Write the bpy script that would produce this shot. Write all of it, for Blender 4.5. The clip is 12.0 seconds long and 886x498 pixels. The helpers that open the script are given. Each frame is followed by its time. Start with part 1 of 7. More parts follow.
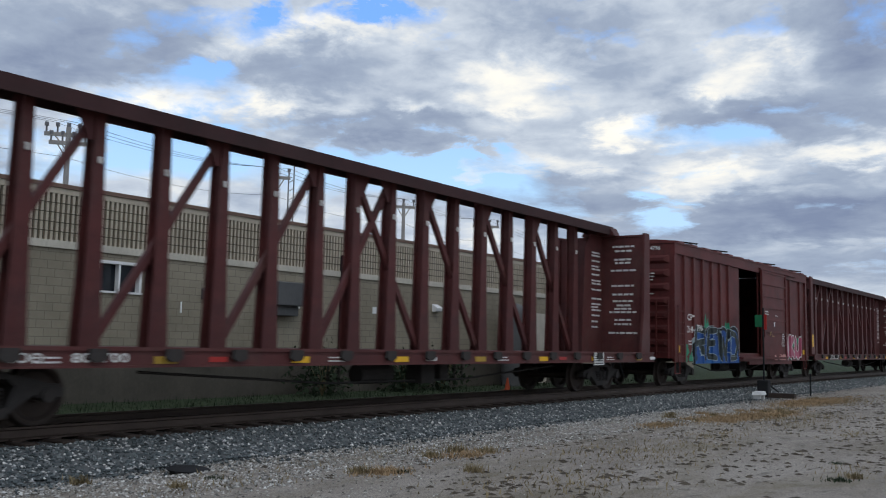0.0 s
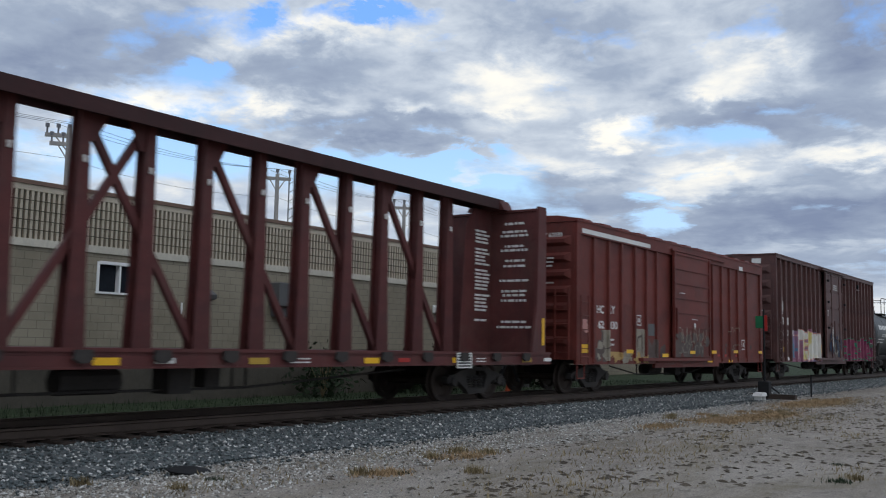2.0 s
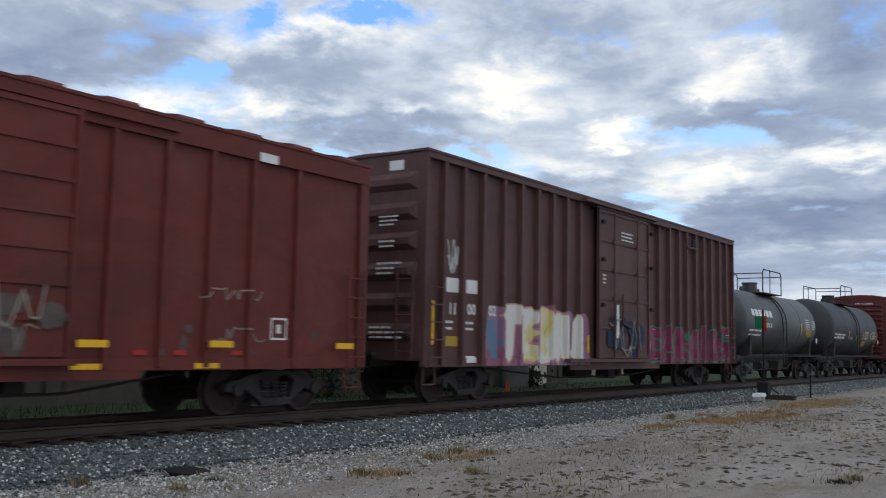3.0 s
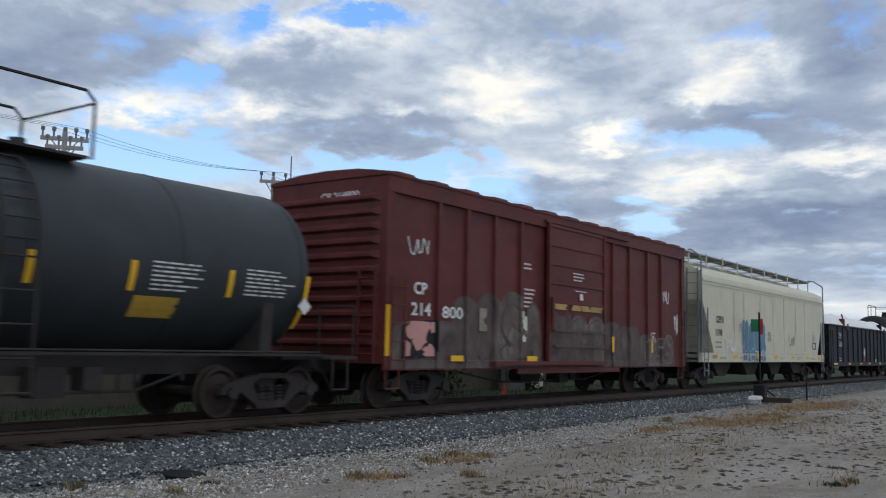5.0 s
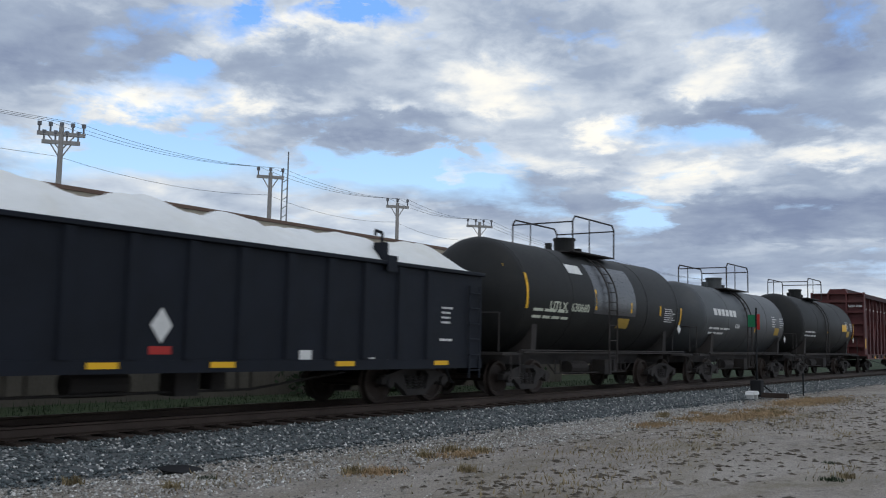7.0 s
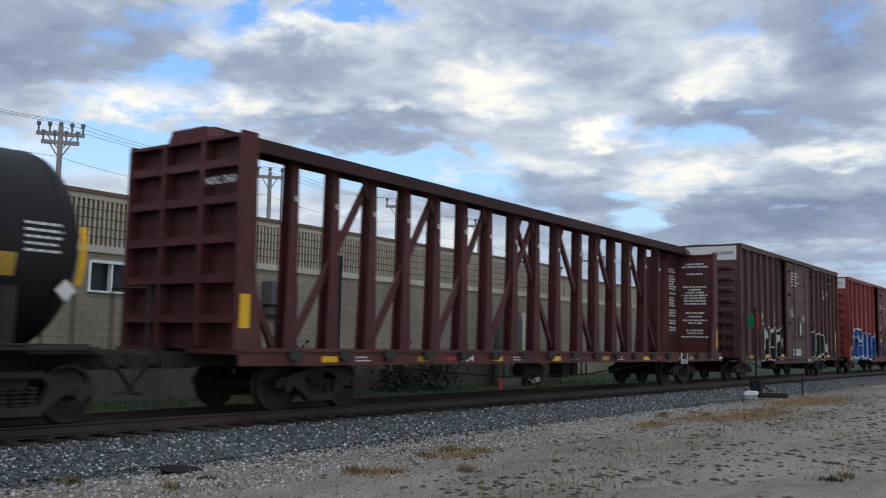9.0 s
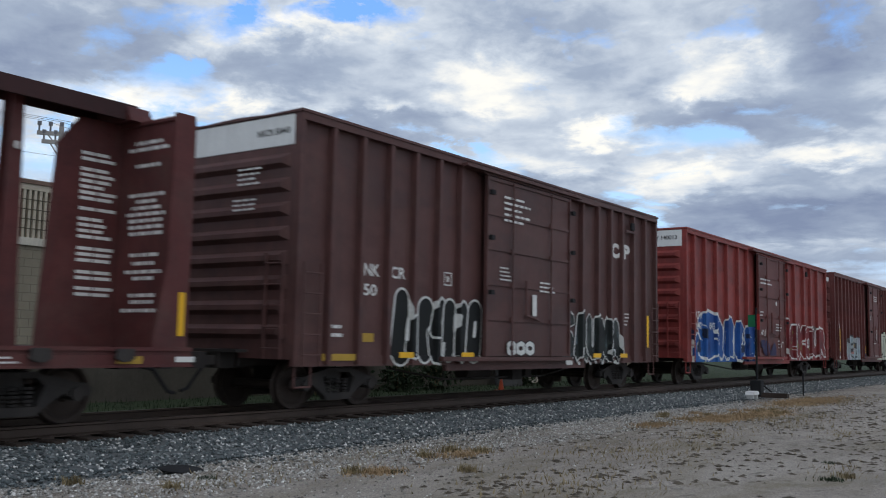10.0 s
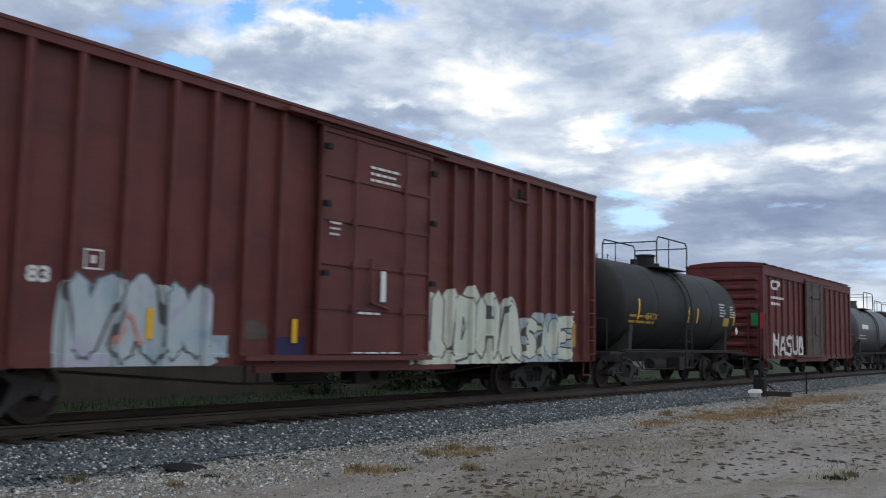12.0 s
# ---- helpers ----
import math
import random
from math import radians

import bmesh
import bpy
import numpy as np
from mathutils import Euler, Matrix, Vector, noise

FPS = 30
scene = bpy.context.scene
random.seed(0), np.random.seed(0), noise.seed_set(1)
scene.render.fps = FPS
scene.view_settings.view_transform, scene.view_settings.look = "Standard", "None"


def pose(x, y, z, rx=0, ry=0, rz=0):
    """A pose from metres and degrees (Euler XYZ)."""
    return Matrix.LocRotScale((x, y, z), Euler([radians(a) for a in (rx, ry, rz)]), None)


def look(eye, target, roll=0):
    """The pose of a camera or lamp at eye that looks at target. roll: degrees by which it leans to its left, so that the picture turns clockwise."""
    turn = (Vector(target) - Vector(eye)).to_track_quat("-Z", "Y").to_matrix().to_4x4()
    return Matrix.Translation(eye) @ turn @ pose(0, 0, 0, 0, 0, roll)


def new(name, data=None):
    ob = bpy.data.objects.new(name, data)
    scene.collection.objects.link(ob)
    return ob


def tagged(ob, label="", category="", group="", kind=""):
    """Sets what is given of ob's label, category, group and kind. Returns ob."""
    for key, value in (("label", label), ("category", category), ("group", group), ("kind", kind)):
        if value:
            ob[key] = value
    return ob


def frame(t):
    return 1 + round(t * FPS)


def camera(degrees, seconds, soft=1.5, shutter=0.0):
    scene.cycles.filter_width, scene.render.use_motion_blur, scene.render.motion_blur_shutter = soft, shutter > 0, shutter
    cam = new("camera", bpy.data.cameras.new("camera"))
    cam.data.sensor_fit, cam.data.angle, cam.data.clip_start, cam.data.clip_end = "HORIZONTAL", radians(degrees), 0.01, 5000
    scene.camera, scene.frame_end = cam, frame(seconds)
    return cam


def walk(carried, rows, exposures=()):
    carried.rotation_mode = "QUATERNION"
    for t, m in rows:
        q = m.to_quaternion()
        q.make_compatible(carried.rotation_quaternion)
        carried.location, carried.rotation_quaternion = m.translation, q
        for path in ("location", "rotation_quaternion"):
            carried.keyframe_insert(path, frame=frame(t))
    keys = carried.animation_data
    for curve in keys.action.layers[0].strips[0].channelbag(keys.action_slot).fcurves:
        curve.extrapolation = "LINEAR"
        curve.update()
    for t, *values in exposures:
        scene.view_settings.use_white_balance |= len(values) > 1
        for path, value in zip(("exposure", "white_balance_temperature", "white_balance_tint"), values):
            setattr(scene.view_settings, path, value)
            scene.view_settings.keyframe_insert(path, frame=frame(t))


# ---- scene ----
YC = 12.72          # centre line of the track; the rail head is z = 0
GROUND = -0.5
SPEED = 23.567      # metres a second, to the left
SLOWED = ((0, 0.0), (2, 0.0), (4, 0.0), (6, 0.0), (8, 0.0), (9, 0.0), (10, 0.02), (10.5, 0.12), (10.8, 0.14), (11, 0.16), (11.2, 0.32), (11.4, 1.0), (11.6, 1.30), (11.8, 1.46), (12, 1.56))
CARS = []           # every car with its place along the track at 0 s

# the camera stands and only drifts a little in its bearing: seconds, right, down
cam = camera(50.66, 12.0, soft=1.1, shutter=0.12)
DRIFT = ((0, 0, 0), (0.5, 3, 0), (1, 4, 0), (1.5, 3, 0), (2, 1, 2), (2.5, 0, 1.5), (3, 0, 3), (4, -3, 6), (5, -6, 8), (5.5, -6, 7), (6, -8, 4),
         (6.5, -10, 0), (7, -11, 0), (8, -12, 0), (9, -12, 0), (9.5, -12, 0), (10, -11, 0), (10.5, -9, -1), (11, -8, -3), (11.5, -7, -4), (12, -6, -3))
YAW, PITCH, ROLL, FOCAL = 54.238, 5.770, 1.127, 1656.0


def bearing(right, down):
    yaw, pitch = radians(YAW) - right / FOCAL, radians(PITCH) + down / FOCAL
    way = Vector((math.sin(yaw) * math.cos(pitch), math.cos(yaw) * math.cos(pitch), math.sin(pitch)))
    eye = Vector((0, 0, 1.2166))
    return look(eye, eye + way, ROLL)


walk(cam, [(t, bearing(r, d)) for t, r, d in DRIFT], exposures=((0.0, 0.0), (0.6, 0.0), (1.0, 0.08), (1.5, 0.04), (2.2, 0.0), (2.9, 0.10), (3.4, 0.08), (4.8, 0.0), (5.4, 0.06), (6.0, 0.0), (10.0, 0.04), (10.6, 0.14), (11.0, 0.17), (12.0, 0.18)))

# ---- sky and light ----


def nodes_of(owner):
    owner.use_nodes = True
    tree = owner.node_tree
    tree.nodes.clear()
    return tree


def link(tree, a, b):
    tree.links.new(a, b)


def math_node(tree, op, a, b=None, c=None, clamp=False):
    n = tree.nodes.new("ShaderNodeMath")
    n.operation, n.use_clamp = op, clamp
    for i, v in enumerate((a, b, c)):
        if v is None:
            continue
        if isinstance(v, (int, float)):
            n.inputs[i].default_value = v
        else:
            link(tree, v, n.inputs[i])
    return n.outputs[0]


def ramp(tree, fac, stops, ease=False):
    n = tree.nodes.new("ShaderNodeValToRGB")
    if ease:
        n.color_ramp.interpolation = "EASE"
    e = n.color_ramp.elements
    while len(e) < len(stops):
        e.new(0.5)
    for el, (pos, col) in zip(e, stops):
        el.position = pos
        el.color = (*col, 1) if len(col) == 3 else col
    link(tree, fac, n.inputs[0])
    return n.outputs[0]


def noise_node(tree, vec, scale, detail=4, rough=0.55, distort=0.0, dims=None):
    n = tree.nodes.new("ShaderNodeTexNoise")
    n.inputs["Scale"].default_value, n.inputs["Detail"].default_value = scale, detail
    n.inputs["Roughness"].default_value, n.inputs["Distortion"].default_value = rough, distort
    if vec is not None:
        link(tree, vec, n.inputs["Vector"])
    return n.outputs["Fac"]


def mix_rgb(tree, fac, a, b, mode="MIX"):
    n = tree.nodes.new("ShaderNodeMix")
    n.data_type, n.blend_type = "RGBA", mode
    for sock, v in ((n.inputs[0], fac), (n.inputs[6], a), (n.inputs[7], b)):
        if isinstance(v, (int, float)):
            sock.default_value = v
        elif isinstance(v, tuple):
            sock.default_value = (*v, 1) if len(v) == 3 else v
        else:
            link(tree, v, sock)
    return n.outputs[2]


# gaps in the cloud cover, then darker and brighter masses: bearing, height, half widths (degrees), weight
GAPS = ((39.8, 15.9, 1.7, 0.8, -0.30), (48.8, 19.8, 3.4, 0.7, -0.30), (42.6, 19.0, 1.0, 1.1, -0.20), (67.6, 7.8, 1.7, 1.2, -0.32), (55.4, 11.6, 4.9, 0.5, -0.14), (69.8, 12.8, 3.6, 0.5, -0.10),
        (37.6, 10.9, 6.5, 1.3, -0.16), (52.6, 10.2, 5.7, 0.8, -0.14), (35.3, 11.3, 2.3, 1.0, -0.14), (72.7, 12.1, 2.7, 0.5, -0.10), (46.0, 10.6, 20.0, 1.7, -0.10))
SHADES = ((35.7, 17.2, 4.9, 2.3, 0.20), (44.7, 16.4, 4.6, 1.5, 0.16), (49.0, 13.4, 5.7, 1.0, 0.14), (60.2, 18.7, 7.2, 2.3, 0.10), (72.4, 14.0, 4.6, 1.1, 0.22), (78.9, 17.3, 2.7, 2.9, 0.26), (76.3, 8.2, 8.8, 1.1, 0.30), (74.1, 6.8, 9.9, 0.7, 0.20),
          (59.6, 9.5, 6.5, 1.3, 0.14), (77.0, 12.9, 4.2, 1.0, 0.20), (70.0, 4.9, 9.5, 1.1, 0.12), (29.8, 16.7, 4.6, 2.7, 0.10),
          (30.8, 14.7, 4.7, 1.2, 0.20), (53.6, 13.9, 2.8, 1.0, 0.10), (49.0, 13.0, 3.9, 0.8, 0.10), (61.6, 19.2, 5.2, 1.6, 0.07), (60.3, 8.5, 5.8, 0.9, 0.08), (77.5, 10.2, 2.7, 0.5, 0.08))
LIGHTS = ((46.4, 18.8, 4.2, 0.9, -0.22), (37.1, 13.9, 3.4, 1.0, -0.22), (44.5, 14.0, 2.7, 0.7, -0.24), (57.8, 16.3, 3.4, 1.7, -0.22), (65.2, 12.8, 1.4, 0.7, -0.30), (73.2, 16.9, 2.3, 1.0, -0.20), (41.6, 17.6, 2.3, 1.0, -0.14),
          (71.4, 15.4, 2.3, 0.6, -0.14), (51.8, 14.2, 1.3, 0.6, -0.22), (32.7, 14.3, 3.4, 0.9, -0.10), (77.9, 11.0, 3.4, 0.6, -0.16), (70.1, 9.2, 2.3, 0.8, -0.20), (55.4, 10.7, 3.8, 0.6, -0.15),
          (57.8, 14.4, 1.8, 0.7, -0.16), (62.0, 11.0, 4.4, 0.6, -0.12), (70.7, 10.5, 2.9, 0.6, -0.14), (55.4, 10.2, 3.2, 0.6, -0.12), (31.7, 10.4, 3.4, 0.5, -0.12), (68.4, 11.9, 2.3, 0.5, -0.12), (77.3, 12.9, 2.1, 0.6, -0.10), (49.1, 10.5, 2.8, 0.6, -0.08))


def cloud_colours(tree, direction):
    """The cloudy evening sky as a colour, by direction."""
    sep = tree.nodes.new("ShaderNodeSeparateXYZ")
    link(tree, direction, sep.inputs[0])
    x, y, z = sep.outputs
    az = math_node(tree, "MULTIPLY", math_node(tree, "ARCTAN2", x, y), 57.2958)
    el = math_node(tree, "MULTIPLY", math_node(tree, "ARCSINE", z), 57.2958)
    # heaps of cloud, flatter towards the horizon
    comb = tree.nodes.new("ShaderNodeCombineXYZ")
    link(tree, math_node(tree, "MULTIPLY", az, 0.10), comb.inputs[0])
    link(tree, math_node(tree, "MULTIPLY", math_node(tree, "LOGARITHM", math_node(tree, "ADD", math_node(tree, "MAXIMUM", el, -4.0), 8.0), 2.71828), 5.2), comb.inputs[1])
    sheet = comb.outputs[0]
    big, fine = noise_node(tree, sheet, 0.9, 8, 0.55, 0.15), noise_node(tree, sheet, 2.6, 9, 0.60, 0.25)
    shade_noise, wisp = noise_node(tree, sheet, 0.95, 8, 0.50, 0.3), noise_node(tree, sheet, 3.6, 8, 0.56, 0.3)
    warp_x = math_node(tree, "MULTIPLY", math_node(tree, "SUBTRACT", noise_node(tree, sheet, 2.0, 7, 0.62), 0.5), 7.0)
    warp_y = math_node(tree, "MULTIPLY", math_node(tree, "SUBTRACT", fine, 0.5), 4.5)
    az2, el2 = math_node(tree, "ADD", az, warp_x), math_node(tree, "ADD", el, warp_y)

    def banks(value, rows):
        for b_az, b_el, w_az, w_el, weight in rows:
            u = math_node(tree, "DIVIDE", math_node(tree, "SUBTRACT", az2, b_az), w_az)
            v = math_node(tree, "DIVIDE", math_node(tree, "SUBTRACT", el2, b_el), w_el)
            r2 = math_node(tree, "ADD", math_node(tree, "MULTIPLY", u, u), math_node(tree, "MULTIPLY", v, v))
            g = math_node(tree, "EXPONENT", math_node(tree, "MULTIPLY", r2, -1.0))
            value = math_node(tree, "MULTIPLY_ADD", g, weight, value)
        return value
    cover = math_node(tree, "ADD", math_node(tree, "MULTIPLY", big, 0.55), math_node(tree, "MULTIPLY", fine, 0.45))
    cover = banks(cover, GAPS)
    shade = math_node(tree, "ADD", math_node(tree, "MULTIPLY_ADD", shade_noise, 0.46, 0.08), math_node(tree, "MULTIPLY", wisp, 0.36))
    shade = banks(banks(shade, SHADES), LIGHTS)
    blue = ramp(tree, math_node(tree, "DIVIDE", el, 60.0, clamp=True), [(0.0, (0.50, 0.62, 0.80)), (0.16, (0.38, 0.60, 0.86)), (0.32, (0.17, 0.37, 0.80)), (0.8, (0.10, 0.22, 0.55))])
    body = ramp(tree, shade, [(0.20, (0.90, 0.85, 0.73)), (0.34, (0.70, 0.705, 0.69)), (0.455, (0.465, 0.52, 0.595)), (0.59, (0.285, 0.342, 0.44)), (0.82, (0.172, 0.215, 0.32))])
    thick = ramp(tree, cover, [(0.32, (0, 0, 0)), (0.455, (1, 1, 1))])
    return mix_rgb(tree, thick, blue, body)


world = bpy.data.worlds.new("world")
scene.world = world
wt = nodes_of(world)
sky = wt.nodes.new("ShaderNodeTexSky")
sky.sky_type, sky.sun_disc = "NISHITA", False
sky.sun_elevation, sky.sun_rotation = radians(55), radians(215)
geo = wt.nodes.new("ShaderNodeTexCoord")
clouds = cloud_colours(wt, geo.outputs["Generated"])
bg_sky, bg_cloud = wt.nodes.new("ShaderNodeBackground"), wt.nodes.new("ShaderNodeBackground")
link(wt, sky.outputs[0], bg_sky.inputs[0])
bg_sky.inputs[1].default_value = 0.02
link(wt, clouds, bg_cloud.inputs[0])
bg_cloud.inputs[1].default_value = 1.45
both = wt.nodes.new("ShaderNodeAddShader")
link(wt, bg_sky.outputs[0], both.inputs[0])
link(wt, bg_cloud.outputs[0], both.inputs[1])
world_out = wt.nodes.new("ShaderNodeOutputWorld")
link(wt, both.outputs[0], world_out.inputs[0])

sun = new("sun", bpy.data.lights.new("sun", "SUN"))
sun.data.energy, sun.data.angle, sun.data.color = 0.35, radians(30), (1.0, 0.96, 0.90)
# behind the camera, over its left shoulder
sun.matrix_world = look((0, 0, 60), (40 * math.sin(radians(35)), 40 * math.cos(radians(35)), 60 - 40 * math.tan(radians(55))))
scene.view_settings.exposure = 0.0

# ---- materials ----


def surface(name, colour, rough=0.6, metal=0.0, vary=0.25, scale=1.2, fine=18.0, bump=0.15, streak=0.0, dirt=None, dirt_amount=0.35, gloss=0.2, fade=0.0):
    """A worn surface: stains at a large and a small scale, relief, and where asked streaks that run down and a film of dirt."""
    m = bpy.data.materials.new(name)
    t = nodes_of(m)
    out, bsdf = t.nodes.new("ShaderNodeOutputMaterial"), t.nodes.new("ShaderNodeBsdfPrincipled")
    link(t, bsdf.outputs[0], out.inputs[0])
    tc = t.nodes.new("ShaderNodeTexCoord").outputs["Object"]
    large, small = noise_node(t, tc, scale, 5, 0.6), noise_node(t, tc, fine, 4, 0.65)
    value = math_node(t, "ADD", math_node(t, "MULTIPLY", large, 0.65), math_node(t, "MULTIPLY", small, 0.35))
    dark, light = tuple(c * (1 - vary) for c in colour), tuple(min(1.0, c * (1 + vary)) for c in colour)
    col = ramp(t, value, [(0.32, dark), (0.5, colour), (0.68, light)])
    if streak:
        mp = t.nodes.new("ShaderNodeMapping")
        mp.inputs["Scale"].default_value = (5.0, 5.0, 0.35)
        link(t, tc, mp.inputs[0])
        s = ramp(t, noise_node(t, mp.outputs[0], 1.6, 5, 0.7), [(0.45, (0, 0, 0)), (0.75, (1, 1, 1))])
        col = mix_rgb(t, math_node(t, "MULTIPLY", s, streak), col, tuple(c * 0.55 + 0.012 for c in colour))
    if dirt:
        d = ramp(t, noise_node(t, tc, 0.55, 6, 0.7, 0.6), [(0.48, (0, 0, 0)), (0.72, (1, 1, 1))])
        col = mix_rgb(t, math_node(t, "MULTIPLY", d, dirt_amount), col, dirt)
    if fade:
        # sun-bleached areas and older, darker paint, drawn out along the car
        fp = t.nodes.new("ShaderNodeMapping")
        fp.inputs["Scale"].default_value = (0.22, 1.0, 0.5)
        link(t, tc, fp.inputs[0])
        f = noise_node(t, fp.outputs[0], 1.5, 7, 0.68, 0.8)
        col = mix_rgb(t, math_node(t, "MULTIPLY", ramp(t, f, [(0.50, (0, 0, 0)), (0.66, (1, 1, 1))]), fade), col, tuple(min(1.0, c * 1.35 + 0.004) for c in colour))
        col = mix_rgb(t, math_node(t, "MULTIPLY", ramp(t, f, [(0.34, (1, 1, 1)), (0.50, (0, 0, 0))]), fade), col, (colour[0] * 0.5, colour[1] * 0.75, colour[2] * 0.9))
        # chips and rust specks
        chip = ramp(t, noise_node(t, tc, 7.0, 6, 0.75), [(0.66, (0, 0, 0)), (0.72, (1, 1, 1))])
        col = mix_rgb(t, math_node(t, "MULTIPLY", chip, fade), col, (0.06, 0.03, 0.02))
    link(t, col, bsdf.inputs["Base Color"])
    bsdf.inputs["Metallic"].default_value, bsdf.inputs["Specular IOR Level"].default_value = metal, gloss
    link(t, math_node(t, "ADD", math_node(t, "MULTIPLY", small, 0.25), rough - 0.12, clamp=True), bsdf.inputs["Roughness"])
    if bump:
        b = t.nodes.new("ShaderNodeBump")
        b.inputs["Strength"].default_value, b.inputs["Distance"].default_value = bump, 0.02
        link(t, math_node(t, "ADD", small, large), b.inputs["Height"])
        link(t, b.outputs[0], bsdf.inputs["Normal"])
    return m


DUST = (0.13, 0.105, 0.085)
RED_BEAM = surface("oxide_red_paint", (0.088, 0.026, 0.024), 0.6, vary=0.3, streak=0.45, dirt=DUST, dirt_amount=0.25, fade=0.35)
RED_OLD = surface("old_boxcar_red", (0.100, 0.021, 0.019), 0.58, vary=0.25, streak=0.4, dirt=DUST, dirt_amount=0.22, fade=0.55)
RED_HCRY = surface("brick_red_paint", (0.120, 0.025, 0.019), 0.58, vary=0.22, streak=0.35, dirt=DUST, dirt_amount=0.2, fade=0.55)
BROWN = surface("brown_paint", (0.088, 0.041, 0.037), 0.55, vary=0.22, streak=0.4, dirt=DUST, dirt_amount=0.2, fade=0.4)
BROWN_RED = surface("maroon_paint", (0.108, 0.031, 0.027), 0.55, vary=0.22, streak=0.35, dirt=DUST, dirt_amount=0.15, fade=0.45)
BRIGHT_RED = surface("faded_red_paint", (0.205, 0.037, 0.032), 0.55, vary=0.22, streak=0.35, dirt=DUST, dirt_amount=0.18, fade=0.6)
TANK_BLACK = surface("tank_black_paint", (0.010, 0.010, 0.009), 0.6, vary=0.4, streak=0.35, dirt=(0.032, 0.029, 0.024), dirt_amount=0.3, bump=0.05, gloss=0.25)
TANK_DULL = surface("tank_dull_black_paint", (0.025, 0.029, 0.032), 0.58, vary=0.3, streak=0.3, dirt=(0.045, 0.045, 0.043), dirt_amount=0.3, bump=0.05, gloss=0.35)
TANK_GREY = surface("tank_faded_black", (0.034, 0.037, 0.038), 0.5, vary=0.35, streak=0.4, dirt=(0.09, 0.088, 0.08), dirt_amount=0.4, bump=0.05, gloss=0.5)
GOND = surface("gondola_black", (0.006, 0.008, 0.013), 0.6, vary=0.35, dirt=(0.014, 0.015, 0.019), dirt_amount=0.3, gloss=0.2)
CREAM = surface("hopper_cream_paint", (0.54, 0.505, 0.385), 0.5, vary=0.08, streak=0.16, dirt=(0.36, 0.34, 0.28), dirt_amount=0.3, bump=0.05)
GREY_END = surface("hopper_end_grey", (0.22, 0.22, 0.20), 0.6, vary=0.2, streak=0.3)
CHORD = surface("grimy_dark_red_paint", (0.046, 0.019, 0.019), 0.7, vary=0.35, streak=0.4, dirt=(0.03, 0.024, 0.022), dirt_amount=0.5)
UNDER = surface("underframe_grime", (0.037, 0.033, 0.031), 0.85, vary=0.4, dirt=(0.066, 0.053, 0.045), dirt_amount=0.5)
WHEEL = surface("wheel_steel", (0.055, 0.042, 0.036), 0.6, metal=0.5, vary=0.35)
WHITE = surface("white_lettering", (0.62, 0.61, 0.58), 0.6, vary=0.15, scale=3, bump=0)
WHITE_END = surface("white_panel", (0.62, 0.62, 0.60), 0.55, vary=0.1, streak=0.25)
YELLOW = surface("reflective_yellow", (0.72, 0.40, 0.02), 0.45, vary=0.12, bump=0)
AMBER = surface("worn_yellow", (0.38, 0.24, 0.04), 0.55, vary=0.25, bump=0)
DARK = surface("dark_recess", (0.017, 0.017, 0.018), 0.8, vary=0.3)
WOOD_IN = surface("boxcar_lining", (0.21, 0.19, 0.14), 0.8, vary=0.4)
TARP = surface("white_load_cover", (0.66, 0.66, 0.64), 0.6, vary=0.06, scale=2.5, fine=9, bump=0.5, dirt=(0.55, 0.50, 0.38), dirt_amount=0.35)
GALV = surface("galvanised_steel", (0.22, 0.23, 0.24), 0.5, metal=0.6, vary=0.2)
RAIL_TOP = surface("rail_steel", (0.065, 0.047, 0.038), 0.6, metal=0.4, vary=0.3)
TIE = surface("tie_timber", (0.050, 0.037, 0.030), 0.9, vary=0.4, fine=30, bump=0.6)

# ---- mesh helpers ----


def part(name, bm, material, parent, label="", smooth=False):
    """Links a bmesh (or a mesh that is shared) as one mesh object under a thing or a part."""
    if isinstance(bm, bmesh.types.BMesh):
        me = bpy.data.meshes.new(name)
        bm.to_mesh(me)
        bm.free()
        me.materials.append(material)
        if smooth:
            me.polygons.foreach_set("use_smooth", [True] * len(me.polygons))
            me.set_sharp_from_angle(angle=radians(35))
    else:
        me = bm
    ob = new(name, me)
    if parent is not None:
        ob.parent = parent
    if label:
        ob["label"] = label
    return ob


def box(bm, x0, x1, y0, y1, z0, z1, bevel=0.0):
    vs = [bm.verts.new((x, y, z)) for x in (x0, x1) for y in (y0, y1) for z in (z0, z1)]
    fs = [bm.faces.new([vs[i] for i in q]) for q in ((0, 1, 3, 2), (4, 6, 7, 5), (0, 4, 5, 1), (2, 3, 7, 6), (0, 2, 6, 4), (1, 5, 7, 3))]
    if bevel:
        bmesh.ops.bevel(bm, geom=list({e for f in fs for e in f.edges}), offset=bevel, segments=1, affect="EDGES")
    return bm


def boxes(*specs, bevel=0.0):
    bm = bmesh.new()
    for s in specs:
        box(bm, *s, bevel=bevel)
    return bm


def each(name, specs, material, parent, label=""):
    """One part for each box."""
    return [part(name, boxes(q), material, parent, label) for q in specs]


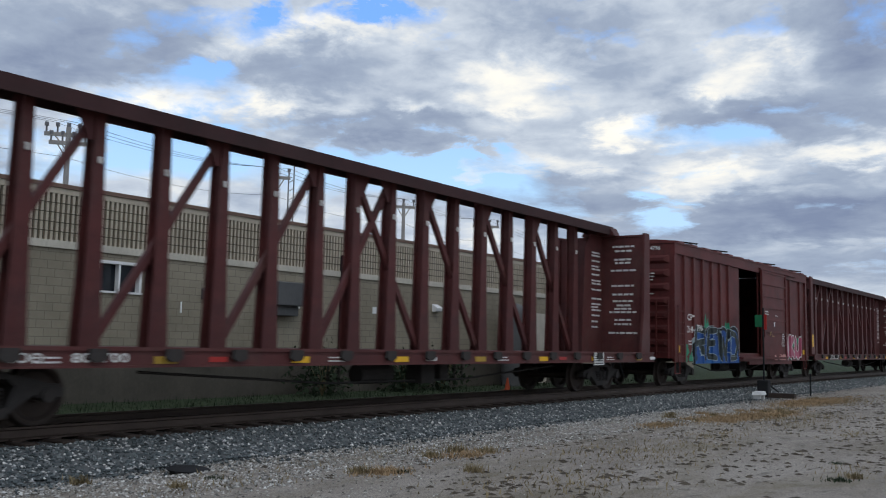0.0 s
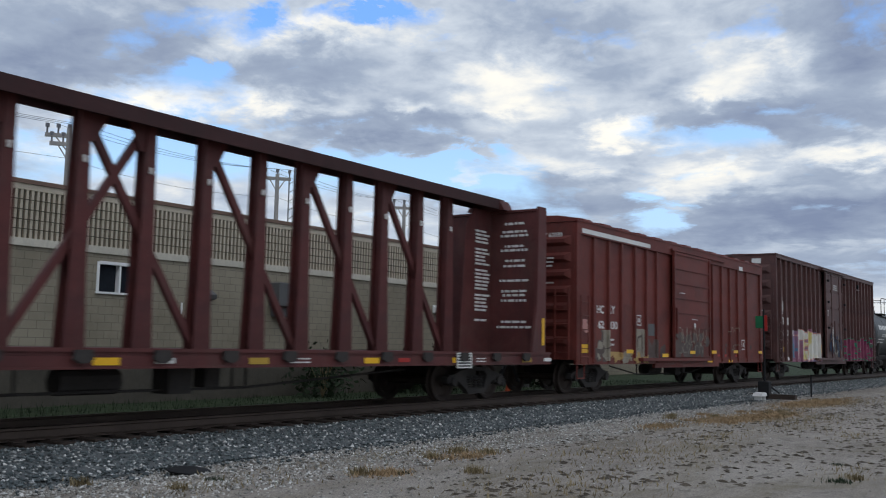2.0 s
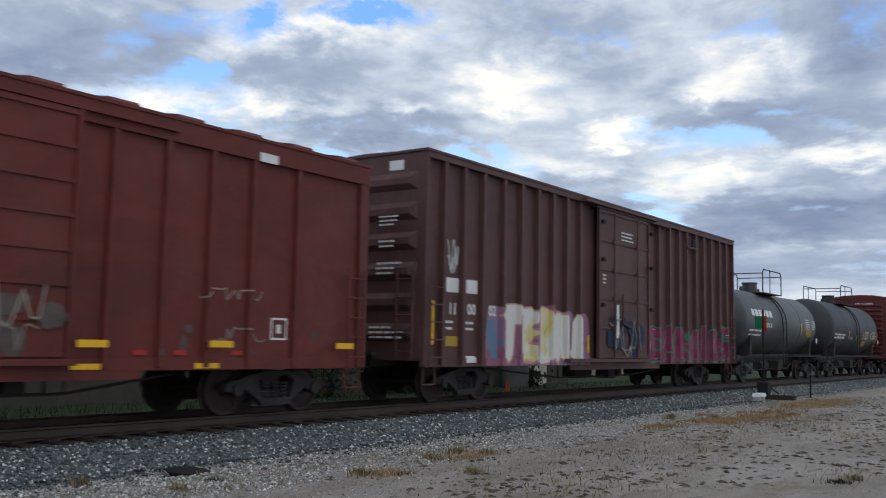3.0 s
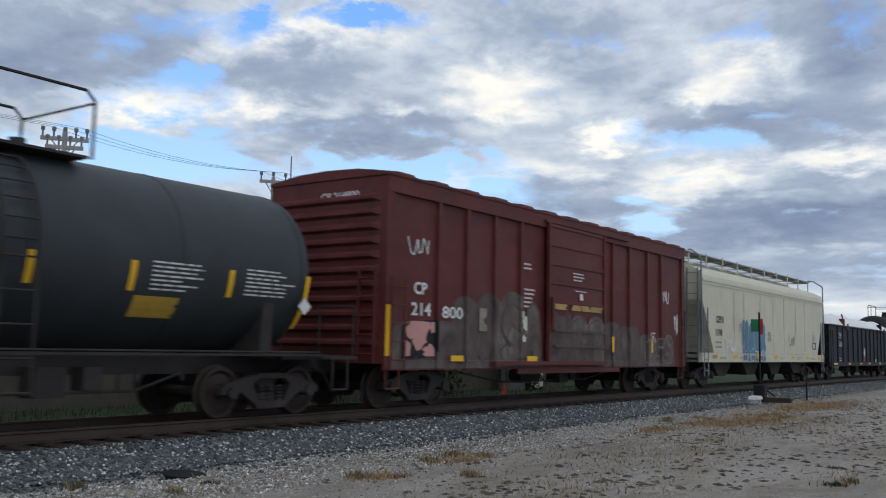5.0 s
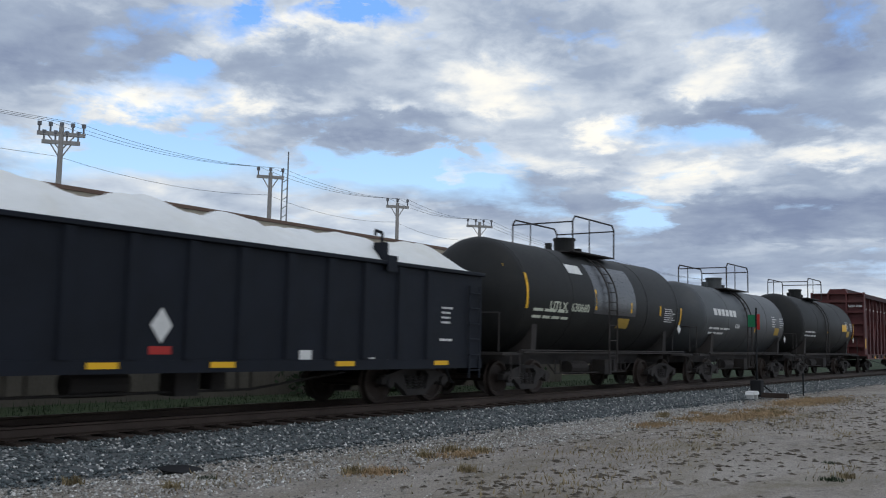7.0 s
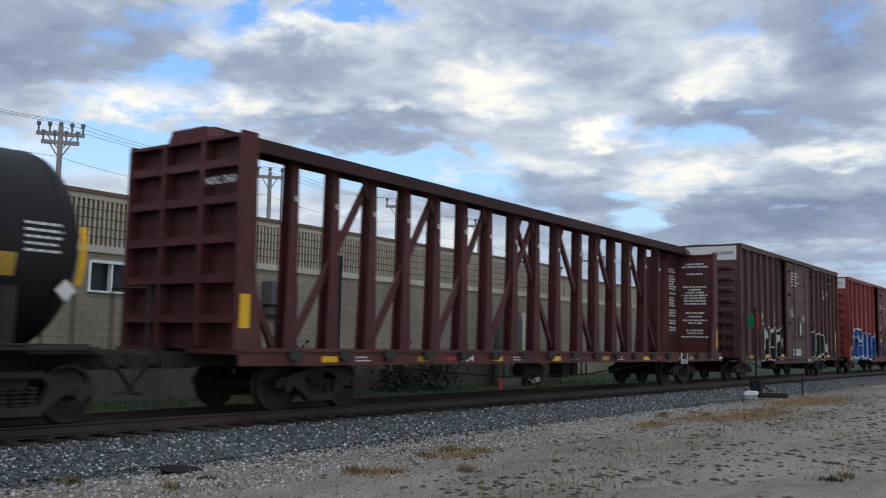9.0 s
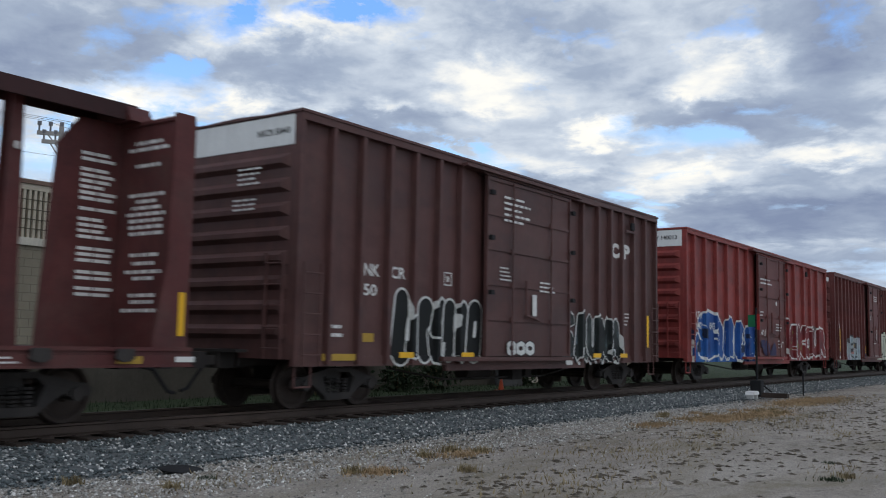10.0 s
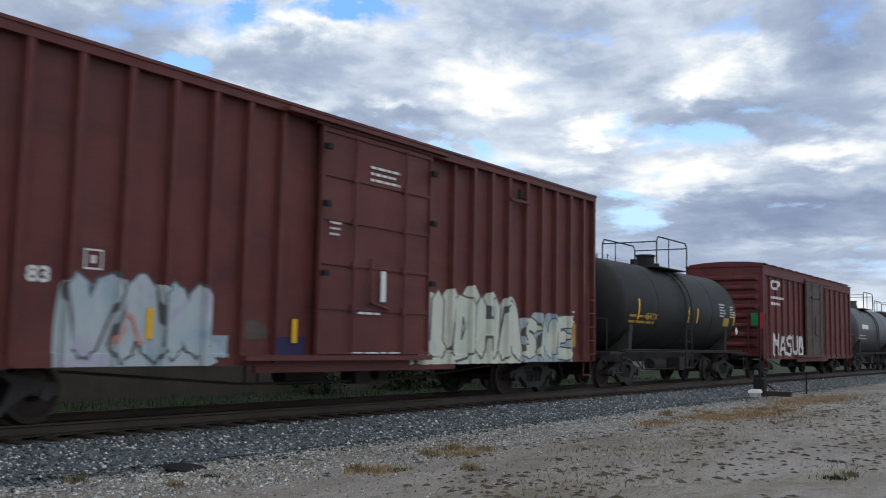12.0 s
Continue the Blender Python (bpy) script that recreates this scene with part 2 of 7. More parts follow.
def prism(bm, outline, axis, a, b):
    """Extrudes a closed outline of 2D points along an axis from a to b."""
    def at(p, d):
        return {"x": (d, p[0], p[1]), "y": (p[0], d, p[1]), "z": (p[0], p[1], d)}[axis]
    lo, hi = [bm.verts.new(at(p, a)) for p in outline], [bm.verts.new(at(p, b)) for p in outline]
    n = len(outline)
    fs = [bm.faces.new(lo), bm.faces.new(hi[::-1])] + [bm.faces.new((lo[i], hi[i], hi[(i + 1) % n], lo[(i + 1) % n])) for i in range(n)]
    bmesh.ops.recalc_face_normals(bm, faces=fs)
    return bm


def rod(bm, p, q, r, seg=8, r2=None):
    """A round bar from p to q."""
    p, q = Vector(p), Vector(q)
    d = q - p
    m = Matrix.Translation((p + q) / 2) @ d.to_track_quat("Z", "Y").to_matrix().to_4x4()
    bmesh.ops.create_cone(bm, cap_ends=True, segments=seg, radius1=r, radius2=r if r2 is None else r2, depth=d.length, matrix=m)
    return bm


def pipe(bm, points, r, seg=6):
    for p, q in zip(points, points[1:]):
        rod(bm, p, q, r, seg)
    return bm


def lathe(bm, profile, centre, axis="y", seg=24):
    """Turns (radius, along) points about an axis through centre."""
    rings = []
    for r, a in profile:
        ring = []
        for k in range(seg):
            w = 2 * math.pi * k / seg
            c, s = r * math.cos(w), r * math.sin(w)
            v = {"y": (c, a, s), "x": (a, c, s), "z": (c, s, a)}[axis]
            ring.append(bm.verts.new(Vector(v) + Vector(centre)))
        rings.append(ring)
    for u, v in zip(rings, rings[1:]):
        for k in range(seg):
            bm.faces.new((u[k], u[(k + 1) % seg], v[(k + 1) % seg], v[k]))
    for ring in (rings[0], rings[-1]):
        bm.faces.new(ring)
    bmesh.ops.recalc_face_normals(bm, faces=bm.faces[:])
    return bm


def thing(name, label, category, group="", kind=""):
    return tagged(new(name), label, category, group, kind)


# ---- running gear, shared by all cars ----
SHARED = {}


def shared(key, material, build, smooth=False):
    if key not in SHARED:
        bm = build()
        me = bpy.data.meshes.new(key)
        bm.to_mesh(me)
        bm.free()
        me.materials.append(material)
        if smooth:
            me.polygons.foreach_set("use_smooth", [True] * len(me.polygons))
            me.set_sharp_from_angle(angle=radians(35))
        SHARED[key] = me
    return SHARED[key]


def build_frame(side):
    """One cast side frame of a truck with its springs and bearing caps; the truck's centre is the origin."""
    bm = bmesh.new()
    y0, y1 = (-1.10, -0.96) if side < 0 else (0.96, 1.10)
    prism(bm, [(-1.12, 0.52), (-1.12, 0.40), (-0.70, 0.44), (-0.38, 0.24), (-0.32, 0.16), (0.32, 0.16), (0.38, 0.24), (0.70, 0.44), (1.12, 0.40),
               (1.12, 0.52), (0.62, 0.66), (0.30, 0.72), (0.30, 0.66), (0.42, 0.56), (0.30, 0.28), (-0.30, 0.28), (-0.42, 0.56), (-0.30, 0.66), (-0.30, 0.72), (-0.62, 0.66)], "y", y0, y1)
    box(bm, -0.34, 0.34, y0, y1, 0.655, 0.735)
    for x in (-0.2, 0.0, 0.2):
        for k in range(5):
            rod(bm, (x, (y0 + y1) / 2, 0.285 + 0.055 * k), (x, (y0 + y1) / 2, 0.32 + 0.055 * k), 0.075, 8)
    cap = y0 - 0.05 if side < 0 else y1 + 0.05
    for x in (-0.889, 0.889):
        rod(bm, (x, (y0 + y1) / 2, 0.43), (x, cap, 0.43), 0.10, 12)
        box(bm, x - 0.16, x + 0.16, y0, y1, 0.40, 0.58)
    return bm


def build_wheelset():
    bm = bmesh.new()
    rod(bm, (0, -1.0, 0), (0, 1.0, 0), 0.085, 10)
    for s in (-1, 1):
        lathe(bm, [(0.10, s * 0.83), (0.12, s * 0.80), (0.31, s * 0.77), (0.36, s * 0.82), (0.416, s * 0.815), (0.425, s * 0.72), (0.452, s * 0.70), (0.452, s * 0.68), (0.36, s * 0.68), (0.30, s * 0.73), (0.12, s * 0.70), (0.10, s * 0.66)], (0, 0, 0), "y", 28)
    return bm


def truck(car, x):
    t = part("truck", shared("truck_bolster", UNDER, lambda: boxes((-0.2, 0.2, -0.95, 0.95, 0.45, 0.74), (-0.9, -0.55, -0.5, 0.5, 0.35, 0.42), (0.55, 0.9, -0.5, 0.5, 0.35, 0.42))), None, car)
    t.location = (x, 0, 0)
    for s in (-1, 1):
        part("side_frame", shared("side_frame%d" % s, UNDER, lambda: build_frame(s)), None, t)
    for dx in (-0.889, 0.889):
        w = part("wheelset", shared("wheelset", WHEEL, build_wheelset, True), None, t)
        w.location = (dx, 0, 0.425)


def coupler(car, x, way):
    """The coupler, its draft box and the brake hose at one end; way is -1 at the left end."""
    def build():
        bm = boxes((-0.25, 0.35, -0.16, 0.16, 0.72, 1.0), (0.3, 0.62, -0.07, 0.07, 0.78, 0.94))
        prism(bm, [(0.60, -0.13), (0.80, -0.15), (0.86, -0.05), (0.76, 0.02), (0.86, 0.10), (0.76, 0.17), (0.60, 0.13)], "z", 0.72, 1.0)
        return bm
    c = part("coupler", shared("coupler", UNDER, build), None, car)
    c.location = (x, 0, 0)
    c.rotation_euler = (0, 0, 0 if way > 0 else math.pi)

    def hose():
        bm = bmesh.new()
        return pipe(bm, [(0.0, -0.35, 0.78), (0.25, -0.38, 0.72), (0.45, -0.36, 0.50), (0.62, -0.30, 0.36), (0.8, -0.25, 0.33)], 0.03)
    h = part("brake_hose", shared("hose", DARK, hose), None, car)
    h.location, h.rotation_euler = (x, 0, 0), c.rotation_euler


def running_gear(car, length, inset, sill=0.78):
    truck(car, inset)
    truck(car, length - inset)
    coupler(car, 0.0, -1)
    coupler(car, length, 1)
    part("centre_sill", boxes((0.0, length, -0.28, 0.28, sill - 0.02, sill + 0.28)), UNDER, car)


def brake_gear(car, x0, x1, z):
    """Reservoir, cylinder and rods that hang under the floor."""
    mid = (x0 + x1) / 2
    bm = bmesh.new()
    rod(bm, (mid - 1.2, -0.55, z - 0.22), (mid - 0.2, -0.55, z - 0.22), 0.19, 12)
    part("air_reservoir", bm, UNDER, car)
    each("brake_valve", ((mid + 0.5, mid + 0.95, -0.9, -0.5, z - 0.42, z), (mid + 1.3, mid + 1.6, -0.8, -0.5, z - 0.34, z)), UNDER, car)
    bm = bmesh.new()
    pipe(bm, [(x0, -0.75, z - 0.10), (mid - 2.2, -0.75, z - 0.36), (mid + 2.2, -0.75, z - 0.36), (x1, -0.75, z - 0.10)], 0.022)
    for x in (mid - 2.2, mid - 1.9, mid + 1.9, mid + 2.2):
        rod(bm, (x, -0.75, z), (x, -0.75, z - 0.38), 0.022)
    part("brake_rod", bm, UNDER, car)


def place(car, x0):
    car.location = (x0, YC, 0)
    CARS.append((car, x0))


# ---- lettering and spray paint laid on a car's side ----


class Side:
    """A car's near side: its plane y and the posts (x0, x1, depth) that stand out of it."""

    def __init__(self, y, posts=(), radius=0.0, axis_z=0.0):
        self.y, self.posts, self.radius, self.axis_z = y, list(posts), radius, axis_z
        self.foot = None
        self.breaks = sorted({round(v, 4) for a, b, d in self.posts for v in (a - 0.012, a, b, b + 0.012)})

    def depth(self, x):
        for a, b, d in self.posts:
            if a - 0.012 <= x <= b + 0.012:
                return d * min(1.0, (x - a + 0.012) / 0.012, (b + 0.012 - x) / 0.012)
        return 0.0

    def lay(self, bm, lift):
        """Cuts a flat bmesh (x, z in the plane) at the posts and lays it on the side, lift metres proud."""
        if not bm.verts:
            return bm
        lo, hi = min(v.co.x for v in bm.verts), max(v.co.x for v in bm.verts)
        for x in self.breaks:
            if lo < x < hi:
                bmesh.ops.bisect_plane(bm, geom=bm.verts[:] + bm.edges[:] + bm.faces[:], plane_co=(x, 0, 0), plane_no=(1, 0, 0), dist=1e-5)
        if self.foot:
            for z in (self.foot[0], self.foot[0] + 0.012):
                bmesh.ops.bisect_plane(bm, geom=bm.verts[:] + bm.edges[:] + bm.faces[:], plane_co=(0, 0, z), plane_no=(0, 0, 1), dist=1e-5)
        if self.radius:
            for k in range(-12, 13):
                bmesh.ops.bisect_plane(bm, geom=bm.verts[:] + bm.edges[:] + bm.faces[:], plane_co=(0, 0, self.axis_z + self.radius * k / 13), plane_no=(0, 0, 1), dist=1e-5)
        for v in bm.verts:
            extra = v.co.y
            if self.radius:
                dz = max(-1.0, min(1.0, (v.co.z - self.axis_z) / self.radius))
                v.co.y = -math.sqrt(1 - dz * dz) * self.radius - lift - extra
            else:
                sill_depth = self.foot[1] if self.foot and v.co.z < self.foot[0] + 0.002 else 0.0
                v.co.y = self.y - max(self.depth(v.co.x), sill_depth) - lift - extra
        return bm


def flat_rect(bm, x0, x1, z0, z1, up=0.0):
    return bm.faces.new([bm.verts.new(c) for c in ((x0, up, z0), (x1, up, z0), (x1, up, z1), (x0, up, z1))])


def letters(car, side, words, x, z, height, material=WHITE, width=None, bold=0.02, name="lettering", lift=0.006):
    """Painted characters; x, z is their lower left corner, width the whole word's."""
    cu = bpy.data.curves.new("lettering", "FONT")
    cu.body, cu.size, cu.offset, cu.resolution_u = words, 1.0, bold, 3
    ob = bpy.data.objects.new("lettering_draft", cu)
    scene.collection.objects.link(ob)
    bpy.context.view_layer.update()
    me = bpy.data.meshes.new_from_object(ob.evaluated_get(bpy.context.evaluated_depsgraph_get()))
    bpy.data.objects.remove(ob)
    bm = bmesh.new()
    bm.from_mesh(me)
    lo, hi = min(v.co.x for v in bm.verts), max(v.co.x for v in bm.verts)
    zl, zh = min(v.co.y for v in bm.verts), max(v.co.y for v in bm.verts)
    sz = height / (zh - zl)
    sx = width / (hi - lo) if width else sz
    for v in bm.verts:
        v.co = Vector((x + (v.co.x - lo) * sx, 0.0, z + (v.co.y - zl) * sz))
    return part(name, side.lay(bm, lift), material, car)


def end_letters(car, words, y, z, height, width, material=WHITE, x=-0.016):
    """Painted characters on a car's left end; y is where they begin, nearer the far side."""
    ob = letters(car, Side(0.0), words, 0.0, z, height, material, width)
    for v in ob.data.vertices:
        v.co = Vector((x, y - v.co.x, v.co.z))
    return ob


def bars(car, side, x, z, width, height, rows, material=WHITE, seed=1, name="small_print"):
    """Print too small to read: rows of short bars, from the top left corner down."""
    rnd = random.Random(seed)
    bm = bmesh.new()
    step = height / rows
    for r in range(rows):
        at, end = x, x + width * rnd.uniform(0.6, 1.0)
        while at < end:
            w = min(rnd.uniform(0.10, 0.3) * width, end - at)
            if w > 0.02:
                flat_rect(bm, at, at + w, z - step * (r + 0.66), z - step * (r + 0.26))
            at += w + 0.04 * width
    ob = part(name, side.lay(bm, 0.006), material, car)
    ob["kind"] = "stuff"
    return ob


def patch(car, side, x0, x1, z0, z1, material=YELLOW, name="reflector", label=""):
    bm = bmesh.new()
    flat_rect(bm, x0, x1, z0, z1)
    return part(name, side.lay(bm, 0.008), material, car, label)


def frame_box(car, side, x, z, s, material=WHITE):
    bm = bmesh.new()
    t = s * 0.09
    flat_rect(bm, x, x + s, z, z + t)
    flat_rect(bm, x, x + s, z + s - t, z + s)
    flat_rect(bm, x, x + t, z + t, z + s - t)
    flat_rect(bm, x + s - t, x + s, z + t, z + s - t)
    flat_rect(bm, x + s * 0.35, x + s * 0.62, z + s * 0.3, z + s * 0.7)
    return part("stencil_box", side.lay(bm, 0.006), material, car)


def stroke(bm, pts, r, up, cap=6):
    """A fat flat brush stroke through points of the plane."""
    for p, q in zip(pts, pts[1:]):
        p, q = Vector(p), Vector(q)
        d = (q - p).normalized()
        a0 = math.atan2(d.y, d.x)
        ring = [q + Vector((math.cos(a0 + w), math.sin(a0 + w))) * r for w in np.linspace(-math.pi / 2, math.pi / 2, cap)]
        ring += [p + Vector((math.cos(a0 + w), math.sin(a0 + w))) * r for w in np.linspace(math.pi / 2, 1.5 * math.pi, cap)]
        bm.faces.new([bm.verts.new((c.x, up, c.y)) for c in ring])


# single strokes of sprayed capitals in a unit cell
STROKES = {
    "A": (((0.08, 0), (0.42, 1), (0.58, 1), (0.92, 0)), ((0.25, 0.36), (0.75, 0.36))),
    "B": (((0.15, 0), (0.15, 1), (0.7, 0.95), (0.72, 0.6), (0.3, 0.52)), ((0.4, 0.52), (0.85, 0.4), (0.8, 0.06), (0.15, 0))),
    "D": (((0.15, 0), (0.15, 1), (0.65, 0.92), (0.9, 0.5), (0.68, 0.06), (0.15, 0)),),
    "E": (((0.9, 1), (0.2, 0.95), (0.12, 0.05), (0.9, 0)), ((0.15, 0.5), (0.75, 0.54))),
    "H": (((0.15, 0), (0.12, 1)), ((0.85, 0), (0.88, 1)), ((0.15, 0.5), (0.85, 0.5))),
    "I": (((0.5, 0), (0.5, 1)), ((0.3, 0.03), (0.72, 0))),
    "K": (((0.15, 0), (0.15, 1)), ((0.88, 1), (0.25, 0.48), (0.92, 0))),
    "L": (((0.2, 1), (0.15, 0.05), (0.9, 0)),),
    "N": (((0.12, 0), (0.15, 1), (0.82, 0.04), (0.88, 1)),),
    "O": (((0.5, 0), (0.14, 0.2), (0.12, 0.8), (0.5, 1), (0.86, 0.8), (0.88, 0.2), (0.5, 0)),),
    "R": (((0.12, 0), (0.15, 1), (0.75, 0.92), (0.78, 0.55), (0.22, 0.48)), ((0.45, 0.48), (0.9, 0))),
    "S": (((0.9, 0.88), (0.5, 1), (0.14, 0.78), (0.3, 0.55), (0.78, 0.42), (0.86, 0.15), (0.45, 0), (0.08, 0.1)),),
    "T": (((0.5, 0), (0.5, 1)), ((0.05, 0.95), (0.95, 1))),
    "U": (((0.14, 1), (0.14, 0.22), (0.5, 0), (0.86, 0.22), (0.88, 1)),),
    "W": (((0.06, 1), (0.28, 0.02), (0.5, 0.75), (0.72, 0.02), (0.94, 1)),),
    "V": (((0.1, 1), (0.5, 0), (0.9, 1)),),
}


def bubble_letters(car, side, x0, x1, z0, z1, forms, fill, edge, r=0.13, rim=0.035, seed=1, label="", lift=0.01, sizes=None, shadow=None, shine=None, cap=3, widths=None):
    """Fat sprayed capitals that crowd one another: each a blob of broad strokes with a rim, an optional cast shadow and thin highlight strokes."""
    rnd_ = random.Random(seed)
    n, h = len(forms), z1 - z0
    shares = widths or (1.0,) * n
    for i, ch in enumerate(forms):
        w = (x1 - x0) * shares[i] / sum(shares)
        begin = x0 + (x1 - x0) * sum(shares[:i]) / sum(shares)
        size = sizes[i] if sizes else rnd_.uniform(0.82, 1.0)
        lean, sag, drop_ = rnd_.uniform(-0.10, 0.16), rnd_.uniform(-0.05, 0.05), rnd_.uniform(0, 0.05) * h
        rr = r * h

        def at(p):
            u, v = p
            x_ = begin + rr * 0.7 + (w * 1.10 - rr * 1.4) * u + lean * h * (v - 0.5) * 0.5
            return x_, z0 + drop_ + rr + (h * size - 2 * rr - drop_) * min(1.06, max(0.0, v + sag * math.sin(3 * u)))
        paths = [[at(p) for p in path] for path in STROKES[ch]]
        up = lift + 0.005 * i
        layers = [("spray_outline", rr + rim, edge, 0.0, (0, 0)), ("spray_letter", rr, fill, 0.002, (0, 0))]
        if shadow:
            layers.insert(0, ("spray_shadow", rr + rim, shadow, -0.002, (-0.07, -0.05)))
        for name, radius, mat_, dz_, (sx_, sz_) in layers:
            bm_ = bmesh.new()
            k = 0
            for path in paths:
                for p, q in zip(path, path[1:]):
                    stroke(bm_, [(p[0] + sx_, max(z0 - 0.02, p[1] + sz_)), (q[0] + sx_, max(z0 - 0.02, q[1] + sz_))], radius * rnd_.uniform(0.9, 1.08) if name == "spray_letter" else radius * (1.12 if cap == 3 else 1.0), 0.0001 * k, cap)
                    k += 1
            part(name, side.lay(bm_, up + dz_), mat_, car, label if i == 0 and name == "spray_letter" else "")["kind"] = "stuff"
        if shine:
            bm_ = bmesh.new()
            for path in paths[:1]:
                for k, (p, q) in enumerate(zip(path, path[1:])):
                    if rnd_.random() < 0.75:
                        o = rr * 0.55
                        d_ = Vector((q[0] - p[0], q[1] - p[1]))
                        side_ = Vector((-d_.y, d_.x)).normalized() * o
                        m_ = Vector(p) * 0.75 + Vector(q) * 0.25 + side_
                        e_ = m_ + d_ * 0.45
                        bm_.faces.new([bm_.verts.new((c.x, 0.0001 * k, c.y)) for c in (m_ - side_ * 0.18, e_, m_ + side_ * 0.12)])
            if bm_.verts:
                part("spray_shine", side.lay(bm_, up + 0.004), shine, car)["kind"] = "stuff"
            else:
                bm_.free()


def wash(name, stops, scale=0.9):
    """Sprayed colours that drift into one another in soft clouds, with thin runs."""
    m = bpy.data.materials.new(name)
    t = nodes_of(m)
    out, bsdf = t.nodes.new("ShaderNodeOutputMaterial"), t.nodes.new("ShaderNodeBsdfPrincipled")
    link(t, bsdf.outputs[0], out.inputs[0])
    tc = t.nodes.new("ShaderNodeTexCoord").outputs["Object"]
    mp = t.nodes.new("ShaderNodeMapping")
    mp.inputs["Scale"].default_value = (1.0, 1.0, 0.75)
    link(t, tc, mp.inputs[0])
    col = ramp(t, noise_node(t, mp.outputs[0], scale, 4, 0.55, 0.9), stops)
    run = t.nodes.new("ShaderNodeMapping")
    run.inputs["Scale"].default_value = (9.0, 9.0, 0.7)
    link(t, tc, run.inputs[0])
    col = mix_rgb(t, math_node(t, "MULTIPLY", ramp(t, noise_node(t, run.outputs[0], 1.3, 4, 0.65), [(0.5, (0, 0, 0)), (0.72, (1, 1, 1))]), 0.35), col, stops[0][1])
    link(t, col, bsdf.inputs["Base Color"])
    bsdf.inputs["Roughness"].default_value, bsdf.inputs["Specular IOR Level"].default_value = 0.65, 0.25
    return m


def tag_line(car, side, x0, x1, z0, z1, material, seed=3, r=0.025, turns=9):
    """A thin scrawl."""
    rnd = random.Random(seed)
    pts = [(x0 + (x1 - x0) * (k + rnd.uniform(-0.5, 0.8)) / turns, rnd.choice((z0, z1)) * 0.75 + rnd.uniform(z0, z1) * 0.25) for k in range(turns)]
    bm = bmesh.new()
    for k, (p, q) in enumerate(zip(pts, pts[1:])):
        stroke(bm, [p, q], r, 0.0002 * k)
    part("scrawl", side.lay(bm, 0.012), material, car)["kind"] = "stuff"


def blotches(car, side, x0, x1, z0, z1, material, count=12, size=0.35, seed=2, lift=0.004, name="paint_smear"):
    """Rolled-over and faded patches of paint with ragged outlines."""
    rnd = random.Random(seed)
    bm = bmesh.new()
    for k in range(count):
        cx, cz, r = rnd.uniform(x0, x1), rnd.uniform(z0, z1), size * rnd.uniform(0.5, 1.0)
        sx, sz = rnd.uniform(0.6, 1.3), rnd.uniform(0.6, 1.3)
        pts = [(min(x1, max(x0, cx + r * sx * math.cos(a) * rnd.uniform(0.7, 1.2))), 0.0003 * k, min(z1, max(z0, cz + r * sz * math.sin(a) * rnd.uniform(0.7, 1.2)))) for a in np.linspace(0, 2 * math.pi, 17)[:-1]]
        bm.faces.new([bm.verts.new(p) for p in pts])
    part(name, side.lay(bm, lift), material, car)["kind"] = "stuff"

# ---- the setting ----


def ground_material():
    m = bpy.data.materials.new("sandy_gravel")
    t = nodes_of(m)
    out, bsdf = t.nodes.new("ShaderNodeOutputMaterial"), t.nodes.new("ShaderNodeBsdfPrincipled")
    link(t, bsdf.outputs[0], out.inputs[0])
    tc = t.nodes.new("ShaderNodeTexCoord").outputs["Object"]
    mp = t.nodes.new("ShaderNodeMapping")
    mp.inputs["Scale"].default_value = (0.45, 1.0, 1.0)
    link(t, tc, mp.inputs[0])
    large, mid, fine = noise_node(t, mp.outputs[0], 0.35, 6, 0.6), noise_node(t, mp.outputs[0], 2.4, 6, 0.65, 0.3), noise_node(t, tc, 42.0, 4, 0.7)
    base = ramp(t, math_node(t, "ADD", math_node(t, "MULTIPLY", large, 0.5), math_node(t, "MULTIPLY", mid, 0.5)), [(0.34, (0.145, 0.122, 0.098)), (0.46, (0.222, 0.192, 0.160)), (0.6, (0.292, 0.258, 0.220))])
    speck = ramp(t, fine, [(0.36, (0.45, 0.45, 0.46)), (0.5, (0.95, 0.95, 0.95)), (0.66, (1.35, 1.33, 1.3))])
    col = mix_rgb(t, 1.0, base, speck, "MULTIPLY")
    scrap = ramp(t, noise_node(t, mp.outputs[0], 5.5, 3, 0.5), [(0.60, (0, 0, 0)), (0.67, (1, 1, 1))])
    col = mix_rgb(t, math_node(t, "MULTIPLY", scrap, 0.55), col, (0.085, 0.075, 0.06))
    grass = ramp(t, noise_node(t, mp.outputs[0], 0.8, 6, 0.7), [(0.50, (0, 0, 0)), (0.66, (1, 1, 1))])
    col = mix_rgb(t, math_node(t, "MULTIPLY", grass, 0.6), col, (0.135, 0.108, 0.062))
    link(t, col, bsdf.inputs["Base Color"])
    bsdf.inputs["Roughness"].default_value = 0.95
    b = t.nodes.new("ShaderNodeBump")
    b.inputs["Strength"].default_value, b.inputs["Distance"].default_value = 0.6, 0.03
    link(t, math_node(t, "ADD", fine, mid), b.inputs["Height"])
    link(t, b.outputs[0], bsdf.inputs["Normal"])
    return m


SAND = ground_material()
BALLAST = surface("ballast_bed", (0.095, 0.10, 0.10), 0.95, vary=0.5, scale=6, fine=30, bump=0.9)
GRASS = surface("verge_grass", (0.028, 0.040, 0.018), 0.95, vary=0.5, scale=2, fine=40, bump=0.8)


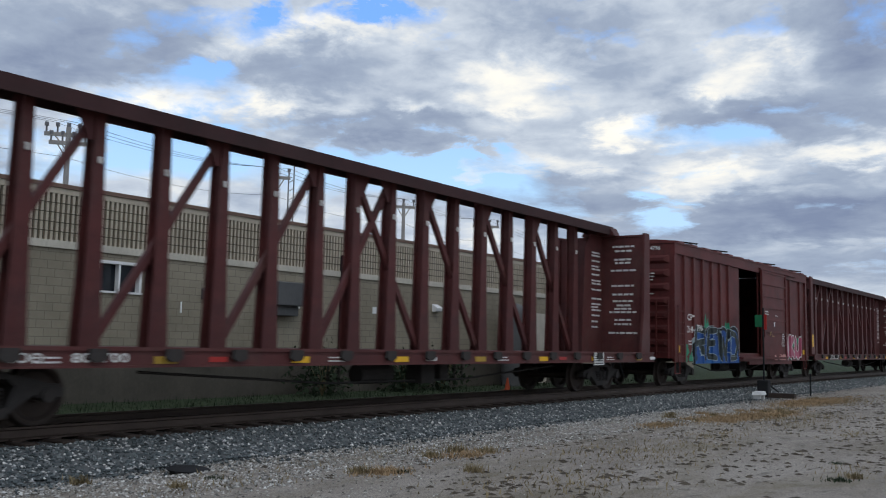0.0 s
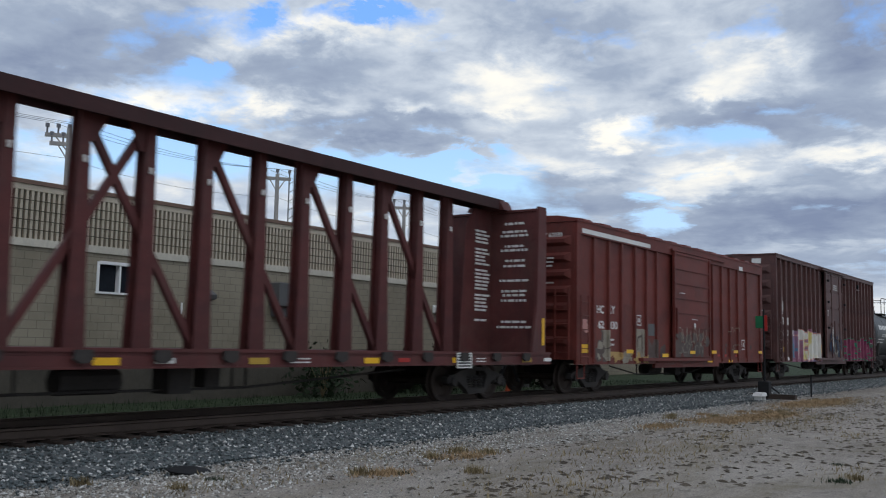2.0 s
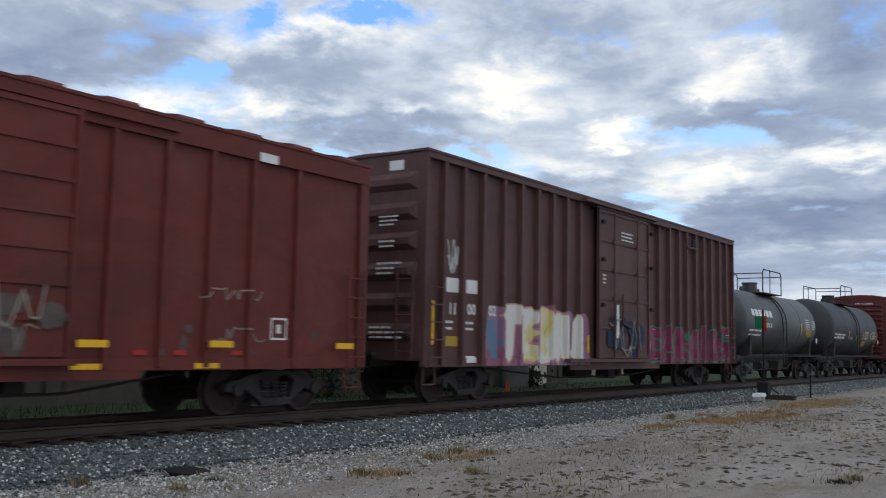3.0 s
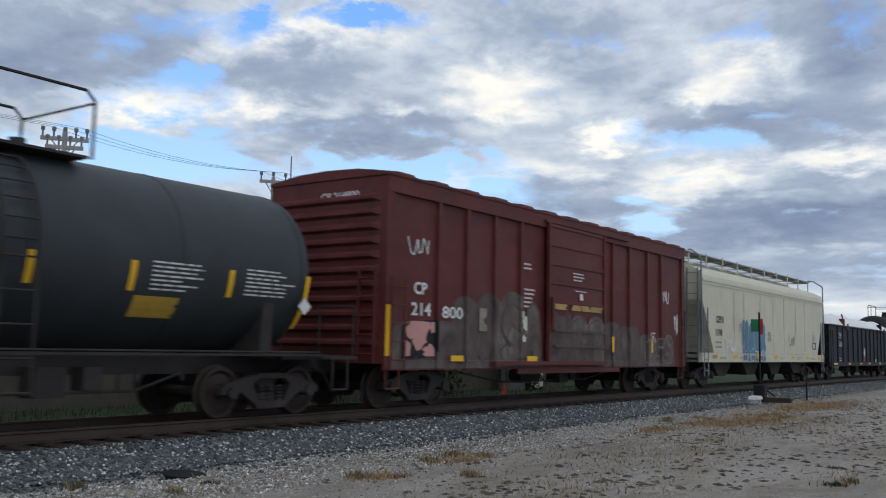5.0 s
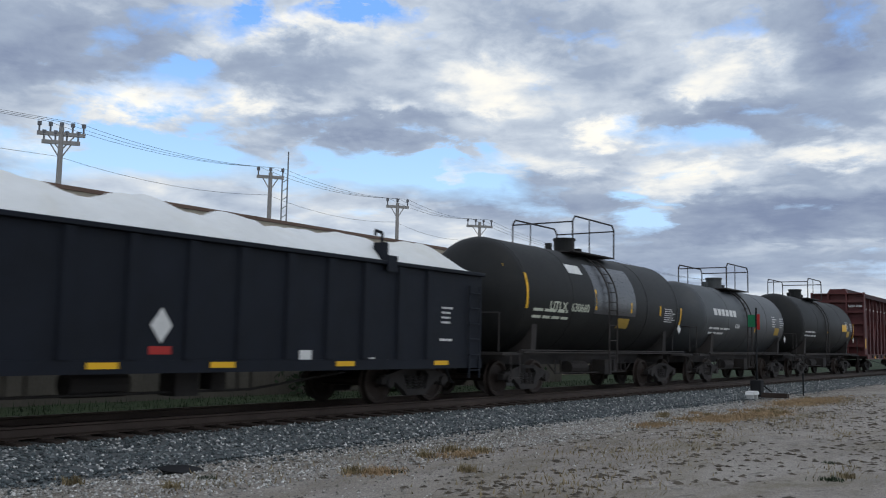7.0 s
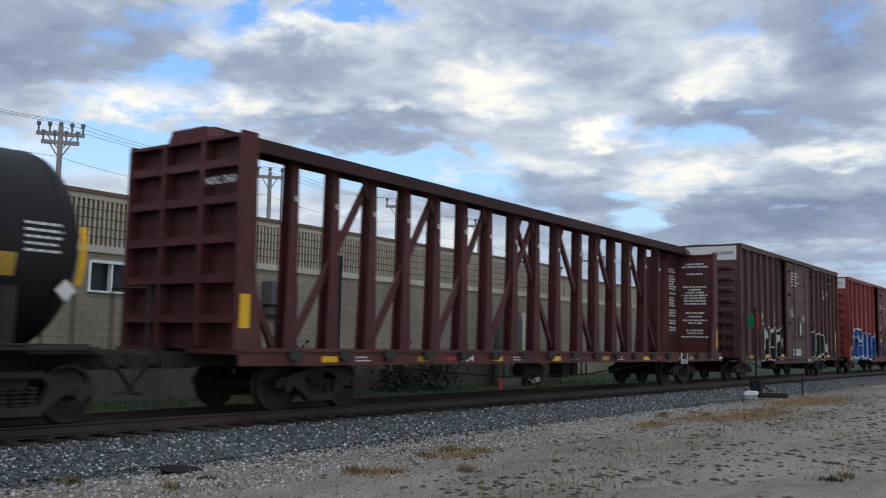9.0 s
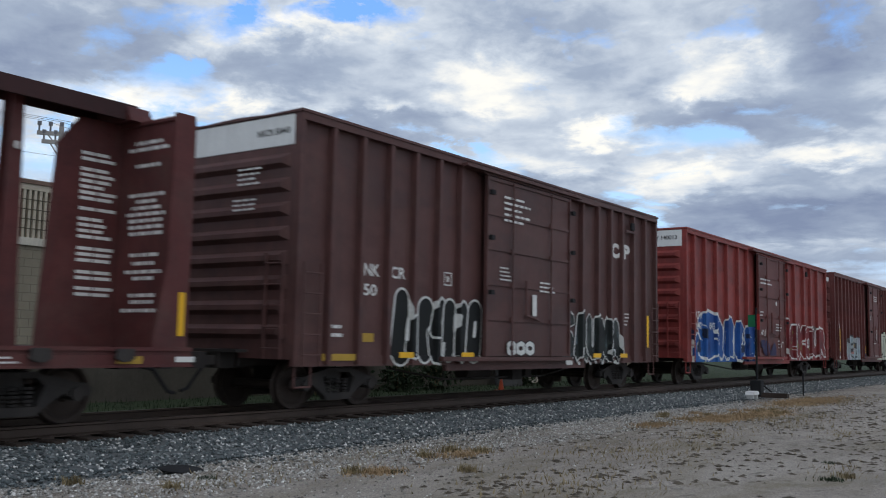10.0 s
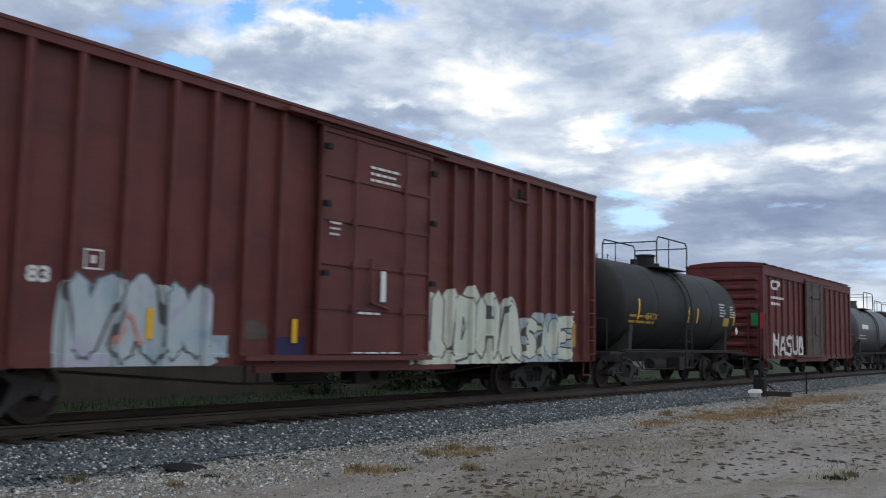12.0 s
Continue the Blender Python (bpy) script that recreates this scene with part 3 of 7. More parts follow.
def stones_material(name, stops):
    m = bpy.data.materials.new(name)
    t = nodes_of(m)
    out, bsdf = t.nodes.new("ShaderNodeOutputMaterial"), t.nodes.new("ShaderNodeBsdfPrincipled")
    link(t, bsdf.outputs[0], out.inputs[0])
    isl = t.nodes.new("ShaderNodeNewGeometry").outputs["Random Per Island"]
    col = ramp(t, isl, stops)
    link(t, col, bsdf.inputs["Base Color"])
    bsdf.inputs["Roughness"].default_value = 0.85
    return m


STONES = stones_material("ballast_stones", [(0.0, (0.024, 0.029, 0.030)), (0.50, (0.070, 0.086, 0.088)), (0.78, (0.15, 0.165, 0.165)), (0.91, (0.32, 0.315, 0.30)), (1.0, (0.62, 0.60, 0.57))])
PALE_STONES = stones_material("pale_limestone_chips", [(0.0, (0.09, 0.085, 0.075)), (0.25, (0.21, 0.20, 0.18)), (0.7, (0.36, 0.345, 0.315)), (0.93, (0.50, 0.485, 0.45)), (1.0, (0.68, 0.66, 0.62))])
SANDY_STONES = stones_material("sandy_stones", [(0.0, (0.075, 0.065, 0.052)), (0.35, (0.17, 0.155, 0.132)), (0.75, (0.29, 0.268, 0.235)), (0.93, (0.42, 0.40, 0.36)), (1.0, (0.62, 0.60, 0.56))])


def grid_mesh(name, xs, ys, height, material):
    """One sheet over the lines xs and ys."""
    verts = [(x, y, height(x, y)) for y in ys for x in xs]
    n = len(xs)
    faces = [(j * n + i, j * n + i + 1, (j + 1) * n + i + 1, (j + 1) * n + i) for j in range(len(ys) - 1) for i in range(n - 1)]
    me = bpy.data.meshes.new(name)
    me.from_pydata(verts, [], faces)
    me.materials.append(material)
    me.polygons.foreach_set("use_smooth", [True] * len(me.polygons))
    return new(name, me)


def lie(x, y):
    """The height of the ground: a sandy yard with shallow ruts."""
    near = max(0.0, 1 - math.hypot(x - 20, y - 8) / 90)
    h = GROUND + near * 0.05 * noise.noise(Vector((x * 0.18, y * 0.5, 0))) + near * 0.02 * noise.noise(Vector((x * 0.9, y * 1.6, 3)))
    return h - 0.12 * max(0.0, 1 - abs(y - YC) / 3.0) ** 0.5


xs = sorted(set([-900, -300, -100, -40] + list(np.arange(-20, 70, 0.5)) + list(range(70, 200, 10)) + [250, 400, 800, 1600, 3000]))
ys = sorted(set([-600, -200, -60, -25] + list(np.arange(-12, 24, 0.5)) + list(range(24, 80, 8)) + [120, 250, 600, 1200, 2500]))
ground = tagged(grid_mesh("ground", [float(v) for v in xs], [float(v) for v in ys], lie, SAND), "pale sandy gravel yard with ruts and flattened scraps", "ground", kind="structure")

# ballast shoulder: an embankment under the track
bm = bmesh.new()
prism(bm, [(YC - 2.30, -0.62), (YC - 1.36, -0.215), (YC + 1.45, -0.215), (YC + 2.75, -0.62)], "x", -60, 420)
ballast_bed = tagged(part("ballast_bed", bm, BALLAST, None), "dark grey crushed stone ballast under the track", "ballast", kind="structure")


def scatter_stones(name, count, spread, size, material, seed):
    """Many small broken stones in one mesh; spread gives a place on the slope."""
    rng = np.random.default_rng(seed)
    unit = np.array([(1, 0, 0), (-1, 0, 0), (0, 1, 0), (0, -1, 0), (0, 0, 1), (0, 0, -1)], float)
    tri = np.array([(0, 2, 4), (2, 1, 4), (1, 3, 4), (3, 0, 4), (2, 0, 5), (1, 2, 5), (3, 1, 5), (0, 3, 5)])
    at = spread(rng, count)
    s = rng.uniform(size[0], size[1], (count, 1, 1)) * rng.uniform(0.6, 1.25, (count, 6, 1))
    turn = rng.uniform(0, 2 * np.pi, count)
    v = unit[None] * s * np.array((1, 0.8, 0.62))
    c, d = np.cos(turn)[:, None], np.sin(turn)[:, None]
    skew = v[..., 2] * rng.uniform(-0.6, 0.6, (count, 1))
    v = np.stack((v[..., 0] * c - v[..., 1] * d + skew, v[..., 0] * d + v[..., 1] * c, v[..., 2]), -1) + at[:, None]
    f = (tri[None] + 6 * np.arange(count)[:, None, None]).reshape(-1, 3)
    me = bpy.data.meshes.new(name)
    me.from_pydata(v.reshape(-1, 3).tolist(), [], f.tolist())
    me.materials.append(material)
    return new(name, me)


def on_shoulder(rng, n):
    x = 3 + 62 * rng.uniform(0, 1, n) ** 1.6
    y = np.where(rng.random(n) < 0.9, rng.uniform(YC - 2.12, YC - 1.30, n), YC - 2.05 - np.abs(rng.normal(0, 0.45, n)))
    z = np.where(y < YC - 1.36, -0.215 - (YC - 1.36 - y) * 0.431, -0.205)
    z = np.maximum(z, GROUND - 0.01)
    return np.stack((x, y, z + rng.uniform(-0.012, 0.012, n)), -1)


def in_yard(rng, n):
    x = 2 + 40 * rng.uniform(0, 1, n) ** 1.4
    y = YC - 2.1 - np.abs(rng.normal(0, 2.0, n))
    z = np.array([lie(a, b) for a, b in zip(x, y)])
    return np.stack((x, y, z + 0.004), -1)


def between_ties(rng, n):
    x = 3 + 57 * rng.uniform(0, 1, n) ** 1.4
    y = rng.uniform(YC - 1.35, YC + 2.4, n)
    z = np.where(y > YC + 1.45, -0.215 - (y - YC - 1.45) * 0.3115, -0.215)
    return np.stack((x, y, z), -1)


tagged(scatter_stones("ballast_stones", 26000, on_shoulder, (0.018, 0.045), STONES, 4), "broken grey and pale ballast stones on the shoulder", "ballast", kind="stuff")
tagged(scatter_stones("gravel", 17000, in_yard, (0.008, 0.028), SANDY_STONES, 5), "loose gravel strewn over the sandy yard", "gravel", kind="stuff")
BROWN_STONES = surface("dusty_brown_stones", (0.048, 0.038, 0.032), 0.95, vary=0.5, fine=9, bump=0)
tagged(scatter_stones("ballast_fill", 9000, between_ties, (0.02, 0.045), BROWN_STONES, 6), "dark ballast stones between the ties", "ballast", kind="stuff")



def scraps(rng, n):
    x = 9 + 30 * rng.uniform(0, 1, n) ** 1.3
    y = np.where(rng.random(n) < 0.7, rng.uniform(3.0, 8.6, n), rng.uniform(6.0, 9.6, n))
    keep = np.array([noise.noise(Vector((a * 0.35, b * 0.9, 2))) for a, b in zip(x, y)])
    y = np.where(keep < -0.05, y - 2.0, y)
    z = np.array([lie(a, b) for a, b in zip(x, y)])
    return np.stack((x, y, z + 0.006), -1)


SCRAP = surface("dark_clods", (0.072, 0.058, 0.043), 0.95, vary=0.5, fine=6, bump=0)
bits = scatter_stones("clods", 1500, scraps, (0.02, 0.095), SCRAP, 8)
for v in bits.data.vertices:
    base = lie(v.co.x, v.co.y)
    v.co.z = base + (v.co.z - base) * 0.45
tagged(bits, "dark flat clods and scraps strewn over the yard", "debris", kind="stuff")


def pale_bits(rng, n):
    x = 4 + 26 * rng.uniform(0, 1, n) ** 1.3
    y = YC - 1.95 - 2.6 * rng.uniform(0, 1, n) ** 1.5
    z = np.array([lie(a, b) for a, b in zip(x, y)])
    return np.stack((x, y, z + 0.006), -1)


tagged(scatter_stones("pale_stones", 15000, pale_bits, (0.010, 0.034), PALE_STONES, 14), "mixed pale and grey stones beside the ballast", "gravel", kind="stuff")

verge = grid_mesh("grass_verge", [float(v) for v in np.arange(-30, 60, 1.0)] + [float(v) for v in range(60, 430, 10)], [15.2, 15.8, 16.5, 17.5, 18.5, 20.0, 21.0, 26.0, 35.0, 50.0, 80.0, 140.0],
                  lambda x, y: -0.50 + 0.10 * (y > 15.5) + 0.03 * noise.noise(Vector((x * 0.7, y, 1))), GRASS)
tagged(verge, "low green grass strip between track and building", "grass", kind="structure")

# rails and ties
track = thing("railway_track", "railway track of rusty steel rails on dusty timber ties", "railway track", kind="structure")
RAIL = [(-0.07, -0.17), (0.07, -0.17), (0.07, -0.155), (0.012, -0.135), (0.010, -0.045), (0.036, -0.03), (0.036, -0.004), (0.028, 0.0), (-0.028, 0.0), (-0.036, -0.004), (-0.036, -0.03), (-0.010, -0.045), (-0.012, -0.135), (-0.07, -0.155)]
for s in (-1, 1):
    bm = bmesh.new()
    prism(bm, [(YC + s * 0.752 + a, z) for a, z in RAIL], "x", -60, 420)
    part("rail", bm, RAIL_TOP, track)

tie_mesh = shared("tie", TIE, lambda: boxes((-0.115, 0.115, -1.30, 1.30, -0.35, -0.172), bevel=0.012))
plate_mesh = shared("tie_plate", RAIL_TOP, lambda: boxes((-0.09, 0.09, -0.93, -0.57, -0.176, -0.158), (-0.09, 0.09, 0.57, 0.93, -0.176, -0.158)))
rnd = random.Random(9)
for k in range(150):
    t = part("tie", tie_mesh, None, track)
    t.location, t.rotation_euler = (-4 + 0.52 * k, YC + rnd.uniform(-0.05, 0.05), rnd.uniform(-0.008, 0.004)), (0, 0, rnd.uniform(-0.01, 0.01))
    p = part("tie_plate", plate_mesh, None, track)
    p.location = (-4 + 0.52 * k, YC, 0)

# ---- the building beyond the track ----


def block_material():
    m = bpy.data.materials.new("painted_blockwork")
    t = nodes_of(m)
    out, bsdf = t.nodes.new("ShaderNodeOutputMaterial"), t.nodes.new("ShaderNodeBsdfPrincipled")
    link(t, bsdf.outputs[0], out.inputs[0])
    tc = t.nodes.new("ShaderNodeTexCoord").outputs["Object"]
    mp = t.nodes.new("ShaderNodeMapping")
    mp.inputs["Rotation"].default_value = (radians(90), 0, 0)
    link(t, tc, mp.inputs[0])
    br = t.nodes.new("ShaderNodeTexBrick")
    br.inputs["Scale"].default_value, br.inputs["Brick Width"].default_value, br.inputs["Row Height"].default_value = 1.0, 0.40, 0.20
    br.inputs["Mortar Size"].default_value = 0.008
    br.inputs["Color1"].default_value, br.inputs["Color2"].default_value, br.inputs["Mortar"].default_value = (0.26, 0.228, 0.168, 1), (0.285, 0.248, 0.182, 1), (0.17, 0.15, 0.112, 1)
    link(t, mp.outputs[0], br.inputs["Vector"])
    stain = ramp(t, noise_node(t, tc, 0.5, 6, 0.65), [(0.35, (0.78, 0.77, 0.75)), (0.6, (1.05, 1.05, 1.05))])
    link(t, mix_rgb(t, 1.0, br.outputs["Color"], stain, "MULTIPLY"), bsdf.inputs["Base Color"])
    bsdf.inputs["Roughness"].default_value = 0.9
    b = t.nodes.new("ShaderNodeBump")
    b.inputs["Strength"].default_value, b.inputs["Distance"].default_value = 0.5, 0.01
    link(t, br.outputs["Fac"], b.inputs["Height"])
    b.invert = True
    link(t, b.outputs[0], bsdf.inputs["Normal"])
    return m


CMU = block_material()
CLAD = surface("beige_cladding", (0.46, 0.40, 0.31), 0.6, vary=0.1, streak=0.2)
# dark colour stands in for shade between ribs; seam lines use it too
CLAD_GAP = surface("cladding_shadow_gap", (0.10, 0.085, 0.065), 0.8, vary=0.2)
FLASH = surface("brown_coping", (0.15, 0.095, 0.07), 0.5, vary=0.15)
BAND = surface("cream_band", (0.52, 0.48, 0.40), 0.7, vary=0.15, streak=0.3)
GLASS = surface("dark_window_glass", (0.02, 0.024, 0.03), 0.1, vary=0.2, bump=0)
FRAME_W = surface("white_window_frame", (0.75, 0.75, 0.73), 0.5, vary=0.05, bump=0)
GREYBOX = surface("weathered_grey_metal", (0.10, 0.10, 0.10), 0.6, vary=0.2)
ROOFING = surface("roof_felt", (0.08, 0.08, 0.08), 0.9)
# dark brown standing in for the dimness low on the warehouse wall
FOOT_SHADE = surface("plinth_paint", (0.078, 0.070, 0.056), 0.9, vary=0.3, scale=0.8, streak=0.3)
YB = 20.4
BX0, BX1, BZ = -30.0, 38.2, 4.82

warehouse = thing("warehouse", "long low beige industrial building with ribbed upper cladding", "building")
W0, W1 = (13.72, 15.02), (2.36, 3.10)
each("wall", ((BX0, W0[0], YB, YB + 0.25, -0.6, 3.3), (W0[1], BX1, YB, YB + 0.25, -0.6, 3.3), (W0[0], W0[1], YB, YB + 0.25, -0.6, W1[0]), (W0[0], W0[1], YB, YB + 0.25, W1[1], 3.3),
                   (BX1 - 0.25, BX1, YB + 0.25, YB + 30, -0.6, BZ), (BX0, BX1, YB + 29.7, YB + 30, -0.6, BZ), (BX0, BX0 + 0.25, YB + 0.25, YB + 29.7, -0.6, BZ)), CMU, warehouse)
part("roof", boxes((BX0, BX1, YB + 0.3, YB + 30, 4.55, 4.66)), ROOFING, warehouse)
part("band", boxes((BX0, BX1, YB - 0.05, YB + 0.25, 3.3, 3.48)), BAND, warehouse, "cream horizontal band")
# backing coloured dark to paint the shade behind the ribs
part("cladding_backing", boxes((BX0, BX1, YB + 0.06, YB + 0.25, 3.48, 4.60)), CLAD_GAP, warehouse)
part("coping", boxes((BX0, BX1 + 0.05, YB - 0.07, YB + 0.35, 4.74, BZ + 0.02)), FLASH, warehouse, "brown metal coping")
part("fascia", boxes((BX0, BX1, YB - 0.03, YB + 0.25, 4.60, 4.74)), CLAD, warehouse)
bm = bmesh.new()
x = BX0 + 25
while x < BX1:
    box(bm, x, x + 0.062, YB - 0.02, YB + 0.06, 3.482, 4.598)
    x += 0.135
rib_ob = part("cladding_rib", bm, CLAD, warehouse)
rib_ob["kind"] = "stuff"
# thin dark strips over the ribs draw the horizontal seams
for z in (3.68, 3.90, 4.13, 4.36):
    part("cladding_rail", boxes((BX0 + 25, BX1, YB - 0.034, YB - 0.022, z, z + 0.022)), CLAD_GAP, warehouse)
win = part("window", boxes((W0[0], W0[1], YB + 0.16, YB + 0.18, W1[0], W1[1])), GLASS, warehouse, "dark sliding window in a white frame")
t_ = 0.055
part("window_frame", boxes((W0[0] - 0.02, W0[0] + t_, YB - 0.02, YB + 0.15, W1[0], W1[1]), (W0[1] - t_, W0[1] + 0.02, YB - 0.02, YB + 0.15, W1[0], W1[1]), (W0[0] + t_, W0[1] - t_, YB - 0.02, YB + 0.15, W1[1] - t_, W1[1] + 0.02),
                           (W0[0] - 0.04, W0[1] + 0.04, YB - 0.06, YB + 0.15, W1[0] - 0.05, W1[0]), (14.35, 14.40, YB - 0.01, YB + 0.15, W1[0], W1[1] - t_)), FRAME_W, win)
part("vent_hood", boxes((19.5, 20.6, YB - 0.45, YB - 0.005, 2.25, 2.95), (19.6, 20.5, YB - 0.30, YB - 0.005, 1.95, 2.25), bevel=0.02), GREYBOX, warehouse, "grey louvred vent box")
part("downpipe", boxes((22.62, 22.90, YB - 0.16, YB - 0.005, 0.6, 4.0), bevel=0.02), DARK, warehouse)
# added strip that darkens the wall foot seen under the cars; no real part
part("plinth", boxes((BX0, BX1, YB - 0.035, YB - 0.004, -0.6, 0.72)), FOOT_SHADE, warehouse, "dull brown strip along the wall foot, standing in for shade")
each("wall_sign", ((20.62, 20.82, YB - 0.03, YB - 0.005, 2.2, 2.38), (24.3, 24.5, YB - 0.03, YB - 0.005, 2.18, 2.4)), FRAME_W, warehouse)
for x_, z_ in ((27.7, 2.35), (17.0, 2.3)):
    bm = bmesh.new()
    prism(bm, [(YB - 0.005, z_), (YB - 0.22, z_ + 0.05), (YB - 0.25, z_ + 0.16), (YB - 0.005, z_ + 0.30)], "x", x_, x_ + 0.34)
    part("wall_lamp", bm, FRAME_W if x_ > 20 else GREYBOX, warehouse)
part("dock_door", boxes((33.9, 36.2, YB - 0.04, YB - 0.005, -0.4, 2.6)), BAND, warehouse)
part("conduit", boxes((16.3, 16.34, YB - 0.04, YB - 0.005, 1.9, 2.2)), FRAME_W, warehouse)

annex = thing("annex", "lower beige wing set back beyond the long building", "building")
AY, AZ = YB + 4.6, 5.15
part("wall", boxes((BX1 + 0.3, 66.0, AY, AY + 20, -0.6, 3.75)), CMU, annex)
part("band", boxes((BX1 + 0.3, 66.0, AY - 0.05, AY + 0.2, 3.75, 3.95)), BAND, annex)
# same shade-coloured backing as on the warehouse
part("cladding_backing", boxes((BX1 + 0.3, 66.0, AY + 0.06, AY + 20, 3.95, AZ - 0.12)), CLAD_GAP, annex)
bm = bmesh.new()
x = BX1 + 0.4
while x < 66:
    box(bm, x, x + 0.07, AY - 0.02, AY + 0.06, 3.952, AZ - 0.122)
    x += 0.16
part("cladding_rib", bm, CLAD, annex)["kind"] = "stuff"
part("coping", boxes((BX1 + 0.3, 66.05, AY - 0.07, AY + 20, AZ - 0.12, AZ)), FLASH, annex)

bin_ = thing("storage_bin", "dark grey upright storage bin with domed top", "storage bin")
bm = bmesh.new()
lathe(bm, [(0.02, -0.45), (0.55, -0.45), (0.55, 2.2), (0.50, 2.5), (0.36, 2.72), (0.18, 2.84), (0.02, 2.88)], (0, 0, 0), "z", 24)
part("shell", bm, GREYBOX, bin_, smooth=True)
bin_.location = (32.3, 19.6, 0)

# ---- utility poles and wires ----
POLE = surface("weathered_pole_timber", (0.30, 0.285, 0.265), 0.9, vary=0.25, streak=0.4)
INSUL = surface("grey_insulator", (0.16, 0.16, 0.17), 0.4, vary=0.2)
YP = 45.0


def utility_pole(x, top, arms, label):
    p = thing("utility_pole", label, "utility pole", "poles behind the building")
    bm = bmesh.new()
    part("pole", rod(bm, (0, 0, GROUND - 0.2), (0, 0, top), 0.19, 12, 0.13), POLE, p, smooth=True)
    for z, half, n in arms:
        bm = boxes((-0.08, 0.08, -half, half, z - 0.1, z + 0.1))
        for s in (-1, 1):
            rod(bm, (0, s * half * 0.6, z), (0, 0, z - 0.9), 0.035, 6)
        part("crossarm", bm, POLE, p)
        for k in range(n):
            bm = bmesh.new()
            y = -half + 0.1 + (2 * half - 0.2) * k / (n - 1)
            rod(bm, (0, y, z + 0.1), (0, y, z + 0.55), 0.05, 8)
            rod(bm, (0, y, z + 0.42), (0, y, z + 0.62), 0.11, 8)
            part("insulator", bm, INSUL, p)
    p.location = (x, YP, 0)
    p.rotation_euler = (0, 0, radians(52))
    return p


utility_pole(28.1, 12.3, ((11.9, 1.2, 5), (11.45, 0.95, 4)), "timber utility pole with double crossarm and many insulators")
utility_pole(43.4, 12.3, ((12.0, 0.9, 3),), "timber utility pole with a crossarm and insulators")
utility_pole(57.1, 12.1, ((11.8, 0.9, 3),), "timber utility pole with a crossarm and insulators")
utility_pole(68.9, 12.0, ((11.6, 1.2, 4),), "timber utility pole with a crossarm and insulators")
utility_pole(91.5, 10.9, ((10.4, 1.4, 3),), "far timber utility pole with a crossarm")
stops = [(-10.0, 12.0), (28.1, 11.9), (43.4, 12.0), (57.1, 11.8), (68.9, 11.6), (91.5, 10.4), (130.0, 10.2)]
for k, (off, dz) in enumerate(((-0.8, 0.66), (0.0, 0.66), (0.8, 0.66), (0.15, -1.2))):
    bm = bmesh.new()
    for (xa, za), (xb, zb) in zip(stops, stops[1:]):
        pts = [(xa + (xb - xa) * u - 0.788 * off, YP + 0.616 * off, za + (zb - za) * u + dz - 0.5 * 4 * u * (1 - u)) for u in np.linspace(0, 1, 9)]
        pipe(bm, pts, 0.010, 4)
    tagged(part("overhead_wire", bm, DARK, None), "thin dark overhead wire strung between utility poles", "wire", "overhead wires")

mast = thing("antenna_mast", "slender lattice antenna mast behind the building", "mast")
bm = bmesh.new()
for dx, dy in ((-0.25, 0), (0.25, 0)):
    rod(bm, (dx, dy, GROUND), (dx, dy, 12.0 if dx < 0 else 14.0), 0.05, 6)
for z in np.arange(7.0, 12.0, 0.6):
    rod(bm, (-0.25, 0, z), (0.25, 0, z + 0.3), 0.03, 5)
part("lattice", bm, GALV, mast)
mast.location = (44.75, YP, 0)

# ---- beside the track ----
SWITCH_GREEN = surface("green_target", (0.02, 0.16, 0.07), 0.5, vary=0.15, bump=0)
SWITCH_RED = surface("red_target", (0.35, 0.03, 0.025), 0.5, vary=0.15, bump=0)
stand = thing("switch_stand", "dark railway switch stand with green and red target blades", "switch stand")
bm = bmesh.new()
rod(bm, (0, 0, -0.3), (0, 0, 2.75), 0.035, 10)
part("mast", bm, DARK, stand)
part("base", boxes((-0.18, 0.18, -0.2, 0.2, -0.45, 0.12), bevel=0.03), DARK, stand)
part("tie", boxes((-0.13, 0.13, -1.1, 2.0, -0.5, -0.33)), TIE, stand)
part("green_blade", boxes((-0.012, 0.012, 0.025, 0.30, 2.05, 2.5), bevel=0.004), SWITCH_GREEN, stand, "green target blade")
part("red_blade", boxes((-0.012, 0.012, -0.13, -0.025, 1.95, 2.52), bevel=0.004), SWITCH_RED, stand, "red target blade")
bm = bmesh.new()
rod(bm, (0, -0.05, 0.05), (0.75, -0.3, -0.32), 0.03, 8)
part("throw_lever", bm, DARK, stand)
stand.location = (34.85, 10.55, 0)

marker = thing("marker_stake", "thin dark stake beside the switch", "stake")
bm = bmesh.new()
part("stake", rod(bm, (0, 0, -0.5), (0, 0, 0.35), 0.03, 8), DARK, marker)
marker.location = (37.5, 9.6, 0)

white_box = thing("switch_cover", "small white metal cover on legs beside the switch", "cover box")
bm = bmesh.new()
prism(bm, [(-0.55, 0.0), (-0.4, 0.16), (0.3, 0.20), (0.5, 0.12), (0.55, 0.0)], "y", -0.25, 0.25)
for x_ in (-0.4, 0.35):
    box(bm, x_, x_ + 0.08, -0.2, 0.2, -0.24, 0.0)
part("shell", bm, WHITE_END, white_box)
white_box.location, white_box.scale = (33.6, 10.35, -0.36), (0.62, 0.62, 0.62)

lid = thing("rubber_lid", "round dark rubber lid lying on the gravel", "lid")
bm = bmesh.new()
part("disc", lathe(bm, [(0.02, 0.0), (0.27, 0.0), (0.29, 0.02), (0.25, 0.04), (0.10, 0.055), (0.02, 0.055)], (0, 0, 0), "z", 20), DARK, lid, smooth=True)
lid.location = (8.25, 10.0, GROUND - 0.01)
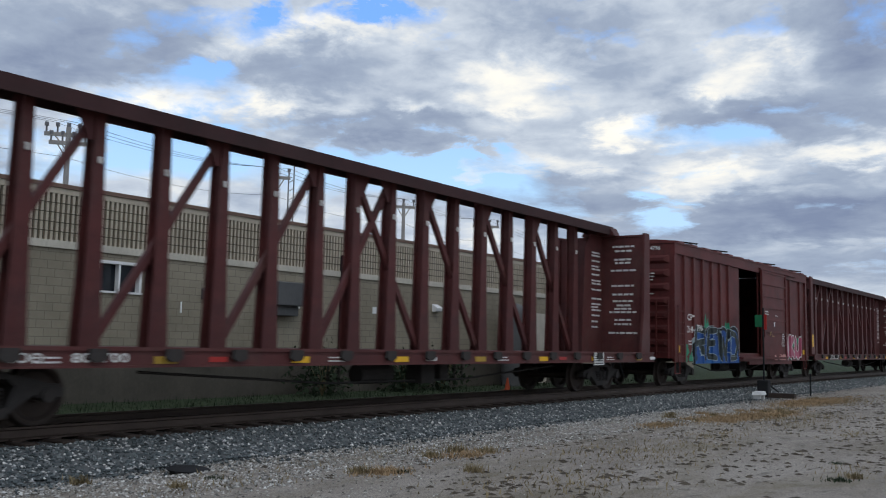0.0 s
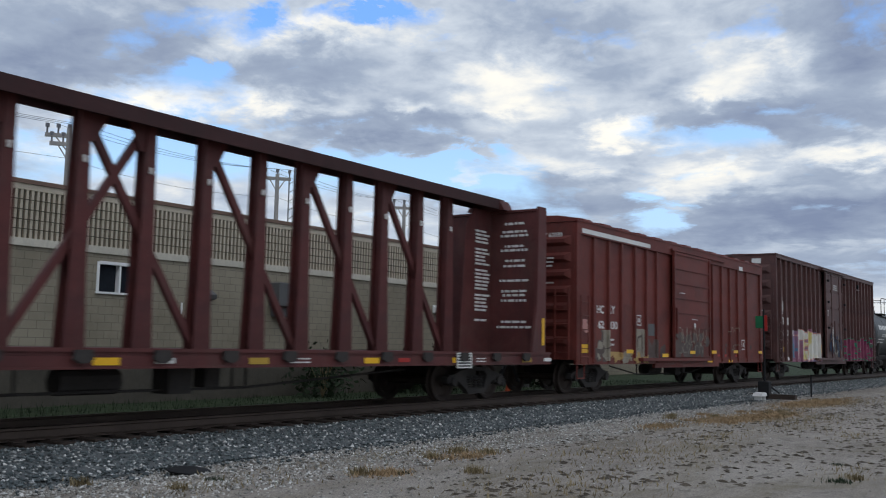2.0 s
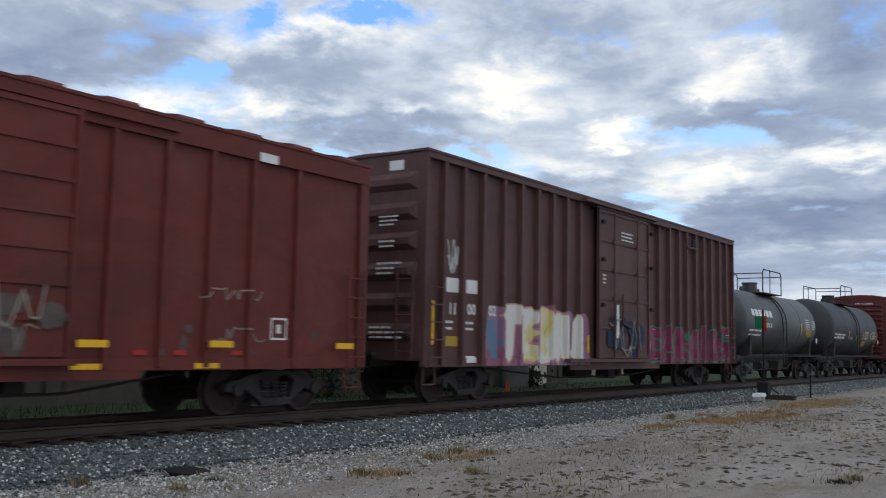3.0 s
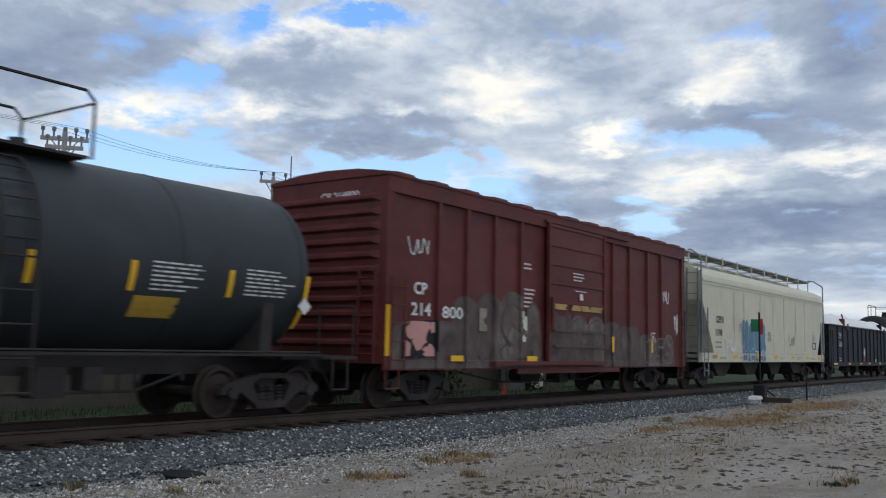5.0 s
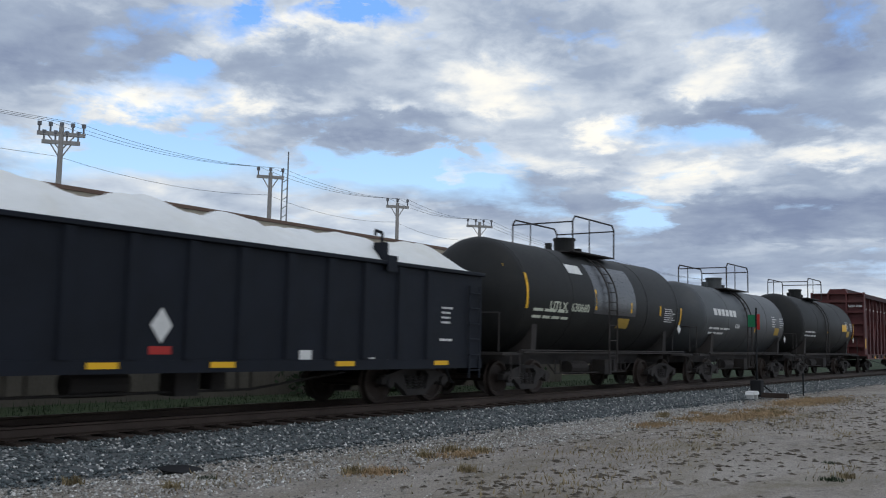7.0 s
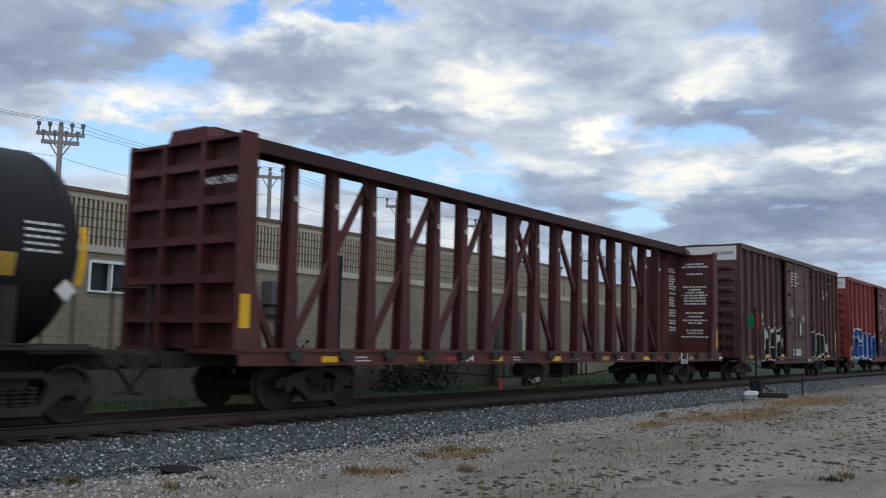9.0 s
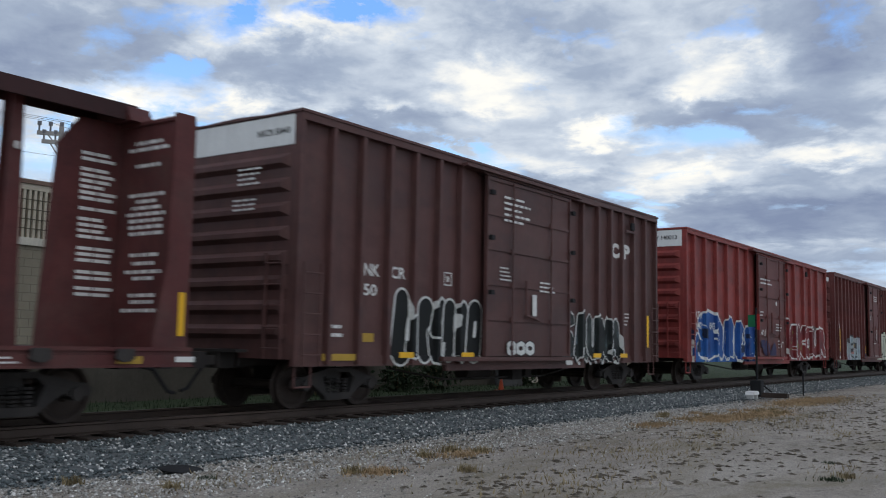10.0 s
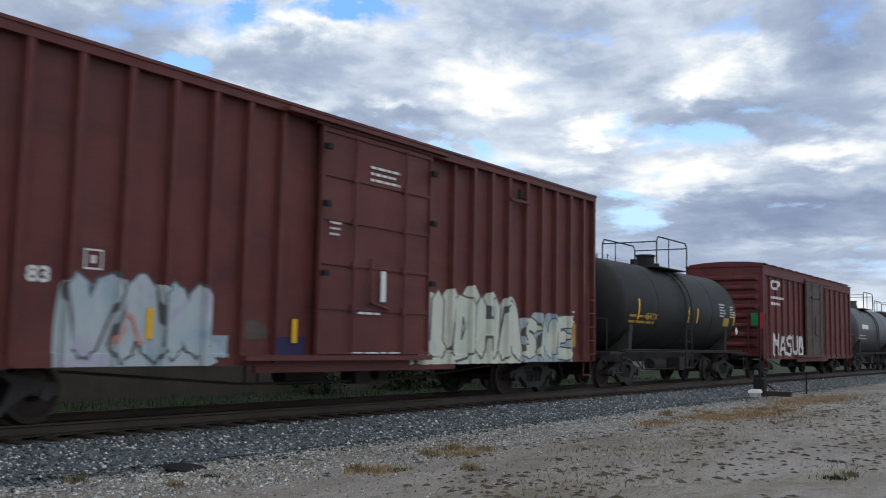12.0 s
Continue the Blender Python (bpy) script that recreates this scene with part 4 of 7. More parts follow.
lid.rotation_euler = (0.05, 0.03, 0)

CONE = surface("orange_cone_plastic", (0.32, 0.06, 0.025), 0.5, vary=0.12, bump=0)
cone = thing("traffic_cone", "small orange traffic cone on the grass verge", "traffic cone")
bm = bmesh.new()
box(bm, -0.18, 0.18, -0.18, 0.18, 0.0, 0.03)
rod(bm, (0, 0, 0.03), (0, 0, 0.46), 0.11, 14, 0.025)
part("cone_body", bm, CONE, cone)
cone.location = (28.5, 17.6, -0.40)


def tuft_mesh(name, blades, height, spread, seed, material):
    rng = np.random.default_rng(seed)
    verts, faces = [], []
    for k in range(blades):
        bx, by = rng.normal(0, spread, 2)
        a, lean, h = rng.uniform(0, 6.28), rng.uniform(0.1, 0.8), height * rng.uniform(0.4, 1.0)
        dx, dy, w = math.cos(a), math.sin(a), 0.012
        i = len(verts)
        verts += [(bx - dy * w, by + dx * w, 0), (bx + dy * w, by - dx * w, 0), (bx + dx * h * lean * 0.4 + dy * w * 0.7, by + dy * h * lean * 0.4 - dx * w * 0.7, h * 0.6),
                  (bx + dx * h * lean * 0.4 - dy * w * 0.7, by + dy * h * lean * 0.4 + dx * w * 0.7, h * 0.6), (bx + dx * h * lean, by + dy * h * lean, h)]
        faces += [(i, i + 1, i + 2, i + 3), (i + 3, i + 2, i + 4)]
    me = bpy.data.meshes.new(name)
    me.from_pydata(verts, [], faces)
    me.materials.append(material)
    return me


STRAW = surface("dry_straw", (0.30, 0.205, 0.115), 0.9, vary=0.35, bump=0)
WEED = surface("dry_weed", (0.20, 0.155, 0.085), 0.9, vary=0.4, bump=0)
GREENERY = surface("dull_green_leaves", (0.028, 0.042, 0.022), 0.85, vary=0.45, bump=0)
TUFTS = [tuft_mesh("straw_tuft", 150, 0.24, 0.16, 11, STRAW), tuft_mesh("weed_tuft", 120, 0.30, 0.13, 12, WEED), tuft_mesh("green_tuft", 120, 0.16, 0.14, 13, GREENERY)]


def tuft(x, y, which, scale, label):
    ob = tagged(new(("straw_tuft", "weed_tuft", "green_tuft")[which], TUFTS[which]), label, "grass tuft", kind="stuff")
    ob.location, ob.scale, ob.rotation_euler = (x, y, lie(x, y) - 0.01), (scale, scale, scale * 0.8), (0, 0, x * 7)
    return ob


rnd = random.Random(21)
for x, y, w, s in ((9.8, 8.0, 0, 0.55), (9.6, 8.2, 1, 0.6), (10.1, 7.9, 2, 0.5), (11.6, 8.5, 1, 0.6), (12.1, 8.1, 0, 0.5), (12.7, 8.2, 1, 0.6), (12.4, 8.6, 1, 0.7), (13.5, 3.1, 2, 0.6), (13.9, 3.0, 1, 0.5), (19.7, 8.3, 1, 0.4), (20.1, 8.2, 1, 0.35),
                   (7.2, 8.9, 1, 0.5), (6.8, 10.2, 1, 0.6), (8.0, 9.2, 2, 0.5), (10.8, 7.2, 1, 0.6), (6.2, 8.3, 2, 0.5), (15.5, 3.6, 2, 0.45)):
    tuft(x, y, w, s, ("dry straw-coloured grass tuft in the gravel", "dry brown weed tuft in the gravel", "small dull green weed tuft in the gravel")[w])
for k in range(46):
    x = 21.5 + 6.5 * rnd.random() if k < 34 else 29 + 12 * rnd.random()
    y = 8.3 - 0.10 * (x - 21.5) + rnd.gauss(0, 0.35) if k < 34 else 8.2 + rnd.gauss(0, 0.5)
    tuft(x, y, 0 if rnd.random() < 0.7 else 1, rnd.uniform(0.25, 0.6), "dry straw-coloured grass tuft in the gravel")


def grass_mat(patches, per, material, name, label, seed):
    """Flattened dry blades in loose patches: centre, half widths."""
    rng = np.random.default_rng(seed)
    verts, faces = [], []
    for px, py, sx, sy in patches:
        for k in range(int(per * sx * sy)):
            x, y = px + rng.normal(0, sx * 0.62), py + rng.normal(0, sy * 0.75)
            h, a, w, b = rng.uniform(0.02, 0.09), rng.uniform(0, 6.28), rng.uniform(0.006, 0.013), lie(x, y) - 0.005
            i = len(verts)
            verts += [(x - w * math.sin(a), y + w * math.cos(a), b), (x + w * math.sin(a), y - w * math.cos(a), b), (x + 0.9 * h * math.cos(a), y + 0.9 * h * math.sin(a), b + h)]
            faces.append((i, i + 1, i + 2))
    me = bpy.data.meshes.new(name)
    me.from_pydata(verts, [], faces)
    me.materials.append(material)
    tagged(new(name, me), label, "grass", kind="stuff")


grass_mat(((19.8, 8.3, 0.7, 0.25), (23.2, 8.0, 1.4, 0.45), (25.6, 7.7, 1.5, 0.45), (33.0, 8.3, 3.0, 0.5), (12.2, 8.3, 0.6, 0.2), (9.9, 8.0, 0.4, 0.2)), 4200, STRAW, "dry_grass", "flattened straw-coloured dry grass in patches on the gravel", 51)
grass_mat(((28.0, 7.9, 3.0, 0.5), (34.0, 7.6, 4.0, 0.7), (21.5, 8.2, 1.2, 0.3), (12.0, 9.1, 1.2, 0.4), (8.0, 8.9, 1.5, 0.5), (18.0, 6.5, 1.6, 0.5), (15.0, 3.3, 1.0, 0.3), (21.0, 4.6, 1.5, 0.3), (10.5, 5.6, 1.8, 0.9), (14.5, 6.4, 2.0, 0.9), (24.0, 6.4, 3.0, 0.9)), 330, WEED, "dry_weeds", "thin brown dry weeds in patches on the gravel", 52)


def shrub(x, y, h, seed):
    s = thing("shrub", "dark green leafy shrub against the wall", "shrub", "shrubs by the wall")
    rng = np.random.default_rng(seed)
    bm = bmesh.new()
    for k in range(9):
        a = rng.uniform(0, 6.28)
        pipe(bm, [(0, 0, 0), (0.25 * h * math.cos(a), 0.2 * h * math.sin(a), h * 0.5), (0.45 * h * math.cos(a), 0.3 * h * math.sin(a), h * rng.uniform(0.7, 1.0))], 0.012, 5)
    part("stems", bm, WEED, s)
    n = 700
    c = rng.normal(0, 1, (n, 3)) * np.array((0.42, 0.3, 0.30)) * h + np.array((0, 0, 0.52 * h))
    c[:, 2] = np.abs(c[:, 2])
    verts, faces = [], []
    for p in c:
        a, b = rng.normal(0, 0.045, 3), rng.normal(0, 0.045, 3)
        i = len(verts)
        verts += [tuple(p - a), tuple(p + b), tuple(p + a), tuple(p - b)]
        faces.append((i, i + 1, i + 2, i + 3))
    me = bpy.data.meshes.new("leaves")
    me.from_pydata(verts, [], faces)
    me.materials.append(GREENERY)
    part("leaves", me, None, s)
    s.location = (x, y, -0.42)


for k, (x, h) in enumerate(((20.9, 1.25), (24.9, 1.0), (27.0, 1.2), (33.0, 0.9))):
    shrub(x, 19.4, h, 40 + k)
bm = bmesh.new()
rng = np.random.default_rng(77)
verts, faces = [], []
for k in range(9000):
    x, y = rng.uniform(4, 45), 14.9 + 5.3 * rng.random()
    h, a = rng.uniform(0.05, 0.2), rng.uniform(0, 6.28)
    i = len(verts)
    verts += [(x - 0.015 * math.sin(a), y + 0.015 * math.cos(a), -0.44), (x + 0.015 * math.sin(a), y - 0.015 * math.cos(a), -0.44), (x + 0.4 * h * math.cos(a), y + 0.4 * h * math.sin(a), -0.44 + h)]
    faces.append((i, i + 1, i + 2))
bm.free()
me = bpy.data.meshes.new("verge_blades")
me.from_pydata(verts, [], faces)
me.materials.append(GREENERY)
tagged(new("verge_blades", me), "short green grass blades on the verge", "grass", kind="stuff")

# ---- the moving part of the cloudy sky ----
dome_mat = bpy.data.materials.new("cloud_sheet")
t = nodes_of(dome_mat)
d_out, d_em = t.nodes.new("ShaderNodeOutputMaterial"), t.nodes.new("ShaderNodeEmission")
link(t, d_em.outputs[0], d_out.inputs[0])
d_norm = t.nodes.new("ShaderNodeVectorMath")
d_norm.operation = "NORMALIZE"
link(t, t.nodes.new("ShaderNodeTexCoord").outputs["Object"], d_norm.inputs[0])
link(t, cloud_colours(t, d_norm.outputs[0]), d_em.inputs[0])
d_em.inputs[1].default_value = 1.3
verts, faces = [], []
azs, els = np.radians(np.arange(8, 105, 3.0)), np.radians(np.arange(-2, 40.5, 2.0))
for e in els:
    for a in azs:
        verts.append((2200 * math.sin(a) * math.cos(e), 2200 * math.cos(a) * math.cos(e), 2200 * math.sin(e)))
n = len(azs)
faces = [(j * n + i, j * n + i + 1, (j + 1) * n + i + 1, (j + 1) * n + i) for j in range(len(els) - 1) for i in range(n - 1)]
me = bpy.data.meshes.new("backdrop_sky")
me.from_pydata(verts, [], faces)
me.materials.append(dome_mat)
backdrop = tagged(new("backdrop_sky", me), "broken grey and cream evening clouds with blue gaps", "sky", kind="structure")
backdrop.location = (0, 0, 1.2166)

# ---- the train ----
NAVY = surface("navy_spray", (0.012, 0.020, 0.05), 0.6, vary=0.3, bump=0)
PALE_BLUE = surface("pale_blue_spray", (0.33, 0.405, 0.42), 0.6, vary=0.25, bump=0)
STEEL_BLUE = surface("steel_blue_spray", (0.10, 0.19, 0.27), 0.6, vary=0.15, bump=0)
WHITE_SPRAY = surface("white_spray", (0.58, 0.58, 0.55), 0.6, vary=0.25, bump=0)
CREAM_SPRAY = surface("cream_spray", (0.53, 0.54, 0.43), 0.6, vary=0.25, bump=0)
GREEN_SPRAY = surface("green_spray", (0.03, 0.22, 0.12), 0.6, vary=0.25, bump=0)
PINK_SPRAY = surface("pink_spray", (0.36, 0.09, 0.14), 0.6, vary=0.35, bump=0)
SALMON = surface("salmon_spray", (0.50, 0.25, 0.22), 0.6, vary=0.15, bump=0)
BLACK_SPRAY = surface("black_spray", (0.012, 0.013, 0.013), 0.7, vary=0.3, bump=0, gloss=0.25)
RED_SPRAY = surface("red_spray", (0.17, 0.015, 0.018), 0.6, vary=0.3, bump=0)
GREY_SMEAR = surface("grey_smear", (0.090, 0.067, 0.059), 0.7, vary=0.35, scale=2.5, bump=0)
PALE_SMEAR = surface("pale_smear", (0.24, 0.21, 0.165), 0.7, vary=0.4, scale=2.5, bump=0)
NAVY_SMEAR = surface("violet_smear", (0.035, 0.03, 0.075), 0.7, vary=0.3, bump=0)
GREY_BLUE = surface("grey_blue_spray", (0.16, 0.22, 0.26), 0.6, vary=0.2, bump=0)
DUST_SMEAR = surface("dust_smear", (0.19, 0.165, 0.14), 0.7, vary=0.35, scale=2.5, bump=0)
TANK_SHINE = surface("rubbed_black_paint", (0.035, 0.036, 0.038), 0.30, vary=0.3, bump=0, gloss=0.6)
OLIVE = surface("olive_spray", (0.16, 0.17, 0.03), 0.6, vary=0.25, bump=0)
STREAK = surface("grime_on_cream", (0.43, 0.40, 0.315), 0.7, vary=0.4, scale=2.0, bump=0)
TAN_SMEAR = surface("tan_smear", (0.36, 0.24, 0.10), 0.7, vary=0.4, scale=2.5, bump=0)


MILKY_BLUE = wash("milky_blue_wash", [(0.30, (0.20, 0.24, 0.30)), (0.42, (0.33, 0.40, 0.43)), (0.55, (0.40, 0.44, 0.44)), (0.66, (0.36, 0.32, 0.42)), (0.76, (0.42, 0.34, 0.32))])
MILKY_CREAM = wash("milky_cream_wash", [(0.28, (0.26, 0.32, 0.31)), (0.40, (0.44, 0.48, 0.42)), (0.52, (0.55, 0.55, 0.45)), (0.68, (0.52, 0.53, 0.47)), (0.78, (0.50, 0.36, 0.22))])
ROSE_WASH = wash("rose_and_lilac_wash", [(0.30, (0.11, 0.13, 0.24)), (0.42, (0.22, 0.17, 0.25)), (0.54, (0.28, 0.13, 0.18)), (0.70, (0.20, 0.06, 0.09))])
WHITE_GOLD = wash("white_and_gold_wash", [(0.34, (0.58, 0.55, 0.50)), (0.54, (0.60, 0.59, 0.55)), (0.62, (0.57, 0.50, 0.24)), (0.74, (0.48, 0.40, 0.07))], 1.5)
MAGENTA_WASH = wash("dark_magenta_wash", [(0.30, (0.07, 0.02, 0.05)), (0.45, (0.17, 0.03, 0.07)), (0.60, (0.26, 0.06, 0.11)), (0.74, (0.12, 0.10, 0.13))])
PAINTED_OVER = wash("painted_over_grey", [(0.30, (0.055, 0.036, 0.034)), (0.44, (0.085, 0.062, 0.056)), (0.58, (0.115, 0.092, 0.080)), (0.74, (0.19, 0.165, 0.14))], 1.5)
SLATE_GREEN = wash("black_and_slate_wash", [(0.35, (0.012, 0.014, 0.014)), (0.52, (0.022, 0.028, 0.027)), (0.70, (0.07, 0.085, 0.08))], 1.2)
DARK_RED_WASH = wash("dark_red_wash", [(0.30, (0.05, 0.012, 0.014)), (0.46, (0.12, 0.018, 0.02)), (0.62, (0.19, 0.025, 0.026)), (0.76, (0.13, 0.12, 0.03))])
BLUE_WASH = wash("ultramarine_wash", [(0.30, (0.008, 0.018, 0.065)), (0.44, (0.012, 0.055, 0.21)), (0.60, (0.017, 0.085, 0.28)), (0.76, (0.02, 0.13, 0.33))], 0.8)


def humps(x0, x1, z0, z1, n, seed, grow=0.0):
    """A mesh outline of rounded lobes side by side on a straight foot."""
    rnd = random.Random(seed)
    w = (x1 - x0) / n
    tops = [rnd.uniform(0.82, 1.0) for k in range(n)]
    bm = bmesh.new()
    m = n * 12
    low, high = [], []
    for i in range(m + 1):
        u = i / m
        k = min(n - 1, int(u * n))
        s = u * n - k
        top = z0 + (z1 - z0) * tops[k] * (0.80 + 0.20 * (1 - abs(2 * s - 1) ** 2.6))
        if i in (0, m):
            top = z0 + (z1 - z0) * 0.45
        x = x0 - grow + (x1 - x0 + 2 * grow) * u
        low.append(bm.verts.new((x, 0, z0 - 0.01)))
        high.append(bm.verts.new((x, 0, top + grow)))
    for i in range(m):
        bm.faces.new((low[i], low[i + 1], high[i + 1], high[i]))
    return bm


def lobe(cx, z0, z1, r0, r1, lean, grow=0.0):
    """A fat upright letter stroke with round ends, wider at foot or head."""
    bm = bmesh.new()
    pts = []
    for k in range(24):
        a = 2 * math.pi * k / 24
        top = math.sin(a) > 0
        r = (r1 if top else r0) + grow
        cz = z1 - r1 if top else z0 + r0
        pts.append(bm.verts.new((cx + (lean if top else -lean) + r * math.cos(a), 0, cz + r * math.sin(a))))
    bm.faces.new(pts)
    bmesh.ops.triangulate(bm, faces=bm.faces[:])
    return bm


def ladder(car, x0, x1, y, z0, z1, n, material, name="ladder"):
    """Rungs on two stiles, standing off a side."""
    bm = bmesh.new()
    for x in (x0, x1):
        box(bm, x - 0.02, x + 0.02, y - 0.07, y - 0.045, z0, z1)
    for k in range(n):
        z = z0 + (z1 - z0) * (k + 0.5) / n
        rod(bm, (x0, y - 0.075, z), (x1, y - 0.075, z), 0.014, 6)
    return part(name, bm, material, car)


def end_ladder(car, x, way, y0, y1, z0, z1, n, material):
    bm = bmesh.new()
    for y in (y0, y1):
        box(bm, min(x, x + way * 0.06), max(x, x + way * 0.06), y - 0.02, y + 0.02, z0, z1)
    for k in range(n):
        z = z0 + (z1 - z0) * (k + 0.5) / n
        rod(bm, (x + way * 0.075, y0, z), (x + way * 0.075, y1, z), 0.014, 6)
    part("end_ladder", bm, material, car)


def boxcar(label, length, eave, peak, posts, post_w, door, material, *, sill=0.80, half=1.50, post_d=0.07, opening=None, white_end=False, rib_count=9, plug=True, roof_ribs=True, belt=True, step=0.0, door_mat=None):
    """A boxcar: shell, roof, corrugated ends, side posts, door, ladders and running gear. x runs from its left end."""
    car = thing("boxcar", label, "boxcar", "freight train cars")
    d0, d1 = door
    hole = opening or None
    th = 0.05
    # near and far walls, the near one with its doorway
    if hole:
        each("side_wall", ((0.06, hole[0], -half, -half + th, sill, eave), (hole[1], length - 0.06, -half, -half + th, sill, eave), (hole[0], hole[1], -half, -half + th, eave - 0.16, eave), (hole[0], hole[1], -half, -half + th, sill, sill + 0.28)), material, car)
        part("lining", boxes((0.1, length - 0.1, half - 0.12, half - 0.06, sill + 0.3, eave - 0.02)), WOOD_IN, car, "pale worn plywood lining")
    else:
        part("side_wall", boxes((0.06, length - 0.06, -half, -half + th, sill, eave)), material, car)
    part("side_wall", boxes((0.06, length - 0.06, half - th, half, sill, eave)), material, car)
    part("floor", boxes((0.06, length - 0.06, -half + th, half - th, sill + 0.18, sill + 0.28)), WOOD_IN if hole else UNDER, car)
    # ends with pressed ribs
    for x, way in ((0.0, -1), (length, 1)):
        part("end_wall", boxes((min(x, x - way * 0.055), max(x, x - way * 0.055), -half + 0.001, half - 0.001, sill + 0.1, eave - 0.01)), material, car)
        z0, z1 = sill + 0.35, eave - (0.62 if white_end else 0.28)
        pitch = (z1 - z0) / rib_count
        for k in range(rib_count):
            z = z0 + pitch * (k + 0.5)

            def rib():
                bm = bmesh.new()
                h, w = pitch * 0.30, half - 0.10
                ring0 = [bm.verts.new((0, s * w, t * h)) for s, t in ((-1, -1), (1, -1), (1, 1), (-1, 1))]
                ring1 = [bm.verts.new((-0.085, s * (w - 0.16), t * h * 0.35)) for s, t in ((-1, -1), (1, -1), (1, 1), (-1, 1))]
                bm.faces.new(ring1)
                for i in range(4):
                    bm.faces.new((ring0[i], ring0[(i + 1) % 4], ring1[(i + 1) % 4], ring1[i]))
                bmesh.ops.recalc_face_normals(bm, faces=bm.faces[:])
                return bm
            r = part("end_rib", shared("end_rib_%s_%d_%.3f" % (material.name, rib_count, pitch), material, rib), None, car)
            r.location, r.rotation_euler = (x, 0, z), (0, 0, 0 if way < 0 else math.pi)
        if white_end:
            part("end_panel", boxes((min(x, x + way * 0.012), max(x, x + way * 0.012), -half + 0.04, half - 0.04, eave - 0.56, eave - 0.03)), WHITE_END, car, "white panel across the top of the end")
    # posts
    plan = []
    for i, p in enumerate(posts):
        a, b = p - post_w / 2, p + post_w / 2
        plan.append((a, b, post_d))
        top, bottom = eave - (0.10 if not belt else 0.30), sill + 0.02

        def post():
            bm = bmesh.new()
            prism(bm, [(-post_w / 2 - 0.012, 0.0), (-post_w / 2, -post_d), (post_w / 2, -post_d), (post_w / 2 + 0.012, 0.0)], "z", bottom, top)
            return bm
        me = shared("post_%s_%.2f_%.2f_%.2f" % (material.name, post_w, top, post_d), material, post)
        q = part("side_post", me, None, car)
        q.location = (p, -half, 0)
        q = part("side_post", me, None, car)
        q.location, q.rotation_euler = (p, half, 0), (0, 0, math.pi)
    side = Side(-half, plan)
    side.foot = (sill + 0.163, 0.032)
    # side plate along the eave, sill along the foot, corner posts
    each("side_plate", ((0.0, length, -half - post_d - 0.01, -half, eave - (0.32 if belt else 0.13), eave), (0.0, length, half, half + post_d + 0.01, eave - 0.13, eave)), material, car)
    each("side_sill", ((0.0, length, -half - 0.03, -half - 0.001, sill - 0.02, sill + 0.16), (d0 - 1.2, d1 + 1.2, -half - 0.028, -half + 0.05, sill - 0.14 - step, sill - 0.021), (0.0, length, half + 0.001, half + 0.03, sill - 0.02, sill + 0.16)), material, car)
    cp = 0.22 if belt else 0.10
    for x in (0.0, length - cp):
        each("corner_post", ((x, x + cp, -half - post_d, -half - 0.001, sill, eave - (0.32 if belt else 0.13)), (x, x + cp, half + 0.001, half + post_d, sill, eave - 0.13)), material, car)
    # roof
    bm = bmesh.new()
    edge = half + post_d + 0.03
    prism(bm, [(-edge, eave), (-edge, eave + 0.05), (-half * 0.55, peak - 0.03), (0, peak), (half * 0.55, peak - 0.03), (edge, eave + 0.05), (edge, eave)], "x", -0.03, length + 0.03)
    roof = part("roof", bm, material, car)
    if roof_ribs:
        n = int(length / 1.15)
        for k in range(n):
            x = (k + 0.5) * length / n

            def seam():
                bm = bmesh.new()
                prism(bm, [(-edge + 0.01, eave + 0.052), (-edge + 0.05, eave + 0.105), (-half * 0.55, peak + 0.02), (0, peak + 0.05), (half * 0.55, peak + 0.02), (edge - 0.05, eave + 0.105), (edge - 0.01, eave + 0.052)], "x", -0.24, 0.24)
                return bm
            s = part("roof_panel", shared("seam_%s_%.2f" % (material.name, peak), GREY_END if k % 4 == 1 else material, seam), None, roof)
            s.location = (x, 0, 0)
    # door
    dm = door_mat or material
    yd = -half - post_d - 0.025
    zs = np.linspace(sill + 0.2, eave - 0.26, 6 if plug else 8)
    dr_ = part("door", boxes((d0, d1, yd - 0.04, yd, sill + 0.16, eave - 0.20)), dm, car, "sliding side door with pressed ribs")
    each("door_rib", [(d0 + 0.065, d1 - 0.065, yd - 0.07, yd - 0.041, z - 0.03, z + 0.03) for z in zs], dm, dr_)
    each("door_edge", [(x, x + 0.06, yd - 0.085, yd - 0.041, sill + 0.16, eave - 0.20) for x in (d0, d1 - 0.06)], dm, dr_)
    bm = bmesh.new()
    if plug:
        for x in (d0 + (d1 - d0) * 0.27, d0 + (d1 - d0) * 0.73):
            rod(bm, (x, yd - 0.11, sill + 0.15), (x, yd - 0.11, eave - 0.25), 0.022, 8)
            for z in zs[1:-1]:
                box(bm, x - 0.05, x + 0.05, yd - 0.12, yd - 0.07, z - 0.06, z + 0.06)
        pipe(bm, [(d0 + (d1 - d0) * 0.42, yd - 0.12, sill + 1.9), (d0 + (d1 - d0) * 0.42, yd - 0.12, sill + 1.1), (d0 + (d1 - d0) * 0.58, yd - 0.12, sill + 1.0)], 0.03)
    else:
        box(bm, d0 + 0.1, d0 + 0.2, yd - 0.13, yd - 0.07, sill + 0.9, sill + 1.7)
    part("lock_bar", bm, dm, dr_)
    each("door_rail", ((d0 - 1.6 if plug else d0 - 2.4, d1 + 0.1, yd - 0.10, -half - 0.031, sill + 0.06, sill + 0.15), (d0 - 0.1, d1 + 1.6, yd - 0.06, -half - 0.001, eave - 0.19, eave - 0.13)), material, car)
